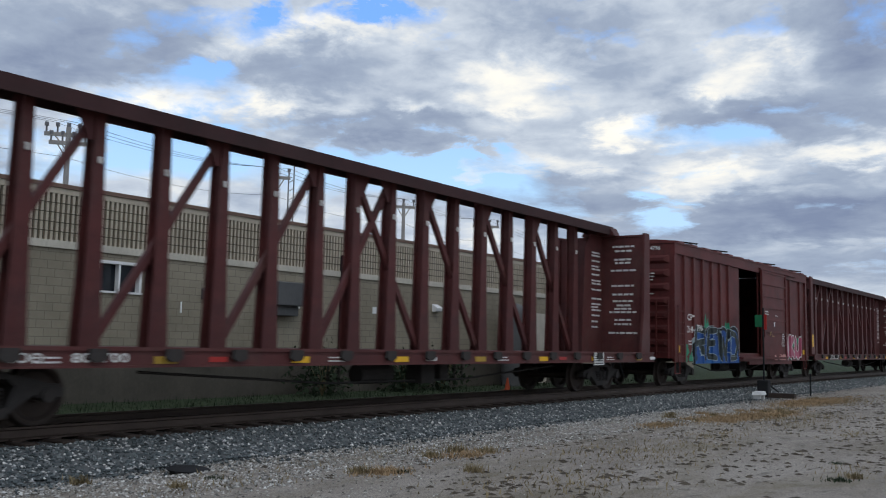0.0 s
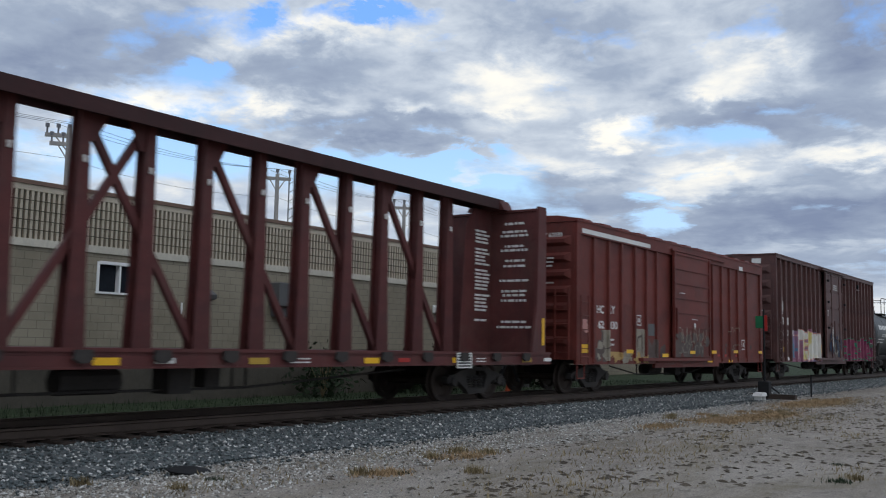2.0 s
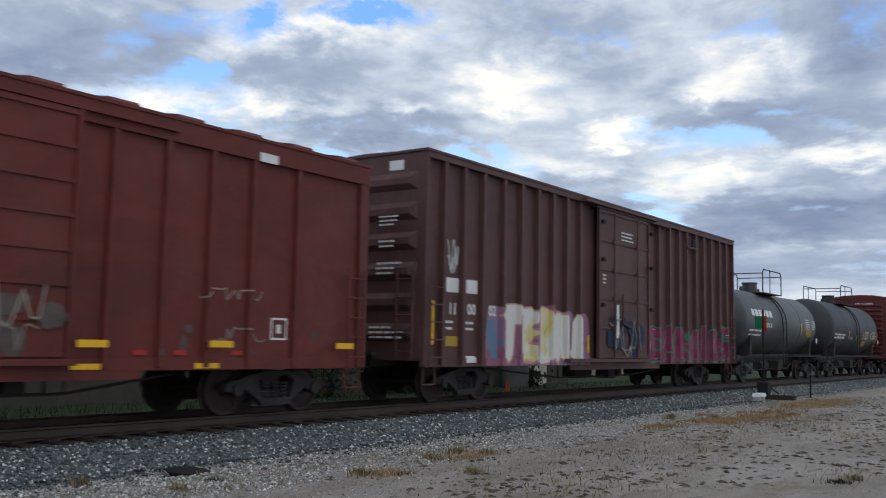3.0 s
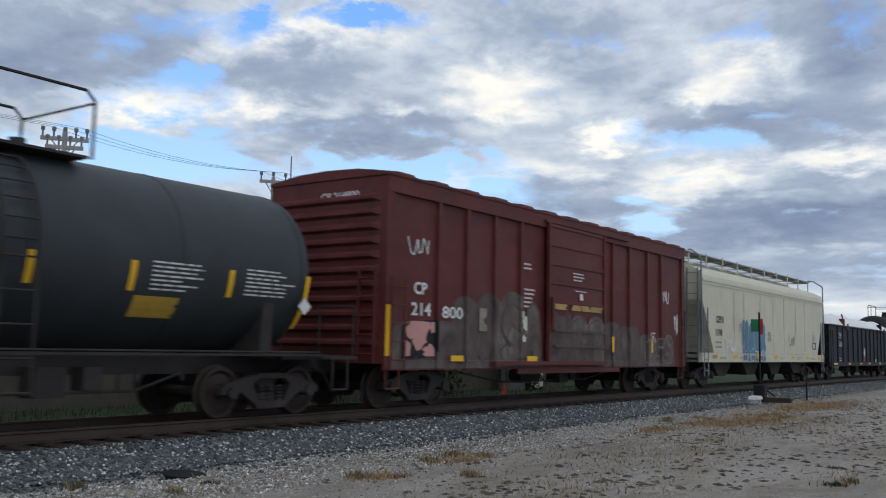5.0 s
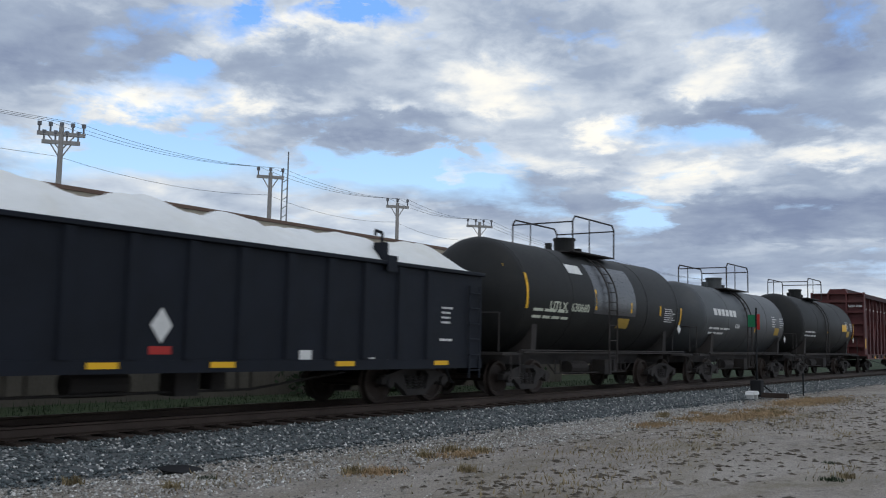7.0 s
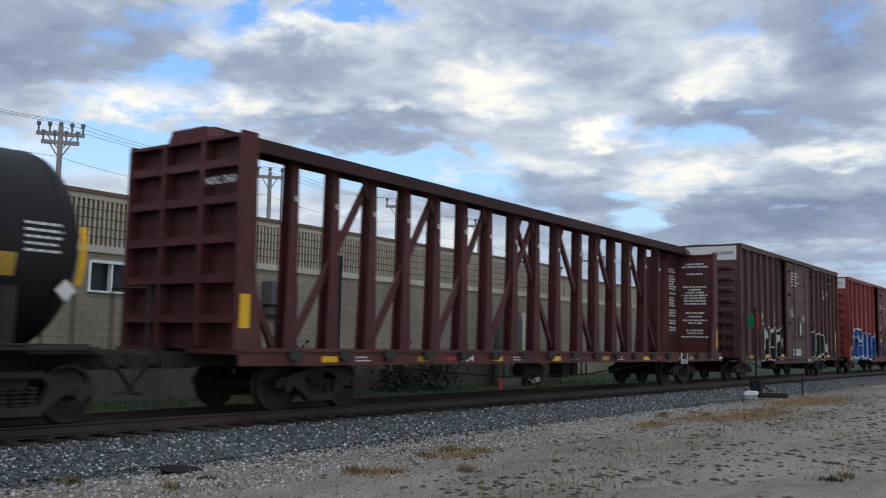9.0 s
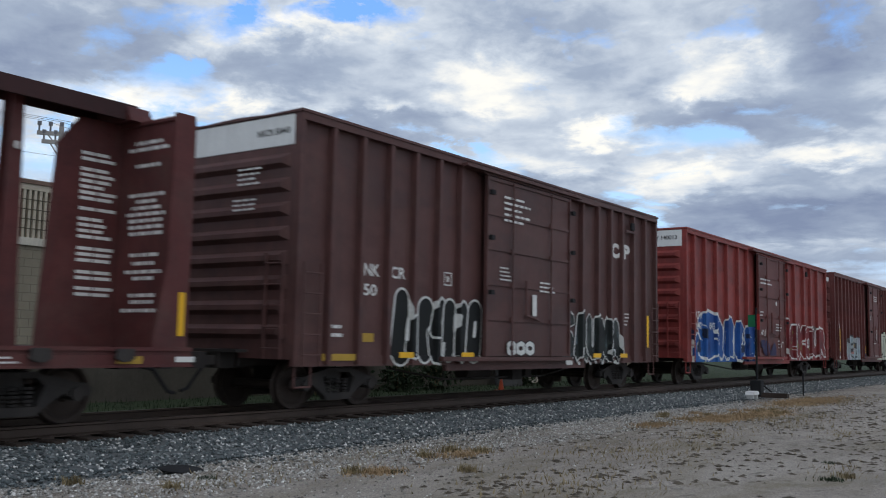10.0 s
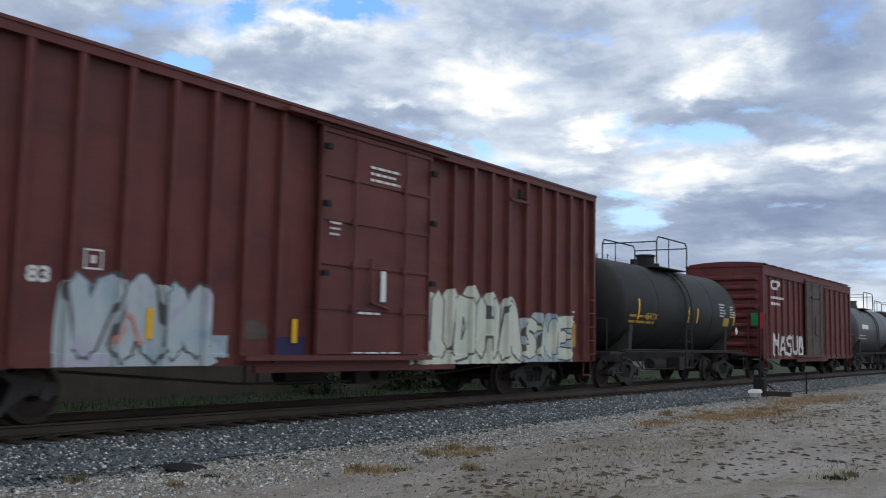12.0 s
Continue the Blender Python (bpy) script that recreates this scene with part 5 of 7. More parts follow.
    ladder(car, length - 0.55, length - 0.13, -half - post_d, sill, sill + 1.75, 5, material)
    ladder(car, 0.13, 0.55, -half - post_d, sill, sill + 1.75, 5, material)
    end_ladder(car, -0.09, -1, -half + 0.1, -half + 0.5, sill + 0.1, sill + 1.9, 5, material)
    part("brake_platform", boxes((-0.38, -0.09, -0.6, 0.6, 1.0, 1.05)), UNDER, car)
    for x in (0.1, length - 0.5):
        bm = bmesh.new()
        pipe(bm, [(x, -half - 0.03, sill), (x, -half - 0.03, 0.43), (x + 0.4, -half - 0.03, 0.43), (x + 0.4, -half - 0.03, sill)], 0.018, 6)
        part("sill_step", bm, material, car)
    running_gear(car, length, 1.72 if length < 17 else 2.3)
    brake_gear(car, 3.6, length - 3.6, sill)
    return car, side


def centerbeam(label, length, posts, braces, mark=None, seed=1):
    """A centre-beam lumber flat: deck with side sills, tall bulkheads, a trussed fence on the centre line."""
    car = thing("centerbeam_flatcar", label, "flatcar", "freight train cars")
    half, top = 1.57, 4.83
    side = Side(-half)
    deck = bmesh.new()
    box(deck, 0.0, length, -half, half, 0.98, 1.06)
    part("deck", deck, RED_BEAM, car)
    each("side_sill", ((0.0, length, -half - 0.012, -half + 0.03, 0.80, 0.978), (0.0, length, half - 0.03, half + 0.012, 0.80, 0.978), (0.0, length, -half - 0.045, -half - 0.013, 0.80, 0.83), (0.0, length, -half - 0.03, -half - 0.013, 1.03, 1.085)), RED_BEAM, car)
    winch = shared("tie_down_winch", UNDER, lambda: prism(bmesh.new(), [(-0.13, 1.06), (-0.15, 0.93), (-0.06, 0.88), (0.06, 0.88), (0.15, 0.93), (0.13, 1.06)], "y", -half - 0.10, -half - 0.046))
    for k in range(17):
        part("tie_down_winch", winch, None, car).location.x = 1.2 + (length - 2.4) * k / 16
    # bulkheads: a ribbed plate between two posts, with lettering on the inner face
    for x, way in ((0.0, -1), (length, 1)):
        xi = x - way * 0.62
        lo, hi = min(x, xi), max(x, xi)
        b = part("bulkhead", boxes((min(x - way * 0.22, x - way * 0.30), max(x - way * 0.22, x - way * 0.30), -1.42, 1.42, 1.06, 4.50)), RED_BEAM, car, "tall steel bulkhead")
        for s in (-1, 1):
            bm = bmesh.new()
            prism(bm, [(x, 1.06), (xi, 1.06), (x - way * 0.42, 2.2), (x - way * 0.36, 4.60), (x - way * 0.02, 4.60), (x, 4.5)], "y", s * 1.42 - 0.035, s * 1.42 + 0.035)
            part("end_post", bm, RED_BEAM, b)
        for k, z in enumerate((1.55, 2.2, 2.85, 3.5, 4.1)):
            part("rib", boxes((min(x - way * 0.02, x - way * 0.219), max(x - way * 0.02, x - way * 0.219), -1.38, 1.38, z - 0.07, z + 0.07)), RED_BEAM, b)
        for y in (-0.5, 0.5):
            part("rib", boxes((min(x - way * 0.01, x - way * 0.218), max(x - way * 0.01, x - way * 0.218), y - 0.05, y + 0.05, 1.1, 4.5)), RED_BEAM, b)
        bm = boxes((min(x, x - way * 0.34), max(x, x - way * 0.34), -1.40, 1.40, 4.505, 4.56))
        prism(bm, [(-0.55, 4.56), (0.55, 4.56), (0.42, 4.80), (-0.42, 4.80)], "x", lo + 0.1, hi - 0.1)
        part("top_plate", bm, RED_BEAM, b)
    # top chord
    cover_cuts = [0.3] + [v for p, q in zip(posts[::2], posts[1::2]) for v in ((p + q) / 2 - 0.34, (p + q) / 2 + 0.34)] + [length - 0.3]
    chord = [(a, b, -0.36, 0.36, 4.775, top) for a, b in zip(cover_cuts[::2], cover_cuts[1::2])]
    chord += [(a, b, y0, y1, 4.775, top) for a, b in zip(cover_cuts[1::2], cover_cuts[2::2]) for y0, y1 in ((-0.36, -0.10), (0.20, 0.36))]
    each("top_chord", chord + [(0.3, length - 0.3, -0.42, -0.361, 4.58, top), (0.3, length - 0.3, 0.361, 0.42, 4.66, top)], CHORD, car)

    def post():
        bm = bmesh.new()
        prism(bm, [(-0.19, 1.06), (0.19, 1.06), (0.14, 2.2), (0.085, 4.70), (-0.085, 4.70), (-0.14, 2.2)], "y", -0.13, -0.105)
        prism(bm, [(-0.19, 1.06), (0.19, 1.06), (0.14, 2.2), (0.085, 4.70), (-0.085, 4.70), (-0.14, 2.2)], "y", 0.105, 0.13)
        prism(bm, [(-0.104, 1.06), (0.104, 1.06), (0.104, 4.7), (-0.104, 4.7)], "x", -0.03, 0.03)
        return bm
    me = shared("beam_post", RED_BEAM, post)
    for x in posts:
        p = part("fence_post", me, None, car)
        p.location = (x, 0, 0)
        part("strap_eye", shared("strap_eye", WHITE, lambda: boxes((-0.028, 0.028, -0.165, -0.131, 3.86, 3.97), bevel=0.008)), None, p)
    # plates between the fence's end posts and the bulkheads, with data stencilled on the right one
    for xe, g in ((0.31, 1), (length - 0.31, -1)):
        bm = bmesh.new()
        prism(bm, [(xe, 1.06), (xe + g * 1.30, 1.06), (xe + g * 1.10, 4.10), (xe + g * 0.75, 4.57), (xe, 4.57)], "y", -0.04, -0.01)
        part("gusset_plate", bm, RED_BEAM, car)
    rg = random.Random(seed + 70)
    bm = bmesh.new()
    z = 4.0
    while z > 1.75:
        if rg.random() < 0.85:
            w_ = rg.uniform(0.38, 0.66)
            flat_rect(bm, length - 1.0, length - 1.0 + w_ * 0.45, z, z + 0.05)
            flat_rect(bm, length - 1.0 + w_ * 0.5, length - 1.0 + w_, z, z + 0.05)
        z -= rg.choice((0.09, 0.09, 0.09, 0.16))
    part("gusset_stencilling", Side(-0.04).lay(bm, 0.006), WHITE, car)["kind"] = "stuff"
    for (xa, za), (xb, zb) in braces:
        bm = bmesh.new()
        d = Vector((xb - xa, 0, zb - za)).normalized()
        nrm = Vector((-d.z, 0, d.x)) * 0.065
        prism(bm, [(xa + nrm.x, za + nrm.z), (xb + nrm.x, zb + nrm.z), (xb - nrm.x, zb - nrm.z), (xa - nrm.x, za - nrm.z)], "y", -0.05, 0.05)
        g = 1 if xb > xa else -1
        if zb > 4.3:
            prism(bm, [(xb - g * 0.40, 4.70), (xb, 4.70), (xb, 4.22), (xb - g * 0.14, 4.22)], "y", -0.10, -0.08)
        part("brace", bm, RED_BEAM, car)
    # reflectors and small print on the sill
    rnd_ = random.Random(seed)
    sill_side = Side(-half - 0.012)
    for k in range(8):
        x = 1.9 + (length - 3.2) * k / 7.0
        patch(car, sill_side, x, x + 0.42, 0.85, 0.955, YELLOW if k % 3 != 1 else AMBER)
        if k % 2 == 0:
            bars(car, sill_side, x + 0.9, 0.965, 0.5, 0.12, 2, seed=seed * 10 + k)
        else:
            patch(car, sill_side, x + 1.0, x + 1.35, 0.87, 0.95, SWITCH_RED if k % 4 == 1 else WHITE, "marking")
    pf = part("placard_frame", boxes((length - 4.0, length - 3.45, -half - 0.06, -half - 0.05, 0.74, 1.06)), DARK, car)
    each("placard_slat", [(length - 4.0, length - 3.45, -half - 0.068, -half - 0.061, z_, z_ + 0.03) for z_ in (0.74, 0.80, 0.86, 0.92, 0.98, 1.03)] + [(x_, x_ + 0.03, -half - 0.075, -half - 0.069, 0.74, 1.06) for x_ in (length - 4.0, length - 3.48)], WHITE, pf)
    if mark:
        for words, x, w_ in mark:
            patch(car, Side(-half - 0.016), x - 0.04, x + w_ + 0.04, 0.835, 1.02, WHITE, "white_plate")
            letters(car, Side(-half - 0.027), words, x, 0.865, 0.13, BLACK_SPRAY, w_)
    # stencilling on the inner face of the right bulkhead
    inner = length - 0.62
    bm = bmesh.new()
    rr = random.Random(seed)
    for col, (y0, y1) in enumerate(((-1.25, -0.20),)):
        z = 4.2
        while z > 1.6:
            if rr.random() < 0.78:
                w_ = (y1 - y0) * rr.uniform(0.45, 0.95)
                c = (y0 + y1) / 2
                at = c - w_ / 2
                while at < c + w_ / 2:
                    u = min(rr.uniform(0.06, 0.22), c + w_ / 2 - at)
                    if u > 0.03:
                        bm.faces.new([bm.verts.new(v) for v in ((length - 0.306, at, z), (length - 0.306, at, z + 0.055), (length - 0.306, at + u, z + 0.055), (length - 0.306, at + u, z))])
                    at += u + 0.035
            z -= rr.choice((0.10, 0.10, 0.13, 0.26))
    part("stencilling", bm, WHITE, car)["kind"] = "stuff"
    patch(car, Side(-1.456), 0.08, 0.30, 1.4, 1.95, YELLOW)
    if seed != 3:
        patch(car, Side(-1.456), length - 0.19, length - 0.07, 1.25, 1.9, YELLOW)
    running_gear(car, length, 2.45, 0.78)
    brake_gear(car, 5.0, length - 4.6, 0.80)
    return car, sill_side


def truss(p):
    """Braces of a fence: diagonals over two bays that rise to the middle and fall after it, crossed in the middle, and one off each bulkhead."""
    out = [((2.25, 1.1), (0.45, 4.3))]
    out += [((p[i] + 0.1, 1.1), (p[i + 2] - 0.05, 4.62)) for i in (0, 2, 4, 6)]
    out += [((p[i + 2] - 0.1, 1.1), (p[i] + 0.05, 4.62)) for i in (7, 9, 11, 13)]
    return out


def tank_car(label, r, left, right, axis_z, length, material, wrap=None, marks=None, dome=0.5, rails=True, words=None, words_mat=WHITE, seed=1, plate=None, data=None):
    """A tank car: shell with dished heads, sill with walkways, valve housing with railed platform, ladders, saddles. Heads at left and right."""
    car = thing("tank_car", label, "tank car", "freight train cars")
    bm = bmesh.new()
    prof = [(0.02, left - 0.0)]
    n = 9
    for k in range(1, n + 1):
        w = math.pi / 2 * k / n
        prof.append((r * math.sin(w), left + 0.62 * (1 - math.cos(w))))
    for k in range(n, 0, -1):
        w = math.pi / 2 * k / n
        prof.append((r * math.sin(w), right - 0.62 * (1 - math.cos(w))))
    prof.append((0.02, right))
    lathe(bm, prof, (0, 0, axis_z), "x", 48)
    shell = part("tank_shell", bm, material, car, smooth=True)
    for x in [left + 0.66 + (right - left - 1.32) * k / 4 for k in range(5)]:
        bm = bmesh.new()
        lathe(bm, [(r - 0.02, x - 0.02), (r + 0.007, x - 0.02), (r + 0.007, x + 0.02), (r - 0.02, x + 0.02)], (0, 0, axis_z), "x", 48)
        part("weld_seam", bm, material, shell, smooth=True)
    side = Side(0, (), r, axis_z)
    mid = (left + right) / 2 + dome
    # frame, saddles, walkway
    part("sill", boxes((0.0, length, -0.34, 0.34, 0.72, 1.02), (0.0, 1.9, -1.45, 1.45, 0.98, 1.04), (length - 1.9, length, -1.45, 1.45, 0.98, 1.04)), UNDER, car)
    each("running_board", ((0.9, length - 0.9, -1.52, -1.30, 1.03, 1.07), (0.9, length - 0.9, 1.30, 1.52, 1.03, 1.07)), UNDER, car)
    for x in (left + 1.3, right - 1.3):
        bm = bmesh.new()
        prism(bm, [(-1.25, 1.05), (1.25, 1.05), (1.3, axis_z - 0.5), (0.6, axis_z - r + 0.1), (-0.6, axis_z - r + 0.1), (-1.3, axis_z - 0.5)], "x", x - 0.12, x + 0.12)
        part("saddle", bm, UNDER, car)
    # handrail along the side
    bm = bmesh.new()
    for s in (-1, 1):
        pts = [(left + 0.2, s * 1.50, 1.05), (left + 0.25, s * 1.52, 1.65), (right - 0.25, s * 1.52, 1.65), (right - 0.2, s * 1.50, 1.05)]
        pipe(bm, [(x, y, 1.10) if 0 < i < 3 else (x, y, 1.05) for i, (x, y, z) in enumerate(pts)], 0.016)
    part("side_rail", bm, UNDER, car)
    # manway and platform
    top = axis_z + r
    bm = bmesh.new()
    rod(bm, (mid, 0, top - 0.05), (mid, 0, top + 0.36), 0.30, 18)
    rod(bm, (mid, 0, top + 0.36), (mid, 0, top + 0.42), 0.33, 18)
    part("valve_housing", bm, material, car)
    for dx, dy, h_, r_ in ((-0.75, 0.1, 0.22, 0.10), (0.65, -0.1, 0.18, 0.12)):
        bm = bmesh.new()
        rod(bm, (mid + dx, dy, top - 0.05), (mid + dx, dy, top + h_), r_, 10)
        part("valve", bm, material, car)
    each("platform", ((mid - 1.25, mid + 1.25, -0.95, -0.35, top - 0.10, top - 0.06), (mid - 1.25, mid + 1.25, 0.35, 0.95, top - 0.10, top - 0.06)), UNDER, car)
    bm = bmesh.new()
    zr = top + 0.88
    for s in (-1, 1):
        pipe(bm, [(mid - 1.3, s * 0.95, top - 0.1), (mid - 1.3, s * 0.95, zr - 0.14), (mid - 1.16, s * 0.95, zr), (mid + 1.16, s * 0.95, zr), (mid + 1.3, s * 0.95, zr - 0.14), (mid + 1.3, s * 0.95, top - 0.1)], 0.024)
        pipe(bm, [(mid - 0.3, s * 0.95, top - 0.1), (mid - 0.3, s * 0.95, zr)], 0.018)
    for x in (mid - 1.3, mid + 1.3):
        pipe(bm, [(x, -0.95, zr - 0.16), (x, 0.95, zr - 0.16)], 0.02)
    part("platform_rail", bm, UNDER, car)
    # ladder bent over the side
    bm = bmesh.new()
    for x in (mid - 0.25, mid + 0.25):
        pipe(bm, [(x, -r * math.sin(w) - 0.09, axis_z + r * math.cos(w)) for w in np.linspace(0.55, 1.6, 8)] + [(x, -r - 0.09, 0.5)], 0.024)
    for w in np.linspace(0.6, 1.55, 6):
        rod(bm, (mid - 0.25, -r * math.sin(w) - 0.09, axis_z + r * math.cos(w)), (mid + 0.25, -r * math.sin(w) - 0.09, axis_z + r * math.cos(w)), 0.014, 6)
    for z in np.linspace(0.55, axis_z - 0.2, 5):
        rod(bm, (mid - 0.25, -r - 0.09, z), (mid + 0.25, -r - 0.09, z), 0.014, 6)
    part("ladder", bm, UNDER, car)
    # hand brake, end rails
    for x, way in ((0.0, -1), (length, 1)):
        for y in (-1, 1):
            part("end_rail", pipe(bmesh.new(), [(x, y * 1.35, 1.04), (x, y * 1.35, 1.95), (x, y * 0.5, 1.95), (x, y * 0.5, 1.04)], 0.018), UNDER, car)
        part("sill_step", pipe(bmesh.new(), [(x - way * 0.3, -1.50, 0.98), (x - way * 0.3, -1.50, 0.45), (x - way * 0.7, -1.50, 0.45), (x - way * 0.7, -1.50, 0.98)], 0.018), UNDER, car)
    for x, z0, z1 in marks or ():
        patch(car, side, x, x + 0.10, z0, z1, YELLOW)
    for w, x, z, h, wide in words or ():
        letters(car, side, w, x, z, h, words_mat, wide)
    bars(car, side, left + 1.0, axis_z - 0.25, 2.2, 0.34, 2, words_mat, seed=seed)
    for k, (x, z, w_, h_) in enumerate(data or ((right - 2.3, axis_z + 0.35, 0.7, 0.5), (right - 1.2, axis_z + 0.3, 0.6, 0.45))):
        bars(car, side, x, z, w_, h_, 7 if data else 5, WHITE, seed=seed + 5 + k)
    px0, px1, pz0, pz1 = plate or (right - 1.9, right - 1.3, axis_z - 0.45, axis_z - 0.15)
    patch(car, side, px0, px1, pz0, pz1, AMBER, "placard", "worn yellow placard")
    bm = bmesh.new()
    prism(bm, [(right - 0.6, axis_z - 0.75), (right - 0.45, axis_z - 0.6), (right - 0.6, axis_z - 0.45), (right - 0.75, axis_z - 0.6)], "y", -r * 0.98 - 0.06, -r * 0.98 - 0.05)
    part("placard", bm, WHITE, car)
    running_gear(car, length, 1.75)
    brake_gear(car, 3.4, length - 3.4, 0.85)
    return car, side


# 1: the first lumber flat
A_POSTS = [2.2, 3.37, 4.56, 5.8, 7.05, 8.27, 9.5, 10.6, 11.78, 12.97, 14.18, 15.37, 16.62, 17.81, 19.04, 20.2]
A, A_side = centerbeam("empty oxide red lumber flatcar with a trussed centre fence", 22.37, A_POSTS, truss(A_POSTS), mark=None, seed=3)
letters(A, A_side, "SOO", 2.46, 0.87, 0.13, WHITE, 0.48)
letters(A, A_side, "801700", 3.34, 0.87, 0.13, WHITE, 0.88)
place(A, 3.85)

# 2: old boxcar with its door open
B, B_side = boxcar("old oxide red boxcar, door slid open, spray-painted foot", 15.3, 4.50, 4.66, (0.89, 1.7, 2.53, 3.4, 4.23, 5.08, 12.0, 12.74, 14.25), 0.11, (8.56, 11.75), RED_OLD, opening=(6.33, 8.60), plug=False, rib_count=7)
B_door = Side(-1.66)
letters(B, B_side, "CP", 1.23, 2.12, 0.21, WHITE, 0.42, 0.03)
letters(B, B_side, "214", 1.18, 1.73, 0.21, WHITE, 0.48)
letters(B, B_side, "796", 1.97, 1.80, 0.20, WHITE, 0.5, lift=0.04)
blotches(B, B_side, 0.95, 2.0, 0.80, 1.35, GREEN_SPRAY, 9, 0.25, 31, 0.003)
part("spray_outline", B_side.lay(humps(1.62, 6.25, 0.74, 2.04, 4, 5, 0.025), 0.004), PALE_BLUE, B)
part("spray_body", B_side.lay(humps(1.62, 6.25, 0.74, 2.04, 4, 5, -0.004), 0.007), BLACK_SPRAY, B, "black-rimmed blue sprayed letter forms")
part("spray_body", B_side.lay(humps(1.72, 6.15, 0.74, 1.92, 4, 5), 0.010), BLUE_WASH, B)
bubble_letters(B, B_side, 1.7, 6.1, 0.76, 1.98, "REWD", SLATE_GREEN, PALE_BLUE, 0.085, 0.012, 5, "", 0.013, (1.0, 0.98, 0.98, 0.96), None, None, 4)
for k, (x, z) in enumerate(((2.85, 2.42), (3.05, 2.28), (4.35, 2.30), (4.85, 2.22), (5.0, 2.15))):
    bm = bmesh.new()
    bm.faces.new([bm.verts.new(c) for c in ((x - 0.16, 0, 1.9), (x + 0.14, 0, 1.9), (x + 0.02, 0, z))])
    part("spray_spike", B_side.lay(bm, 0.003), GREEN_SPRAY, B)
tag_line(B, B_side, 2.0, 6.0, 0.95, 1.95, PALE_BLUE, 8, 0.014, 14)
blotches(B, B_side, 11.2, 14.3, 0.8, 1.75, GREEN_SPRAY, 12, 0.26, 34, 0.003)
bubble_letters(B, B_side, 11.6, 14.3, 0.80, 2.05, "AKU", PINK_SPRAY, WHITE_SPRAY, 0.11, 0.03, 6, "pink sprayed letter forms with white edge", 0.008, (1.0, 0.85, 0.8), None, WHITE_SPRAY)
blotches(B, B_door, 9.9, 11.6, 0.82, 1.05, SALMON, 9, 0.2, 33)
tag_line(B, B_door, 9.4, 10.1, 1.75, 1.95, TAN_SMEAR, 35, 0.014, 9)
patch(B, B_side, 0.14, 0.57, 1.09, 1.30, YELLOW)
patch(B, B_side, 14.75, 15.05, 1.05, 1.25, YELLOW)
bars(B, B_side, 1.3, 1.5, 0.4, 0.2, 2, seed=4)
bars(B, B_door, 8.9, 2.75, 0.55, 0.2, 2, seed=41)
bars(B, B_door, 10.2, 2.6, 0.55, 0.06, 1, seed=43)
bars(B, B_door, 11.1, 1.9, 0.45, 0.55, 7, seed=42)
patch(B, B_door, 10.05, 10.2, 2.15, 2.32, WHITE, "marking")
end_letters(B, "CP 214796", -0.35, 4.30, 0.13, 0.75)
place(B, 27.88)

# 3: the second lumber flat
C_POSTS = [2.6, 3.77, 4.96, 6.16, 7.34, 8.51, 9.7, 10.9, 12.1, 13.3, 14.55, 15.7, 16.95, 18.1, 19.35, 20.5]
C, C_side = centerbeam("empty oxide red lumber flatcar with fence and white number plates", 22.7, C_POSTS, truss(C_POSTS), mark=(("COER", 2.75, 0.62), ("730133", 3.55, 0.85)), seed=7)
place(C, 44.37)

# 4: brick red boxcar
D, D_side = boxcar("brick red boxcar with pale stripe under the eave and smeared foot", 15.35, 4.45, 4.66, (1.02, 1.92, 2.73, 3.63, 4.43, 5.18, 9.95, 10.86, 11.7, 12.55, 13.56), 0.09, (6.25, 9.35), RED_HCRY, plug=False, rib_count=7)
D_door = Side(-1.66)
letters(D, D_side, "HC", 1.28, 2.13, 0.22, WHITE, 0.40)
letters(D, D_side, "RY", 1.96, 2.15, 0.22, WHITE, 0.42)
letters(D, D_side, "62", 1.35, 1.73, 0.21, WHITE, 0.34)
letters(D, D_side, "030", 1.99, 1.73, 0.21, WHITE, 0.54)
patch(D, Side(-1.58), 0.25, 4.6, 4.17, 4.29, WHITE_END, "stripe", "pale stripe under the eave")
patch(D, Side(-1.58), 12.6, 13.0, 4.12, 4.27, WHITE_END, "stripe")
each("marker", ((0.31, 0.75, -1.512, -1.505, 1.08, 1.18), (0.31, 0.75, -1.512, -1.505, 1.20, 1.30)), YELLOW, D)
blotches(D, D_side, 0.45, 0.95, 1.6, 1.95, SALMON, 3, 0.2, 50)
blotches(D, D_side, 1.05, 1.9, 0.85, 1.7, GREY_SMEAR, 8, 0.3, 57)
blotches(D, D_side, 1.3, 1.95, 0.85, 1.7, PALE_SMEAR, 8, 0.25, 51, 0.007)
blotches(D, D_side, 1.85, 4.5, 0.80, 1.12, TAN_SMEAR, 16, 0.24, 52, 0.006)
blotches(D, D_side, 2.2, 3.4, 0.80, 1.2, PALE_SMEAR, 6, 0.2, 58, 0.011)
patch(D, D_side, 3.62, 4.36, 0.98, 1.78, PALE_SMEAR, "paint_patch", "rolled-on pale patch")
tag_line(D, D_side, 3.7, 4.3, 1.1, 1.6, GREY_SMEAR, 59, 0.03, 6)
patch(D, D_side, 4.62, 5.08, 1.6, 1.95, GREYBOX, "paint_patch", "rolled-on grey patch")
blotches(D, D_side, 4.5, 5.9, 0.85, 1.5, GREY_SMEAR, 12, 0.3, 54, 0.005)
blotches(D, D_door, 6.3, 9.3, 0.98, 1.75, GREY_SMEAR, 22, 0.3, 55)
tag_line(D, D_door, 6.5, 9.1, 1.35, 1.95, PALE_SMEAR, 12, 0.013, 26)
tag_line(D, D_door, 6.6, 9.0, 1.05, 1.4, DUST_SMEAR, 13, 0.013, 24)
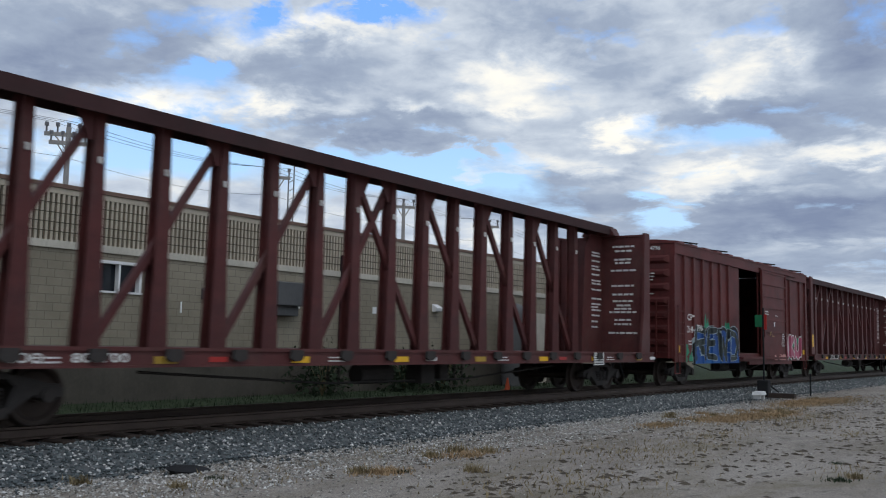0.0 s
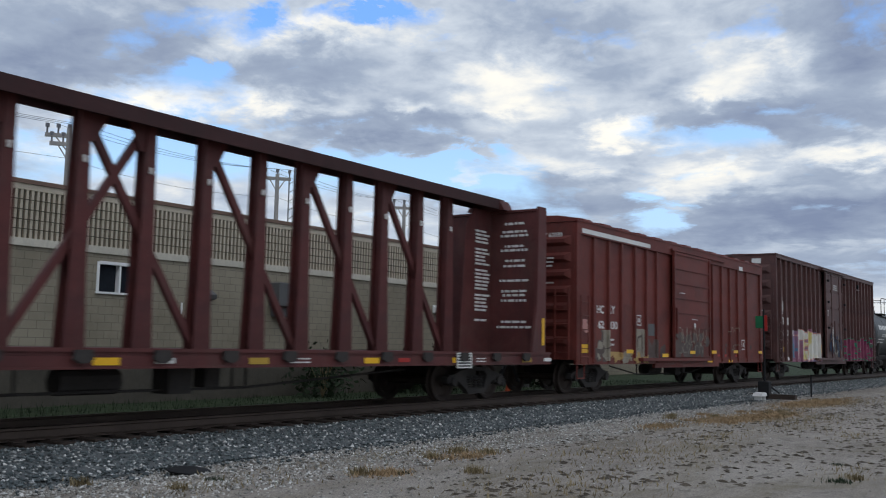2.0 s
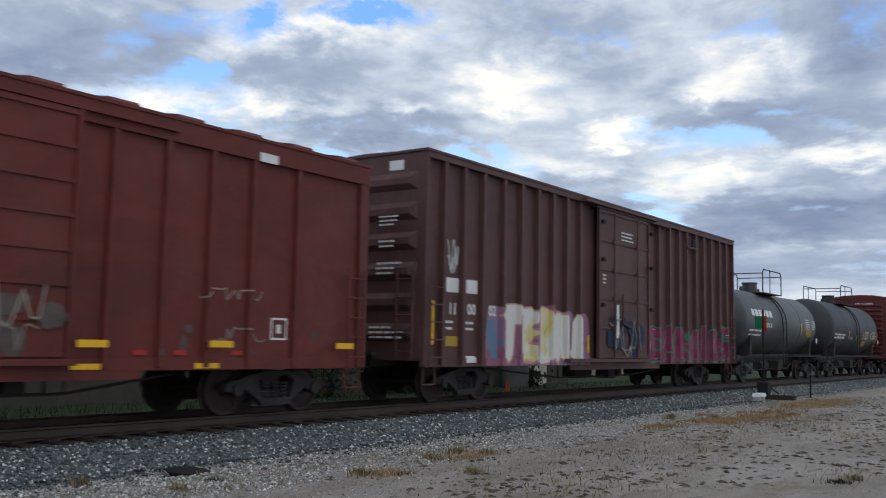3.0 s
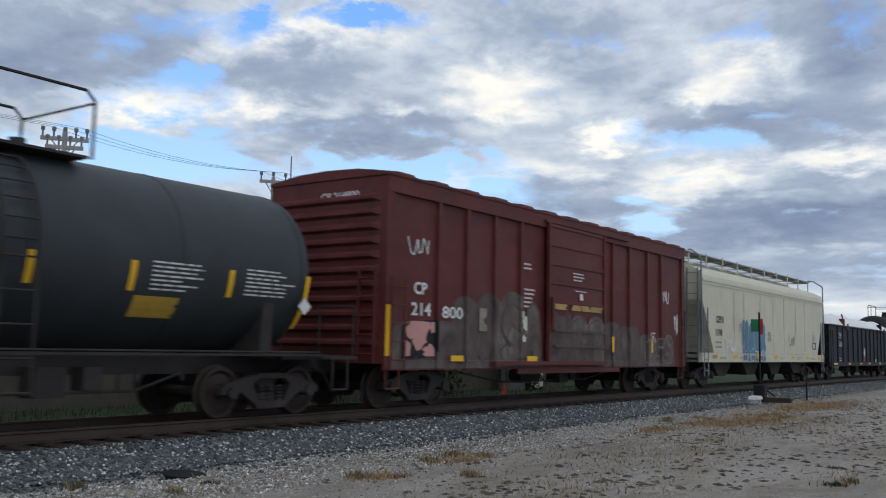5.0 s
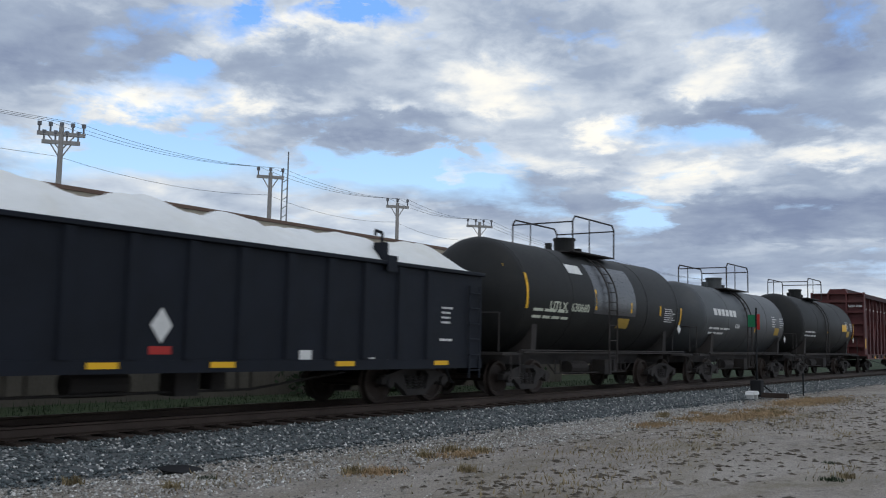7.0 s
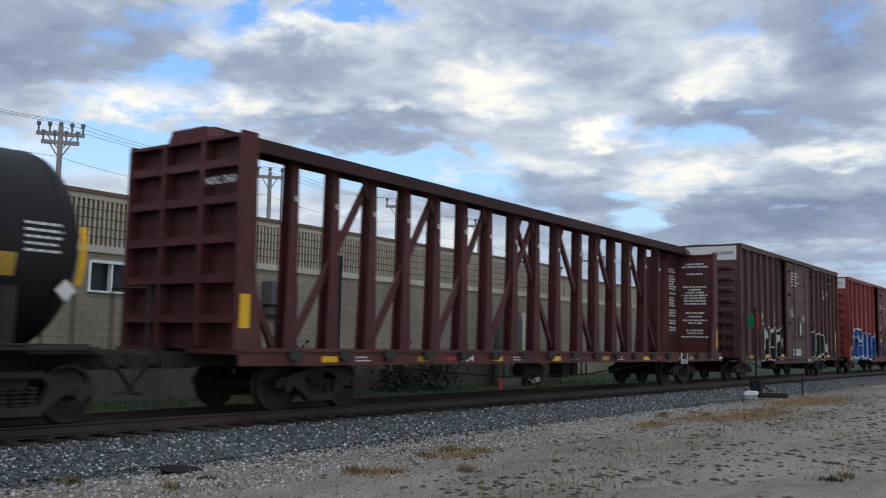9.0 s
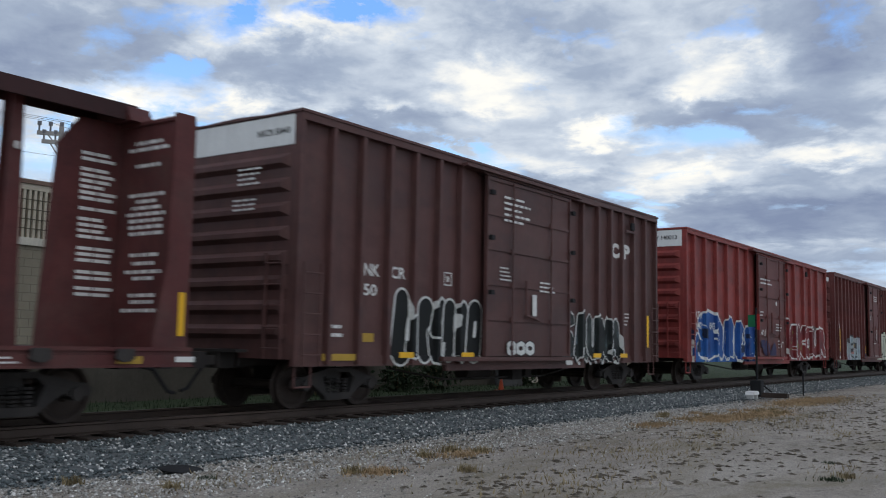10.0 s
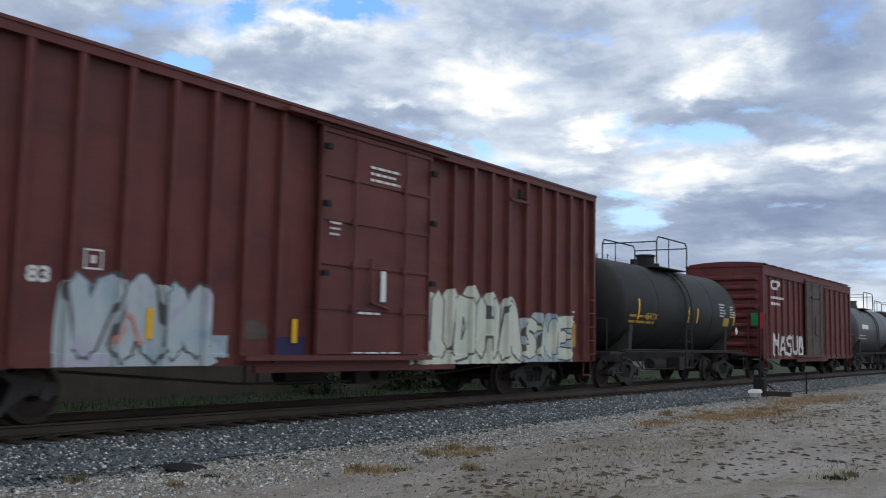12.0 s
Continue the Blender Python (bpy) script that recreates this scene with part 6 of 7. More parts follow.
blotches(D, D_side, 10.6, 14.2, 1.0, 1.6, GREY_SMEAR, 5, 0.12, 56)
tag_line(D, D_side, 11.6, 12.9, 1.85, 2.05, PALE_SMEAR, 14, 0.012, 13)
tag_line(D, D_side, 11.8, 13.0, 1.2, 1.45, DUST_SMEAR, 15, 0.012, 15)
for x in (10.4, 11.1, 12.2):
    patch(D, Side(-1.535), x, x + 0.22, 1.0, 1.07, SWITCH_RED, "marking")
for x, z_ in ((2.75, 1.08), (5.27, 0.98), (7.5, 1.08), (9.44, 1.10), (11.65, 1.12), (14.45, 1.12)):
    patch(D, Side(-1.67), x, x + 0.46, z_, z_ + 0.10, YELLOW)
for x in (9.44, 11.5):
    patch(D, Side(-1.535), x, x + 0.46, 0.80, 0.88, YELLOW)
frame_box(D, D_side, 3.82, 1.88, 0.30)
frame_box(D, D_side, 13.05, 1.25, 0.36)
bars(D, D_side, 2.0, 1.5, 0.35, 0.26, 2, seed=5)
bars(D, D_door, 6.7, 3.0, 0.5, 0.06, 1, seed=5)
bars(D, D_door, 7.7, 2.2, 0.6, 0.05, 1, seed=6)
patch(D, D_door, 7.9, 8.03, 1.92, 2.06, WHITE, "marking")
end_letters(D, "HCRY 62030", -0.30, 4.05, 0.13, 0.85)
place(D, 68.46)

# 5: tall brown boxcar
E_POSTS = (0.68, 1.40, 2.15, 3.0, 3.77, 4.53, 5.26, 5.97, 6.69, 11.78, 12.62, 13.39, 14.05, 14.82, 15.54, 16.26, 17.05, 17.75)
E, E_side = boxcar("tall brown boxcar with close-set side posts and bright sprayed letters", 18.5, 5.12, 5.2, E_POSTS, 0.10, (7.5, 10.75), BROWN, post_d=0.12, belt=False, rib_count=6, roof_ribs=False)
E_door = Side(-1.72)
letters(E, E_side, "11", 1.03, 1.86, 0.24, WHITE, 0.2, 0.03)
letters(E, E_side, "00", 1.67, 1.87, 0.24, WHITE, 0.32, 0.03)
letters(E, E_side, "02", 2.5, 1.88, 0.24, WHITE, 0.3, 0.03)
patch(E, E_side, 0.88, 1.33, 2.32, 2.62, WHITE, "white_plate")
patch(E, E_side, 1.60, 2.04, 2.33, 2.62, WHITE, "white_plate")
patch(E, E_side, 0.36, 0.48, 1.23, 2.12, YELLOW)
patch(E, E_side, 0.86, 1.32, 1.20, 1.41, AMBER, "placard", "worn yellow placard")
patch(E, E_side, 7.25, 7.36, 1.10, 1.55, YELLOW)
bars(E, E_side, 0.86, 1.76, 0.4, 0.26, 2, seed=8)
bars(E, E_side, 1.62, 1.76, 0.36, 0.26, 2, seed=9)
patch(E, E_side, 1.62, 1.98, 0.86, 1.0, WHITE, "marking")
tag_line(E, Side(-1.5), 0.80, 1.32, 2.75, 3.45, WHITE_SPRAY, 17, 0.014, 16)
tag_line(E, Side(-1.505), 0.86, 1.30, 2.7, 3.1, WHITE_SPRAY, 18, 0.012, 12)
part("spray_haze", E_side.lay(humps(2.40, 7.38, 0.80, 2.30, 6, 60), 0.003), ROSE_WASH, E, "rose and lilac overspray")
bubble_letters(E, E_side, 2.95, 6.95, 0.80, 2.18, "TEBRI", WHITE_GOLD, SALMON, 0.15, 0.025, 15, "white and gold sprayed letter forms on rose", 0.006, (1.0, 0.95, 1.0, 0.93, 0.9))
blotches(E, E_side, 2.45, 2.95, 0.95, 1.8, STEEL_BLUE, 7, 0.2, 61, 0.004)
part("spray_haze", E_side.lay(humps(11.1, 17.9, 0.82, 1.85, 8, 64), 0.003), MAGENTA_WASH, E, "dark magenta overspray")
bubble_letters(E, E_side, 11.15, 17.9, 0.82, 2.05, "DARKIES", MAGENTA_WASH, GREEN_SPRAY, 0.12, 0.022, 16, "magenta sprayed letter forms edged green", 0.006, None, None, WHITE_SPRAY)
bars(E, E_door, 8.85, 4.45, 0.95, 0.3, 3, seed=12)
bars(E, E_door, 7.7, 3.2, 0.3, 0.3, 3, seed=13)
patch(E, E_door, 8.55, 8.7, 1.5, 2.4, WHITE, "marking")
blotches(E, E_door, 8.0, 10.4, 1.0, 2.1, NAVY, 14, 0.3, 66)
tag_line(E, E_door, 8.4, 10.1, 1.0, 2.2, PALE_SMEAR, 68, 0.022, 9)
tag_line(E, E_door, 8.2, 10.2, 1.1, 1.9, GREY_END, 67, 0.02, 12)
place(E, 85.53)

# 6 and 7: tank cars
F, F_side = tank_car("faded black tank car with white lettering and railed top platform", 1.36, 0.9, 12.0, 2.36, 12.9, TANK_GREY, words=(("17203", 2.8, 2.18, 0.18, 1.9),), marks=((9.0, 2.0, 2.5), (9.9, 2.0, 2.4)), dome=-0.3, seed=21)
for k in range(6):
    patch(F, F_side, 2.2 + 0.45 * k, 2.55 + 0.45 * k, 2.60, 2.86, WHITE, "marking")
place(F, 104.75)
G, G_side = tank_car("black tank car with white lettering and yellow reflectors", 1.42, 0.75, 12.1, 2.48, 12.9, TANK_DULL, words=(("GATX", 2.23, 1.94, 0.25, 0.87), ("231", 3.28, 1.94, 0.25, 0.58)),
                     marks=((4.65, 1.98, 2.38), (6.43, 1.95, 2.38), (8.0, 1.95, 2.38), (9.83, 1.95, 2.38), (11.55, 1.5, 2.4)), dome=-0.15, seed=22, plate=(8.16, 8.96, 1.58, 1.89), data=((8.38, 2.42, 1.0, 0.46), (10.2, 2.44, 1.1, 0.46), (5.0, 2.06, 0.95, 0.12)))
place(G, 118.05)

# 8: maroon boxcar with a painted-over foot
K, K_side = boxcar("dark maroon boxcar, its lower half covered with grey painted-over spray", 15.25, 4.52, 4.72, (1.75, 2.79, 3.91, 5.04, 9.99, 11.09, 12.37, 13.41), 0.10, (6.15, 9.23), RED_OLD, plug=False, rib_count=11)
K_door = Side(-1.67)
part("paint_smear", K_side.lay(humps(0.25, 6.1, 0.82, 1.85, 5, 71), 0.003), PAINTED_OVER, K, "grey-brown paint rolled over old spray")
part("paint_smear", K_side.lay(humps(2.3, 5.2, 1.2, 2.55, 3, 72), 0.005), PAINTED_OVER, K)
part("paint_smear", K_door.lay(humps(6.2, 9.2, 0.96, 2.22, 3, 73), 0.003), PAINTED_OVER, K)
part("paint_smear", K_side.lay(humps(9.4, 11.9, 0.82, 2.05, 2, 74), 0.003), PAINTED_OVER, K)
part("paint_smear", K_side.lay(humps(11.8, 14.5, 0.82, 1.75, 3, 70), 0.004), PAINTED_OVER, K)
bubble_letters(K, K_side, 2.4, 6.0, 0.84, 2.35, "SASA", PAINTED_OVER, GREY_SMEAR, 0.12, 0.03, 24, "half-hidden grey sprayed letter forms", 0.010)
bubble_letters(K, K_door, 6.3, 9.1, 1.30, 2.18, "KOS", PAINTED_OVER, GREY_SMEAR, 0.12, 0.022, 26, "", 0.006)
bubble_letters(K, K_side, 9.6, 11.5, 0.84, 1.95, "UN", PAINTED_OVER, GREY_SMEAR, 0.13, 0.03, 27, "", 0.008)
bubble_letters(K, K_side, 12.2, 14.3, 0.84, 1.75, "ESS", PAINTED_OVER, DUST_SMEAR, 0.12, 0.018, 28, "", 0.008)
blotches(K, K_side, 0.62, 1.72, 1.0, 1.78, BLACK_SPRAY, 5, 0.42, 79, 0.027)
blotches(K, K_side, 0.70, 1.66, 1.05, 1.74, SALMON, 9, 0.34, 75, 0.032)
blotches(K, K_side, 3.3, 3.6, 1.6, 2.1, PALE_SMEAR, 3, 0.26, 69, 0.034)
blotches(K, K_side, 4.95, 5.35, 1.4, 2.1, CREAM_SPRAY, 4, 0.24, 76, 0.034)
each("door_bar", [(6.25, 9.15, -1.80, -1.765, z_, z_ + 0.05) for z_ in (1.30, 1.68)], GREY_SMEAR, K)
letters(K, K_side, "CP", 0.93, 2.27, 0.25, WHITE, 0.42, 0.03, lift=0.04)
letters(K, K_side, "214", 0.85, 1.85, 0.26, WHITE, 0.65, lift=0.04)
letters(K, K_side, "800", 1.90, 1.83, 0.25, WHITE, 0.75, lift=0.04)
tag_line(K, K_side, 0.7, 1.47, 3.05, 3.4, WHITE_SPRAY, 23, 0.018, 13)
blotches(K, K_door, 6.3, 9.1, 2.22, 2.36, TAN_SMEAR, 9, 0.3, 77)
patch(K, Side(-1.58), 0.0, 0.14, 1.05, 2.02, YELLOW)
for x in (2.17, 5.27):
    patch(K, Side(-1.58), x, x + 0.47, 0.95, 1.07, YELLOW)
patch(K, Side(-1.72), 9.55, 9.68, 1.2, 1.62, YELLOW)
patch(K, Side(-1.60), 12.48, 12.6, 1.2, 1.6, YELLOW)
bars(K, K_side, 5.22, 3.28, 0.5, 0.2, 2, seed=14)
bars(K, K_side, 5.25, 2.68, 0.5, 0.5, 5, seed=15)
bars(K, K_door, 7.4, 3.2, 0.7, 0.25, 3, seed=16)
bars(K, K_door, 7.5, 2.75, 0.8, 0.06, 1, seed=17)
patch(K, K_door, 7.75, 7.92, 2.5, 2.66, WHITE, "marking")
frame_box(K, K_side, 12.7, 1.5, 0.30)
tag_line(K, K_side, 13.6, 14.1, 2.7, 3.1, WHITE_SPRAY, 29, 0.02, 9)
tag_line(K, K_side, 14.5, 14.8, 1.8, 2.4, WHITE_SPRAY, 30, 0.03, 7)
end_letters(K, "CP 214800", 0.15, 4.12, 0.14, 1.0)
place(K, 131.6)


# 9: covered hopper
def covered_hopper():
    car = thing("covered_hopper", "cream covered hopper car with roof walkway and blue sprayed letters", "hopper car", "freight train cars")
    L_, half = 16.15, 1.58
    arc = [(half, 1.245), (half, 3.72), (half - 0.02, 3.86), (half - 0.12, 4.02), (half - 0.40, 4.18), (0.7, 4.32), (0.0, 4.36)]
    ring = [(-y, z) for y, z in arc] + [(y, z) for y, z in arc[-2::-1]]
    # the shell slopes in under both ends
    bm = bmesh.new()
    stations = ((0.05, 3.02), (1.15, 1.245), (L_ - 1.15, 1.245), (L_ - 0.05, 3.02))
    rows = []
    for x, low in stations:
        rows.append([bm.verts.new((x, y, max(z, low))) for y, z in ring])
    for u, v in zip(rows, rows[1:]):
        for k in range(len(ring) - 1):
            bm.faces.new((u[k], u[k + 1], v[k + 1], v[k]))
        bm.faces.new((u[-1], u[0], v[0], v[-1]))
    bm.faces.new(rows[0])
    bm.faces.new(rows[-1])
    bmesh.ops.recalc_face_normals(bm, faces=bm.faces[:])
    part("shell", bm, CREAM, car)
    side = Side(-half)
    each("eave_bead", ((0.06, L_ - 0.06, -half - 0.03, -half - 0.001, 3.66, 3.74), (0.06, L_ - 0.06, -half - 0.022, -half - 0.001, 3.56, 3.60)), CREAM, car)
    each("side_sill", ((0.0, L_, -half - 0.02, -half + 0.12, 0.92, 1.24), (0.0, L_, half - 0.12, half + 0.02, 0.92, 1.24)), CREAM, car)
    for x in (3.3, 6.4, 9.6, 12.8):
        part("panel_seam", boxes((x, x + 0.035, -half - 0.012, -half - 0.001, 1.34, 3.55)), CREAM, car)
    for x in (3.2, 6.5, 9.7, 12.95):
        bm = bmesh.new()
        prism(bm, [(x - 1.45, 1.25), (x + 1.45, 1.25), (x + 0.42, 0.42), (x - 0.42, 0.42)], "y", -1.15, 1.15)
        part("hopper_chute", bm, UNDER, car)
    each("end_frame", ((0.02, 0.12, -half, half, 0.92, 1.2), (L_ - 0.12, L_ - 0.02, -half, half, 0.92, 1.2), (0.02, 1.2, -half + 0.13, half - 0.13, 1.0, 1.06), (L_ - 1.2, L_ - 0.02, -half + 0.13, half - 0.13, 1.0, 1.06)), GREY_END, car)
    for x in (0.07, L_ - 0.13):
        for y in (-half + 0.03, half - 0.09):
            part("corner_stanchion", boxes((x, x + 0.06, y, y + 0.06, 1.24, 4.0)), CREAM if x > 1 else GREY_END, car)
        for y in (-0.6, 0.6):
            bm = bmesh.new()
            g = 1 if x < 1 else -1
            rod(bm, (x, y, 1.05), (x + g * 0.9, y, 2.0), 0.05, 6)
            part("end_strut", bm, UNDER, car)
    for x0, x1 in ((0.14, 0.52), (L_ - 0.52, L_ - 0.14)):
        ladder(car, x0, x1, -half + 0.03, 0.45, 2.75, 6, GALV)
    end_ladder(car, 0.0, -1, -half + 0.12, -half + 0.5, 0.9, 4.1, 9, GALV)
    # roof walk
    each("roof_walk", ((0.0, L_, -1.02, -0.34, 4.66, 4.70), (0.0, L_, 0.34, 1.02, 4.66, 4.70)), GALV, car, "galvanised grating walkway")
    for k in range(10):
        x = 0.35 + (L_ - 0.7) * k / 9
        each("walk_post", ((x - 0.025, x + 0.025, -1.03, -0.99, 4.14, 4.76), (x - 0.025, x + 0.025, 0.99, 1.03, 4.14, 4.76), (x - 0.02, x + 0.02, -0.985, 0.985, 4.60, 4.655)), CREAM, car)
    for x, g in ((0.0, 1), (L_, -1)):
        bm = bmesh.new()
        pipe(bm, [(x + g * 0.3, -1.02, 4.74), (x + g * 0.05, -1.2, 4.72), (x - g * 0.02, -half, 4.45), (x - g * 0.02, -half - 0.02, 1.3)], 0.03)
        part("grab_rail", bm, GALV, car)
    part("hatch_cover", boxes((0.9, L_ - 0.9, -0.32, 0.32, 4.34, 4.48), bevel=0.02), CREAM, car)
    letters(car, side, "CEFX", 1.38, 2.28, 0.24, BLACK_SPRAY, 0.81, 0.03)
    letters(car, side, "11748", 1.33, 1.82, 0.24, BLACK_SPRAY, 0.68, 0.03)
    bars(car, side, 1.3, 1.68, 1.0, 0.32, 2, GREY_END, seed=31)
    bars(car, side, 14.1, 2.15, 0.7, 0.28, 3, GREY_END, seed=32)
    patch(car, side, 14.12, 14.7, 1.48, 1.80, BLACK_SPRAY, "placard_frame")
    each("placard", ((14.17, 14.32, -half - 0.014, -half - 0.010, 1.53, 1.75), (14.36, 14.52, -half - 0.014, -half - 0.010, 1.53, 1.75)), WHITE, car)
    frame_box(car, side, 3.86, 2.04, 0.27, GREY_END)
    rnd = random.Random(44)
    for x in (1.9, 3.28, 4.4, 6.42, 8.1, 9.63, 11.4, 12.83, 14.3):
        bm = bmesh.new()
        xx, w_ = x, 0.02
        rows_ = []
        for k in range(9):
            rows_.append([bm.verts.new((xx + s * w_, 0, 3.5 - (0.7 + 0.15 * (int(x) % 3)) * k * 0.32)) for s in (-1, 1)])
            xx += rnd.uniform(-0.012, 0.012)
            w_ = rnd.uniform(0.012, 0.04) * (1 - k / 11)
        for u, v in zip(rows_, rows_[1:]):
            bm.faces.new((u[0], u[1], v[1], v[0]))
        part("grime_streak", side.lay(bm, 0.014), STREAK, car)
    part("spray_body", side.lay(humps(4.2, 6.9, 1.26, 2.35, 4, 37), 0.004), STEEL_BLUE, car)
    bubble_letters(car, side, 4.15, 6.95, 1.27, 2.48, "USER", STEEL_BLUE, WHITE_SPRAY, 0.17, 0.03, 35, "steel blue sprayed letter forms", 0.006, (1.0, 0.97, 0.95, 1.0), None, None, 6)
    bubble_letters(car, Side(-half - 0.022), 4.2, 6.95, 0.93, 1.235, "HIHIHI", STEEL_BLUE, WHITE_SPRAY, 0.26, 0.018, 36, "", 0.003, (1.0,) * 6)
    tag_line(car, side, 7.25, 7.75, 1.65, 2.1, GREY_SMEAR, 33, 0.012, 10)
    tag_line(car, side, 10.1, 11.3, 1.55, 2.05, GREY_SMEAR, 34, 0.014, 14)
    tag_line(car, side, 2.3, 3.5, 1.32, 1.75, WHITE_SPRAY, 38, 0.05, 12)
    for x in (0.93, 3.1, 5.7, 8.14, 10.6, 12.9):
        patch(car, Side(-half - 0.060 if x == 5.7 else -half - 0.024), x, x + 0.46, 1.05, 1.18, AMBER if x < 1 else YELLOW)
        bars(car, Side(-half - 0.024), x + 0.75, 1.12, 0.9, 0.1, 2, GREY_END, seed=int(x * 10))
    patch(car, Side(-half - 0.024), L_ - 1.2, L_ - 0.75, 1.0, 1.2, YELLOW)
    running_gear(car, L_, 1.37, 0.78)
    return car


place(covered_hopper(), 148.36)


# 10: gondola with a white covered load
def gondola():
    car = thing("gondola", "black gondola car heaped with white covered load", "gondola", "freight train cars")
    L_, half, top, sill = 16.4, 1.52, 2.77, 0.74
    posts = [1.73, 2.85, 4.0, 5.2, 6.32, 7.34, 8.40, 9.42, 10.48, 11.47, 12.46, 13.49, 14.43]
    each("side_wall", ((0, L_, -half, -half + 0.04, sill, top - 0.08), (0, L_, half - 0.04, half, sill, top - 0.08)), GOND, car)
    each("end_wall", ((0, 0.05, -half + 0.041, half - 0.041, sill + 0.1, top - 0.08), (L_ - 0.05, L_, -half + 0.041, half - 0.041, sill + 0.1, top - 0.08)), GOND, car)
    part("floor", boxes((0.06, L_ - 0.06, -half + 0.05, half - 0.05, sill + 0.15, sill + 0.25)), UNDER, car)
    part("top_chord", boxes((-0.02, L_ + 0.02, -half - 0.09, -half + 0.05, top - 0.079, top), (-0.02, L_ + 0.02, half - 0.05, half + 0.09, top - 0.079, top), (-0.04, 0.1, -half + 0.051, half - 0.051, top - 0.079, top), (L_ - 0.1, L_ + 0.04, -half + 0.051, half - 0.051, top - 0.079, top), bevel=0.012), GOND, car)
    part("side_sill", boxes((0, L_, -half - 0.03, -half - 0.001, sill - 0.03, sill + 0.16)), GOND, car)
    me = shared("gond_post", GOND, lambda: prism(bmesh.new(), [(-0.11, 0.0), (-0.08, -0.055), (0.08, -0.055), (0.11, 0.0)], "z", sill + 0.165, top - 0.085))
    for x in posts:
        p = part("side_post", me, None, car)
        p.location = (x, -half, 0)
        p = part("side_post", me, None, car)
        p.location, p.rotation_euler = (x, half, 0), (0, 0, math.pi)
    for x, g in ((0, -1), (L_, 1)):
        for z in (1.2, 1.75, 2.3):
            part("end_rib", boxes((min(x, x + g * 0.09), max(x, x + g * 0.09), -half + 0.1, half - 0.1, z - 0.07, z + 0.07)), GOND, car)
    side = Side(-half)
    ladder(car, 0.15, 0.55, -half, 0.5, top - 0.3, 6, GOND)
    ladder(car, L_ - 0.55, L_ - 0.15, -half, 0.5, top - 0.3, 6, GOND)
    letters(car, side, "CBFX", 1.97, 2.13, 0.25, WHITE, 0.66, 0.0)
    letters(car, side, "106384", 1.93, 1.69, 0.25, WHITE, 0.74, 0.0)
    bars(car, side, 1.95, 1.15, 0.75, 0.22, 2, seed=51)
    for x in (0.68, 3.91, 6.67, 8.80, 11.66, 14.62):
        patch(car, Side(-half - 0.03), x, x + (0.9 if x < 1 else 0.5), sill + 0.04, sill + 0.13, YELLOW)
    bm = bmesh.new()
    prism(bm, [(7.69, 1.40), (7.88, 1.14), (8.07, 1.40), (7.88, 1.66)], "y", -half - 0.018, -half - 0.008)
    part("placard", bm, WHITE, car)
    bars(car, side, 14.9, 2.0, 0.4, 0.4, 4, seed=52)
    patch(car, side, 10.75, 11.05, 0.88, 1.06, WHITE, "placard")
    bars(car, side, 12.45, 0.95, 0.4, 0.06, 1, seed=53)
    bars(car, side, 14.85, 1.35, 0.45, 0.12, 1, seed=54)
    patch(car, side, 7.68, 8.08, 0.98, 1.10, SWITCH_RED, "marking")
    # heaped cover
    nx, ny = 150, 24
    verts, faces = [], []
    for j in range(ny + 1):
        for i in range(nx + 1):
            x, v = 0.12 + (L_ - 0.24) * i / nx, 2 * j / ny - 1
            hump = (1 - abs(v) ** 3.5) * (0.44 + 0.17 * abs(math.sin(x * 1.35 + 0.5 * math.sin(x * 0.7))) ** 0.7 + 0.05 * math.sin(x * 0.8 + 1) + 0.16 * noise.noise(Vector((x * 1.1, v * 2, 4))))
            fold = 0.16 * abs(noise.noise(Vector((x * 2.6, v * 1.6, 9))))
            ends = (min(1.0, i / 1.5, (nx - i) / 6) * 0.8 + 0.2) * (1.12 - 0.20 * min(1.0, x / 9))
            verts.append((x, v * (half - 0.06), top - 0.02 + hump * ends + fold * (1 - abs(v))))
    faces = [(j * (nx + 1) + i, j * (nx + 1) + i + 1, (j + 1) * (nx + 1) + i + 1, (j + 1) * (nx + 1) + i) for j in range(ny) for i in range(nx)]
    me = bpy.data.meshes.new("cover")
    me.from_pydata(verts, [], faces)
    me.materials.append(TARP)
    me.polygons.foreach_set("use_smooth", [True] * len(me.polygons))
    part("load_cover", me, None, car, "white plastic cover over the heaped load")
    for k, (x, m_) in enumerate(((3.5, RED_HCRY), (13.0, GOND))):
        bm = bmesh.new()
        box(bm, x, x + 0.16, -half + 0.05, -half + 0.3, top - 0.05, top + 0.36)
        pipe(bm, [(x + 0.08, -half + 0.15, top + 0.36), (x + 0.08, -half + 0.15, top + 0.55), (x - 0.12, -half + 0.15, top + 0.58), (x - 0.12, -half + 0.15, top + 0.48)], 0.03)
        box(bm, x - 0.04, x + 0.26, -half - 0.11, -half - 0.091, top - 0.2, top + 0.1)
        part("tie_down_hook", bm, m_, car)
    running_gear(car, L_, 1.75, 0.72)
    brake_gear(car, 3.6, L_ - 3.6, 0.74)
    return car


place(gondola(), 165.84)

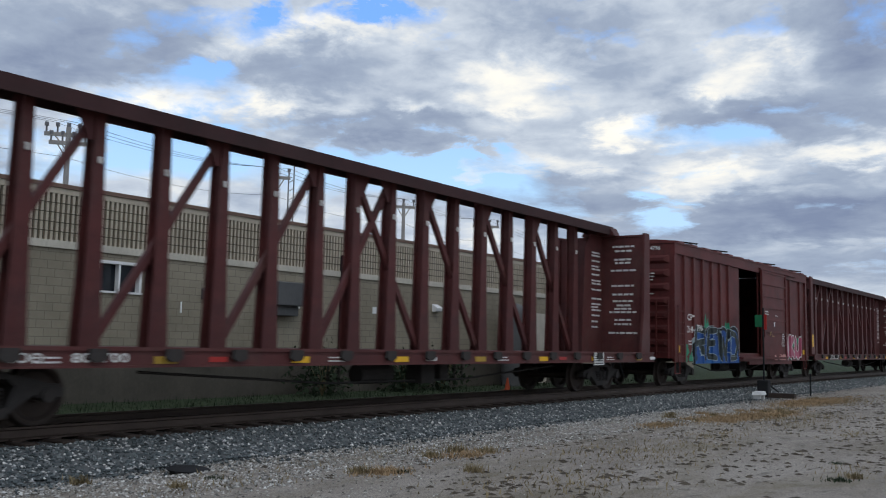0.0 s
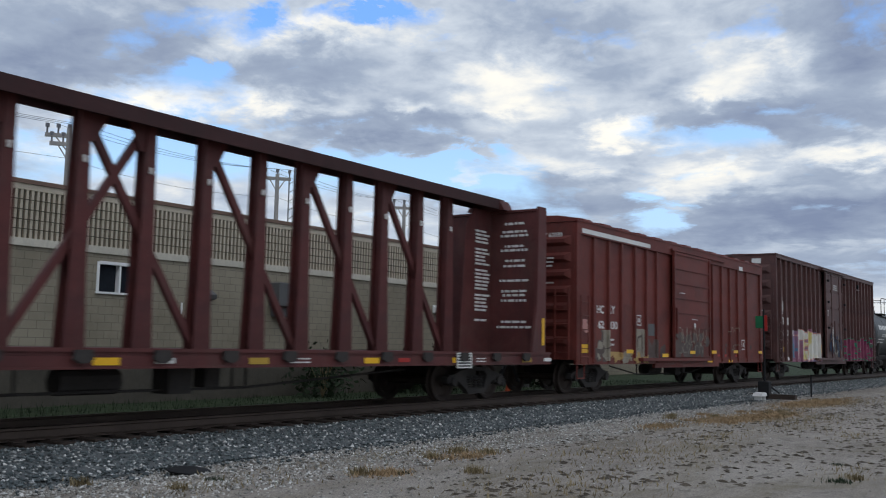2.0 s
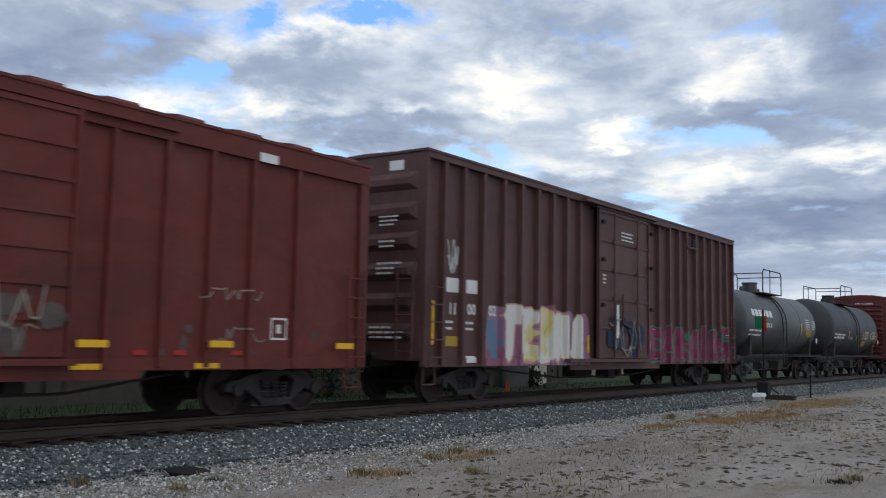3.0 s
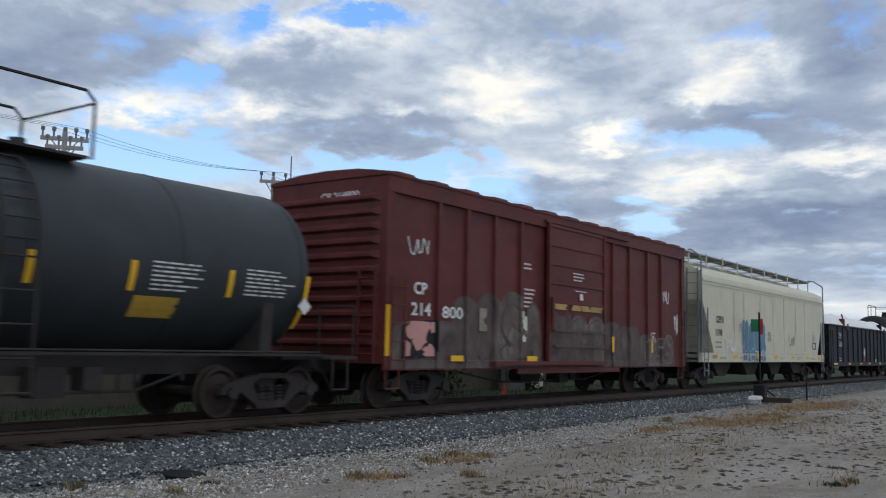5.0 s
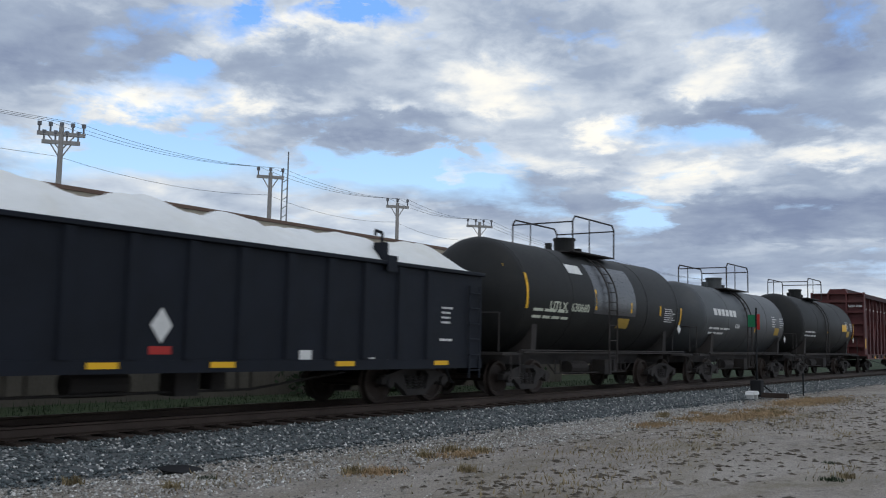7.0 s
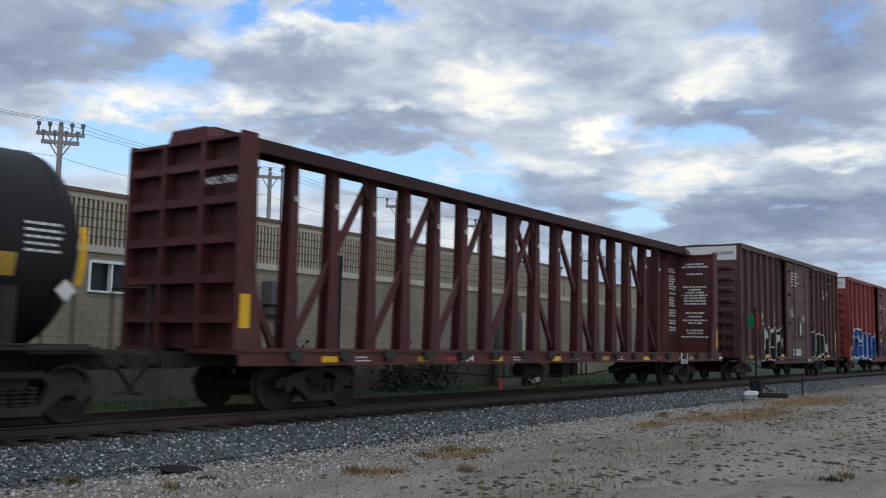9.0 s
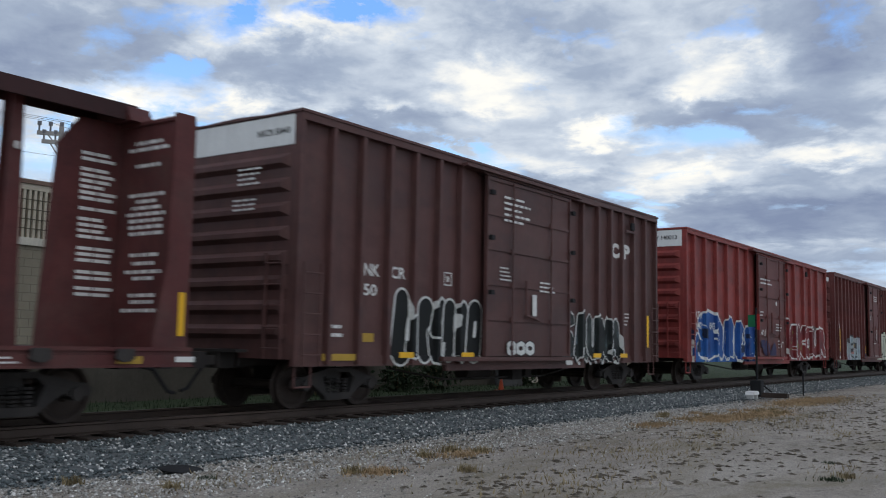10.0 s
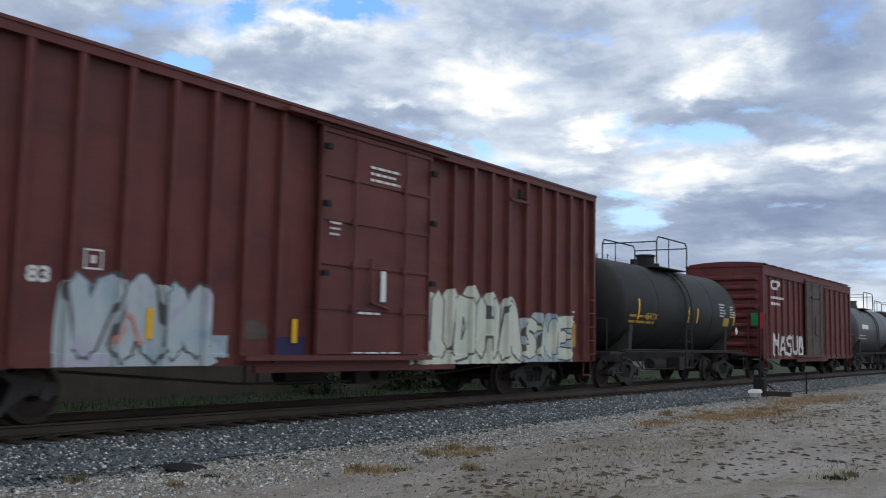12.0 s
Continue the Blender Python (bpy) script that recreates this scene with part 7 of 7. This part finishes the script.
# 11 to 13: tank cars
T1, T1_side = tank_car("dark brown-black tank car with white lettering and a shiny belly band", 1.46, 0.45, 11.3, 2.42, 12.0, TANK_BLACK, words=(("UTLX", 2.25, 2.10, 0.23, 0.92), ("630660", 3.4, 2.11, 0.22, 1.0)),
                       marks=((1.05, 2.1, 2.95), (4.75, 2.2, 2.75), (7.05, 2.2, 2.5), (9.2, 2.2, 2.5), (10.9, 1.95, 2.5)), dome=-0.2, words_mat=CREAM_SPRAY, seed=61, plate=(6.3, 7.05, 1.75, 2.03), data=((9.6, 2.45, 0.9, 0.45),))
patch(T1, T1_side, 4.7, 7.4, 2.1, 3.45, TANK_SHINE, "clean_band", "worn shiny band round the shell")
patch(T1, T1_side, 3.5, 4.3, 3.12, 3.36, WHITE, "marking")
end_letters(T1, "UTLX 630660", -0.15, 3.05, 0.11, 0.85, AMBER, 0.72)
place(T1, 183.25)
T2, T2_side = tank_car("faded grey-black tank car with white lettering", 1.32, 0.45, 11.2, 2.28, 11.9, TANK_GREY, marks=((6.6, 1.9, 2.35),), words=(("630", 4.2, 2.0, 0.16, 0.5),), dome=-0.2, seed=62)
for k in range(6):
    patch(T2, T2_side, 1.9 + 0.42 * k, 2.22 + 0.42 * k, 2.42, 2.66, WHITE, "marking")
place(T2, 195.9)
T3, T3_side = tank_car("black tank car with yellow reflectors and stencilled data", 1.42, 0.5, 11.6, 2.42, 12.4, TANK_BLACK, marks=((5.6, 2.1, 2.9), (11.2, 1.9, 2.7)), dome=-1.0, seed=63)
patch(T3, T3_side, 8.6, 9.6, 2.25, 2.6, YELLOW, "placard", "yellow placard")
place(T3, 208.35)

# 14: the third lumber flat
N_POSTS = [2.6, 3.77, 4.96, 6.16, 7.3, 8.45, 9.57, 10.83, 12.0, 13.19, 14.54, 15.65, 16.88, 18.04, 19.32, 20.49]
N, N_side = centerbeam("empty dark red lumber flatcar with a trussed centre fence", 22.6, N_POSTS, truss(N_POSTS), mark=None, seed=9)
letters(N, N_side, "734", 6.2, 0.85, 0.13, WHITE, 0.5)
end_letters(N, "NOKL 73451", -0.62, 3.75, 0.13, 0.72, WHITE, 0.0)
place(N, 222.33)

# 15: tall brown boxcar with white end panel
O, O_side = boxcar("tall dark brown boxcar, white end panel, black sprayed letters", 15.5, 5.14, 5.2, (0.88, 1.7, 2.53, 3.34, 4.15, 4.94, 10.6, 11.54, 12.32, 13.06, 13.84, 14.66), 0.10, (5.75, 9.66), BROWN, post_d=0.12, belt=False, rib_count=8, white_end=True, roof_ribs=False)
O_door = Side(-1.72)
letters(O, O_side, "NK", 1.88, 2.45, 0.23, WHITE, 0.45)
letters(O, O_side, "CR", 2.68, 2.45, 0.23, WHITE, 0.45)
letters(O, O_side, "50", 1.88, 2.08, 0.22, WHITE, 0.38)
letters(O, O_side, "C", 12.50, 3.70, 0.42, WHITE, 0.50, 0.06)
letters(O, O_side, "P", 13.25, 3.72, 0.42, WHITE, 0.50, 0.06)
for k, (cx, z0_, z1_, r0, r1, lean) in enumerate(((3.02, 0.80, 2.25, 0.30, 0.20, 0.02), (3.42, 0.92, 1.75, 0.24, 0.16, 0.0), (3.80, 0.84, 2.12, 0.20, 0.24, 0.02), (4.12, 0.82, 1.55, 0.20, 0.16, -0.06), (4.22, 1.35, 2.15, 0.17, 0.20, 0.08),
                                                 (4.62, 0.86, 2.12, 0.20, 0.20, 0.03), (5.06, 0.84, 2.12, 0.19, 0.22, 0.03), (5.56, 0.84, 2.14, 0.27, 0.25, 0.03))):
    part("spray_outline", O_side.lay(lobe(cx, z0_, z1_, r0, r1, lean, 0.045), 0.006 + 0.004 * k), WHITE_SPRAY, O)
    part("spray_letter", O_side.lay(lobe(cx, z0_, z1_, r0, r1, lean), 0.008 + 0.004 * k), BLACK_SPRAY, O, "black sprayed letter forms with white outline" if k == 0 else "")
for k, (cx, z0_, z1_, r0, r1) in enumerate(((3.20, 1.25, 1.72, 0.07, 0.05), (4.84, 1.45, 1.85, 0.05, 0.08), (5.58, 1.35, 1.72, 0.06, 0.06), (4.42, 0.95, 1.25, 0.06, 0.05))):
    part("spray_counter", O_side.lay(lobe(cx, z0_, z1_, r0, r1, 0.02), 0.044), WHITE_SPRAY, O)
for k, x in enumerate((6.6, 7.0, 7.4)):
    bubble_letters(O, O_door, x, x + 0.42, 0.96, 1.32, "O", WHITE_SPRAY, BLACK_SPRAY, 0.15, 0.02, 85 + k, "", 0.006 + 0.006 * k, (1.0,), None, None, 5)
bubble_letters(O, O_side, 9.6, 13.0, 0.81, 2.12, "SAUNA", SLATE_GREEN, WHITE_SPRAY, 0.105, 0.028, 82, "dark slate sprayed letter forms with white outline", 0.006, (1.0, 1.0, 0.96, 0.94, 0.9), BLACK_SPRAY, GREY_BLUE)
blotches(O, Side(-1.535), 9.5, 13.1, 0.74, 0.86, WHITE_SPRAY, 14, 0.09, 83, 0.004)
bars(O, O_door, 6.45, 4.6, 1.25, 0.65, 5, seed=71)
bars(O, O_door, 8.1, 2.75, 0.8, 0.3, 3, seed=72)
bars(O, O_door, 6.3, 2.97, 0.5, 0.35, 4, seed=73)
bars(O, O_side, 13.2, 2.2, 0.5, 0.4, 4, seed=74)
bars(O, O_side, 0.9, 1.55, 0.5, 0.3, 2, seed=75)
for x in (2.74, 4.86, 11.0, 12.68):
    patch(O, Side(-1.70), x, x + 0.46, 0.93, 1.04, YELLOW)
patch(O, Side(-1.63), 14.65, 14.80, 1.22, 2.15, YELLOW)
patch(O, Side(-1.55), 0.75, 1.68, 0.88, 1.0, AMBER)
patch(O, O_side, 1.80, 2.2, 1.22, 1.38, AMBER, "placard")
patch(O, O_door, 7.75, 7.95, 1.9, 2.4, WHITE, "marking")
frame_box(O, O_side, 4.45, 2.42, 0.28)
end_letters(O, "NKCR 50443", -0.55, 4.78, 0.12, 0.8, BLACK_SPRAY)
place(O, 247.05)

# 16: bright red boxcar
P, P_side = boxcar("tall faded red boxcar with white end panel and blue sprayed letters", 18.6, 5.12, 5.2, (0.79, 1.83, 2.95, 4.08, 5.33, 6.4, 11.9, 12.98, 14.48, 15.67, 16.93), 0.12, (7.35, 11.04), BRIGHT_RED, post_d=0.12, belt=False, rib_count=8, white_end=True, roof_ribs=False, door_mat=BROWN_RED)
P_door = Side(-1.72)
letters(P, P_side, "ATW", 0.97, 2.2, 0.26, WHITE, 0.64, lift=0.05)
letters(P, P_side, "140", 1.02, 1.87, 0.24, WHITE, 0.5, lift=0.05)
blotches(P, P_side, 0.2, 7.2, 1.3, 2.2, NAVY_SMEAR, 12, 0.3, 90, 0.003)
part("spray_body", P_side.lay(humps(0.9, 7.4, 0.78, 1.95, 6, 97), 0.004), BLUE_WASH, P)
part("spray_outline", P_side.lay(humps(0.72, 2.2, 0.78, 1.75, 2, 93, 0.05), 0.005), WHITE_SPRAY, P)
part("spray_body", P_side.lay(humps(0.72, 2.2, 0.78, 1.75, 2, 93), 0.007), BLUE_WASH, P)
bubble_letters(P, P_side, 1.1, 7.5, 0.81, 2.55, "SIRES", BLUE_WASH, WHITE_SPRAY, 0.165, 0.045, 91, "ultramarine sprayed letter forms with white outline", 0.008, (1.0, 0.80, 0.92, 0.83, 0.80), None, WHITE_SPRAY, 3, (2.1, 0.8, 1.15, 1.15, 1.6))
blotches(P, P_side, 1.2, 6.9, 1.1, 1.9, NAVY, 7, 0.26, 98, 0.034)
letters(P, P_side, "013", 2.27, 1.88, 0.24, WHITE, 0.50, lift=0.06)
part("spray_haze", P_side.lay(humps(11.0, 18.4, 0.82, 2.42, 6, 96), 0.003), GREY_SMEAR, P, "dark overspray behind the letters")
part("spray_body", P_side.lay(humps(11.05, 18.35, 0.82, 2.1, 6, 95), 0.006), RED_SPRAY, P)
bubble_letters(P, P_side, 11.05, 18.35, 0.81, 2.55, "AEKOUR", DARK_RED_WASH, WHITE_SPRAY, 0.13, 0.045, 92, "dark red sprayed letter forms with white outline", 0.010, (1.0, 0.86, 0.9, 0.84, 0.85, 0.84), None, WHITE_SPRAY)
blotches(P, P_side, 11.3, 18.0, 1.1, 2.1, OLIVE, 9, 0.12, 99, 0.046)
blotches(P, P_side, 12.5, 18.2, 2.0, 2.35, GREY_BLUE, 8, 0.2, 100, 0.002)
blotches(P, P_door, 7.5, 9.6, 1.0, 1.6, NAVY_SMEAR, 8, 0.35, 93)
bars(P, P_door, 7.6, 4.05, 1.5, 0.3, 2, seed=94)
bars(P, P_door, 7.5, 2.75, 0.5, 0.25, 2, seed=95)
bars(P, P_door, 9.6, 2.3, 0.9, 0.35, 3, seed=96)
bars(P, P_door, 9.9, 1.65, 0.4, 0.4, 3, seed=97)
part("marking", lathe(bmesh.new(), [(0.005, -1.81), (0.085, -1.81), (0.085, -1.80), (0.005, -1.80)], (9.42, 0, 3.08), "y", 14), WHITE, P)
tag_line(P, Side(-1.73), 7.5, 8.2, 1.75, 2.0, WHITE_SPRAY, 120, 0.022, 9)
tag_line(P, Side(-1.73), 10.2, 10.6, 1.25, 1.55, WHITE_SPRAY, 121, 0.02, 7)
end_letters(P, "ATW 140013", -0.2, 4.78, 0.14, 1.1, BLACK_SPRAY)
end_letters(P, "CAR", 1.1, 4.78, 0.14, 0.4, BLACK_SPRAY)
place(P, 265.0)

# 17: tall maroon boxcar
J_POSTS = (0.75, 1.55, 2.4, 3.16, 3.95, 4.72, 5.48, 6.19, 6.94, 11.96, 12.71, 13.44, 14.16, 14.95, 15.68, 16.4, 17.15, 17.87)
J, J_side = boxcar("tall maroon boxcar with close-set side posts and pale sprayed patches", 18.5, 5.13, 5.2, J_POSTS, 0.10, (7.75, 10.96), BROWN_RED, post_d=0.12, belt=False, rib_count=6, roof_ribs=False)
J_door = Side(-1.72)
letters(J, J_side, "11", 1.13, 1.86, 0.22, WHITE, 0.2, 0.03)
letters(J, J_side, "00", 1.76, 1.87, 0.22, WHITE, 0.31, 0.03)
letters(J, J_side, "83", 2.58, 1.88, 0.22, WHITE, 0.33, 0.03)
patch(J, J_side, 1.24, 1.47, 2.32, 2.61, WHITE, "white_plate")
patch(J, J_side, 1.70, 2.14, 2.32, 2.62, WHITE, "white_plate")
patch(J, Side(-1.63), 0.86, 0.97, 1.41, 2.35, YELLOW)
blotches(J, J_side, 0.88, 1.45, 0.85, 1.5, WHITE_SPRAY, 7, 0.25, 101)
patch(J, Side(-1.54), 0.96, 1.38, 1.23, 1.40, AMBER, "placard", "worn yellow placard")
tag_line(J, J_side, 1.05, 1.35, 2.0, 3.0, WHITE_SPRAY, 103, 0.03, 9)
frame_box(J, J_side, 3.40, 2.10, 0.28)
part("spray_body", J_side.lay(humps(3.0, 5.55, 0.80, 2.02, 4, 104), 0.004), MILKY_BLUE, J, "milky blue sprayed letter forms")
bubble_letters(J, J_side, 3.05, 5.5, 0.82, 2.08, "VAN", MILKY_BLUE, GREYBOX, 0.15, 0.016, 104, "", 0.008, (1.0, 0.98, 0.95))
tag_line(J, Side(J_side.y - 0.022, J_side.posts), 3.9, 4.5, 1.1, 1.55, SALMON, 117, 0.03, 5)
patch(J, Side(J_side.y - 0.03, J_side.posts), 4.42, 4.54, 1.18, 1.62, YELLOW)
blotches(J, J_side, 5.4, 5.95, 0.79, 1.25, MILKY_BLUE, 6, 0.28, 106, 0.024)
part("spray_body", J_side.lay(humps(10.85, 14.7, 0.78, 2.45, 5, 107), 0.004), MILKY_CREAM, J, "milky cream sprayed letter forms")
bubble_letters(J, J_side, 11.0, 14.8, 0.80, 2.45, "IDHA", MILKY_CREAM, GREYBOX, 0.12, 0.020, 107, "", 0.008)
part("spray_body", J_side.lay(humps(14.6, 17.2, 0.80, 2.0, 4, 108), 0.004), MILKY_BLUE, J, "milky blue-green sprayed letter forms")
bubble_letters(J, J_side, 14.8, 17.2, 0.82, 2.0, "SNE", MILKY_CREAM, GREYBOX, 0.12, 0.018, 108, "", 0.008)
blotches(J, Side(-1.535), 10.6, 15.0, 0.76, 0.90, CREAM_SPRAY, 22, 0.16, 118, 0.004)
bars(J, J_side, 17.2, 2.1, 0.35, 0.5, 4, seed=119)
patch(J, J_side, 17.25, 17.6, 1.15, 1.75, AMBER, "placard", "worn yellow placard")
blotches(J, J_side, 6.9, 7.7, 0.85, 1.25, NAVY_SMEAR, 7, 0.3, 109)
blotches(J, J_side, 6.2, 6.8, 1.2, 1.5, GREY_SMEAR, 5, 0.25, 115)
patch(J, Side(-1.54), 7.33, 7.45, 1.15, 1.55, YELLOW)
bars(J, J_door, 9.05, 4.45, 0.9, 0.35, 3, seed=110)
bars(J, J_door, 8.0, 3.3, 0.3, 0.3, 3, seed=111)
patch(J, J_door, 9.42, 9.57, 1.93, 2.5, WHITE, "marking")
bars(J, J_door, 8.8, 1.75, 0.8, 0.1, 1, seed=112)
bars(J, J_door, 8.6, 1.02, 1.6, 0.06, 1, seed=116)
bars(J, J_side, 1.05, 1.75, 0.4, 0.26, 2, seed=113)
bars(J, J_side, 1.72, 1.75, 0.4, 0.26, 2, seed=114)
place(J, 285.25)

# 18 on: the cars that follow
U, U_side = tank_car("black tank car with yellow lettering and pale reflectors", 1.42, 0.45, 11.3, 2.42, 12.0, TANK_BLACK, words=(("GATX", 2.6, 2.0, 0.20, 0.9),), marks=((2.0, 2.0, 2.6), (6.0, 2.0, 2.5), (6.8, 2.0, 2.5), (10.5, 2.0, 2.5)), words_mat=AMBER, dome=-0.1, seed=121)
place(U, 305.0)
V, V_side = boxcar("oxide red boxcar with white lettering and white sprayed scrawl", 15.2, 4.45, 4.66, (1.0, 1.9, 2.8, 3.7, 4.6, 5.4, 10.0, 11.0, 12.0, 13.0, 14.1), 0.10, (6.1, 9.2), RED_OLD, plug=True, rib_count=8, door_mat=GREY_SMEAR)
letters(V, V_side, "CP", 1.2, 3.6, 0.4, WHITE, 1.4, 0.05)
bars(V, V_side, 1.2, 3.4, 1.8, 0.5, 2, seed=125)
bubble_letters(V, V_side, 1.4, 6.0, 0.85, 1.95, "NASUB", WHITE_SPRAY, GREY_SMEAR, 0.07, 0.012, 126, "white sprayed letter forms", 0.006)
place(V, 318.6)
W, W_side = tank_car("faded black tank car with yellow placard", 1.36, 0.45, 11.3, 2.36, 12.0, TANK_GREY, dome=-0.1, seed=131)
patch(W, W_side, 2.0, 3.6, 2.4, 2.65, WHITE, "marking")
place(W, 335.6)
X2, X2_side = tank_car("black tank car with railed top platform", 1.42, 0.45, 11.3, 2.42, 12.0, TANK_BLACK, dome=-0.1, seed=132)
place(X2, 348.6)


for x in (1.8, 4.74, 10.52, 14.37):
    flap = part("roof_flap", boxes((-0.42, 0.42, -0.30, 0.30, -0.02, 0.03), bevel=0.008), DARK, B, "dark lifted sheet on the roof")
    flap.location, flap.rotation_euler = (x, -1.20, 4.70), (radians(9), radians(-3), 0)
# the small brackets and ledges under the eave, right of the doors
for car, x, y, m_ in ((E, 14.45, -1.62, BROWN), (J, 14.55, -1.62, BROWN_RED), (O, 13.6, -1.62, BROWN), (P, 14.75, -1.62, BRIGHT_RED)):
    part("eave_bracket", boxes((x - 0.10, x + 0.10, y - 0.07, y, 4.56, 4.78), bevel=0.012), DARK, car)
    part("side_ledge", boxes((x - 0.42, x + 0.42, y - 0.035, y - 0.002, 4.48, 4.54)), m_, car)
# hand rails and hinge bars that stand off the plug doors
for car, d0, d1, m_ in ((E, 7.5, 10.75, BROWN), (J, 7.75, 10.96, BROWN_RED), (O, 5.75, 9.66, BROWN), (P, 7.35, 11.04, BROWN_RED)):
    bm = bmesh.new()
    for z in (4.55, 3.55, 2.35):
        for x in (d0 + 0.05, d1 - 0.05):
            box(bm, x - 0.07, x + 0.07, -1.86, -1.78, z - 0.05, z + 0.05)
    part("hinge_bar", bm, DARK, car)["kind"] = "stuff"
    part("track_hood", boxes((d0 - 0.9, d1 + 0.5, -1.80, -1.632, 4.99, 5.06)), m_, car)


def end_data(car, rows, x=-0.115):
    """Small unreadable print on a car's left end: y, z, width, height, rows."""
    for k, (y, z, w_, h_, n) in enumerate(rows):
        ob = bars(car, Side(0.0), 0.0, z, w_, h_, n, WHITE, seed=k + 300)
        for v in ob.data.vertices:
            v.co = Vector((x, y - v.co.x, v.co.z))


end_data(B, ((-0.75, 3.6, 0.25, 0.3, 3), (-0.7, 2.95, 0.3, 0.08, 1)))
end_data(D, ((-0.75, 3.55, 0.25, 0.3, 3), (-0.7, 2.9, 0.35, 0.08, 1)))
end_data(E, ((-0.5, 3.85, 0.6, 0.25, 3), (-0.5, 3.35, 0.55, 0.2, 2), (-0.45, 2.9, 0.65, 0.3, 3), (-0.3, 1.6, 0.9, 0.3, 3)))
end_data(J, ((-0.3, 3.85, 0.6, 0.25, 3), (-0.4, 3.35, 0.4, 0.2, 2), (-0.3, 2.9, 0.65, 0.25, 2)))
end_data(O, ((-0.2, 4.25, 0.7, 0.35, 4), (-0.1, 3.7, 0.8, 0.25, 3)))
end_data(P, ((-0.1, 3.9, 0.6, 0.12, 1), (-0.1, 3.3, 0.5, 0.12, 1)))
patch_end = ((E, -0.42, -0.05, 4.78, 4.98), (J, -0.75, -0.15, 4.72, 4.92))
for car, y0, y1, z0, z1 in patch_end:
    part("white_plate", boxes((-0.012, -0.004, y0 - 0.6, y1 - 0.6, z0, z1)), WHITE_END, car)


def motions():
    for car, x0 in CARS:
        walk(car, [(t, pose(x0 - SPEED * t + extra, YC, 0)) for t, extra in SLOWED])
    # the cloud sheet drifts to the left
    walk(backdrop, [(t, pose(0, 0, 1.2166, 0, 0, 0.107 * t)) for t in (0, 3, 6, 9, 12)])


motions()
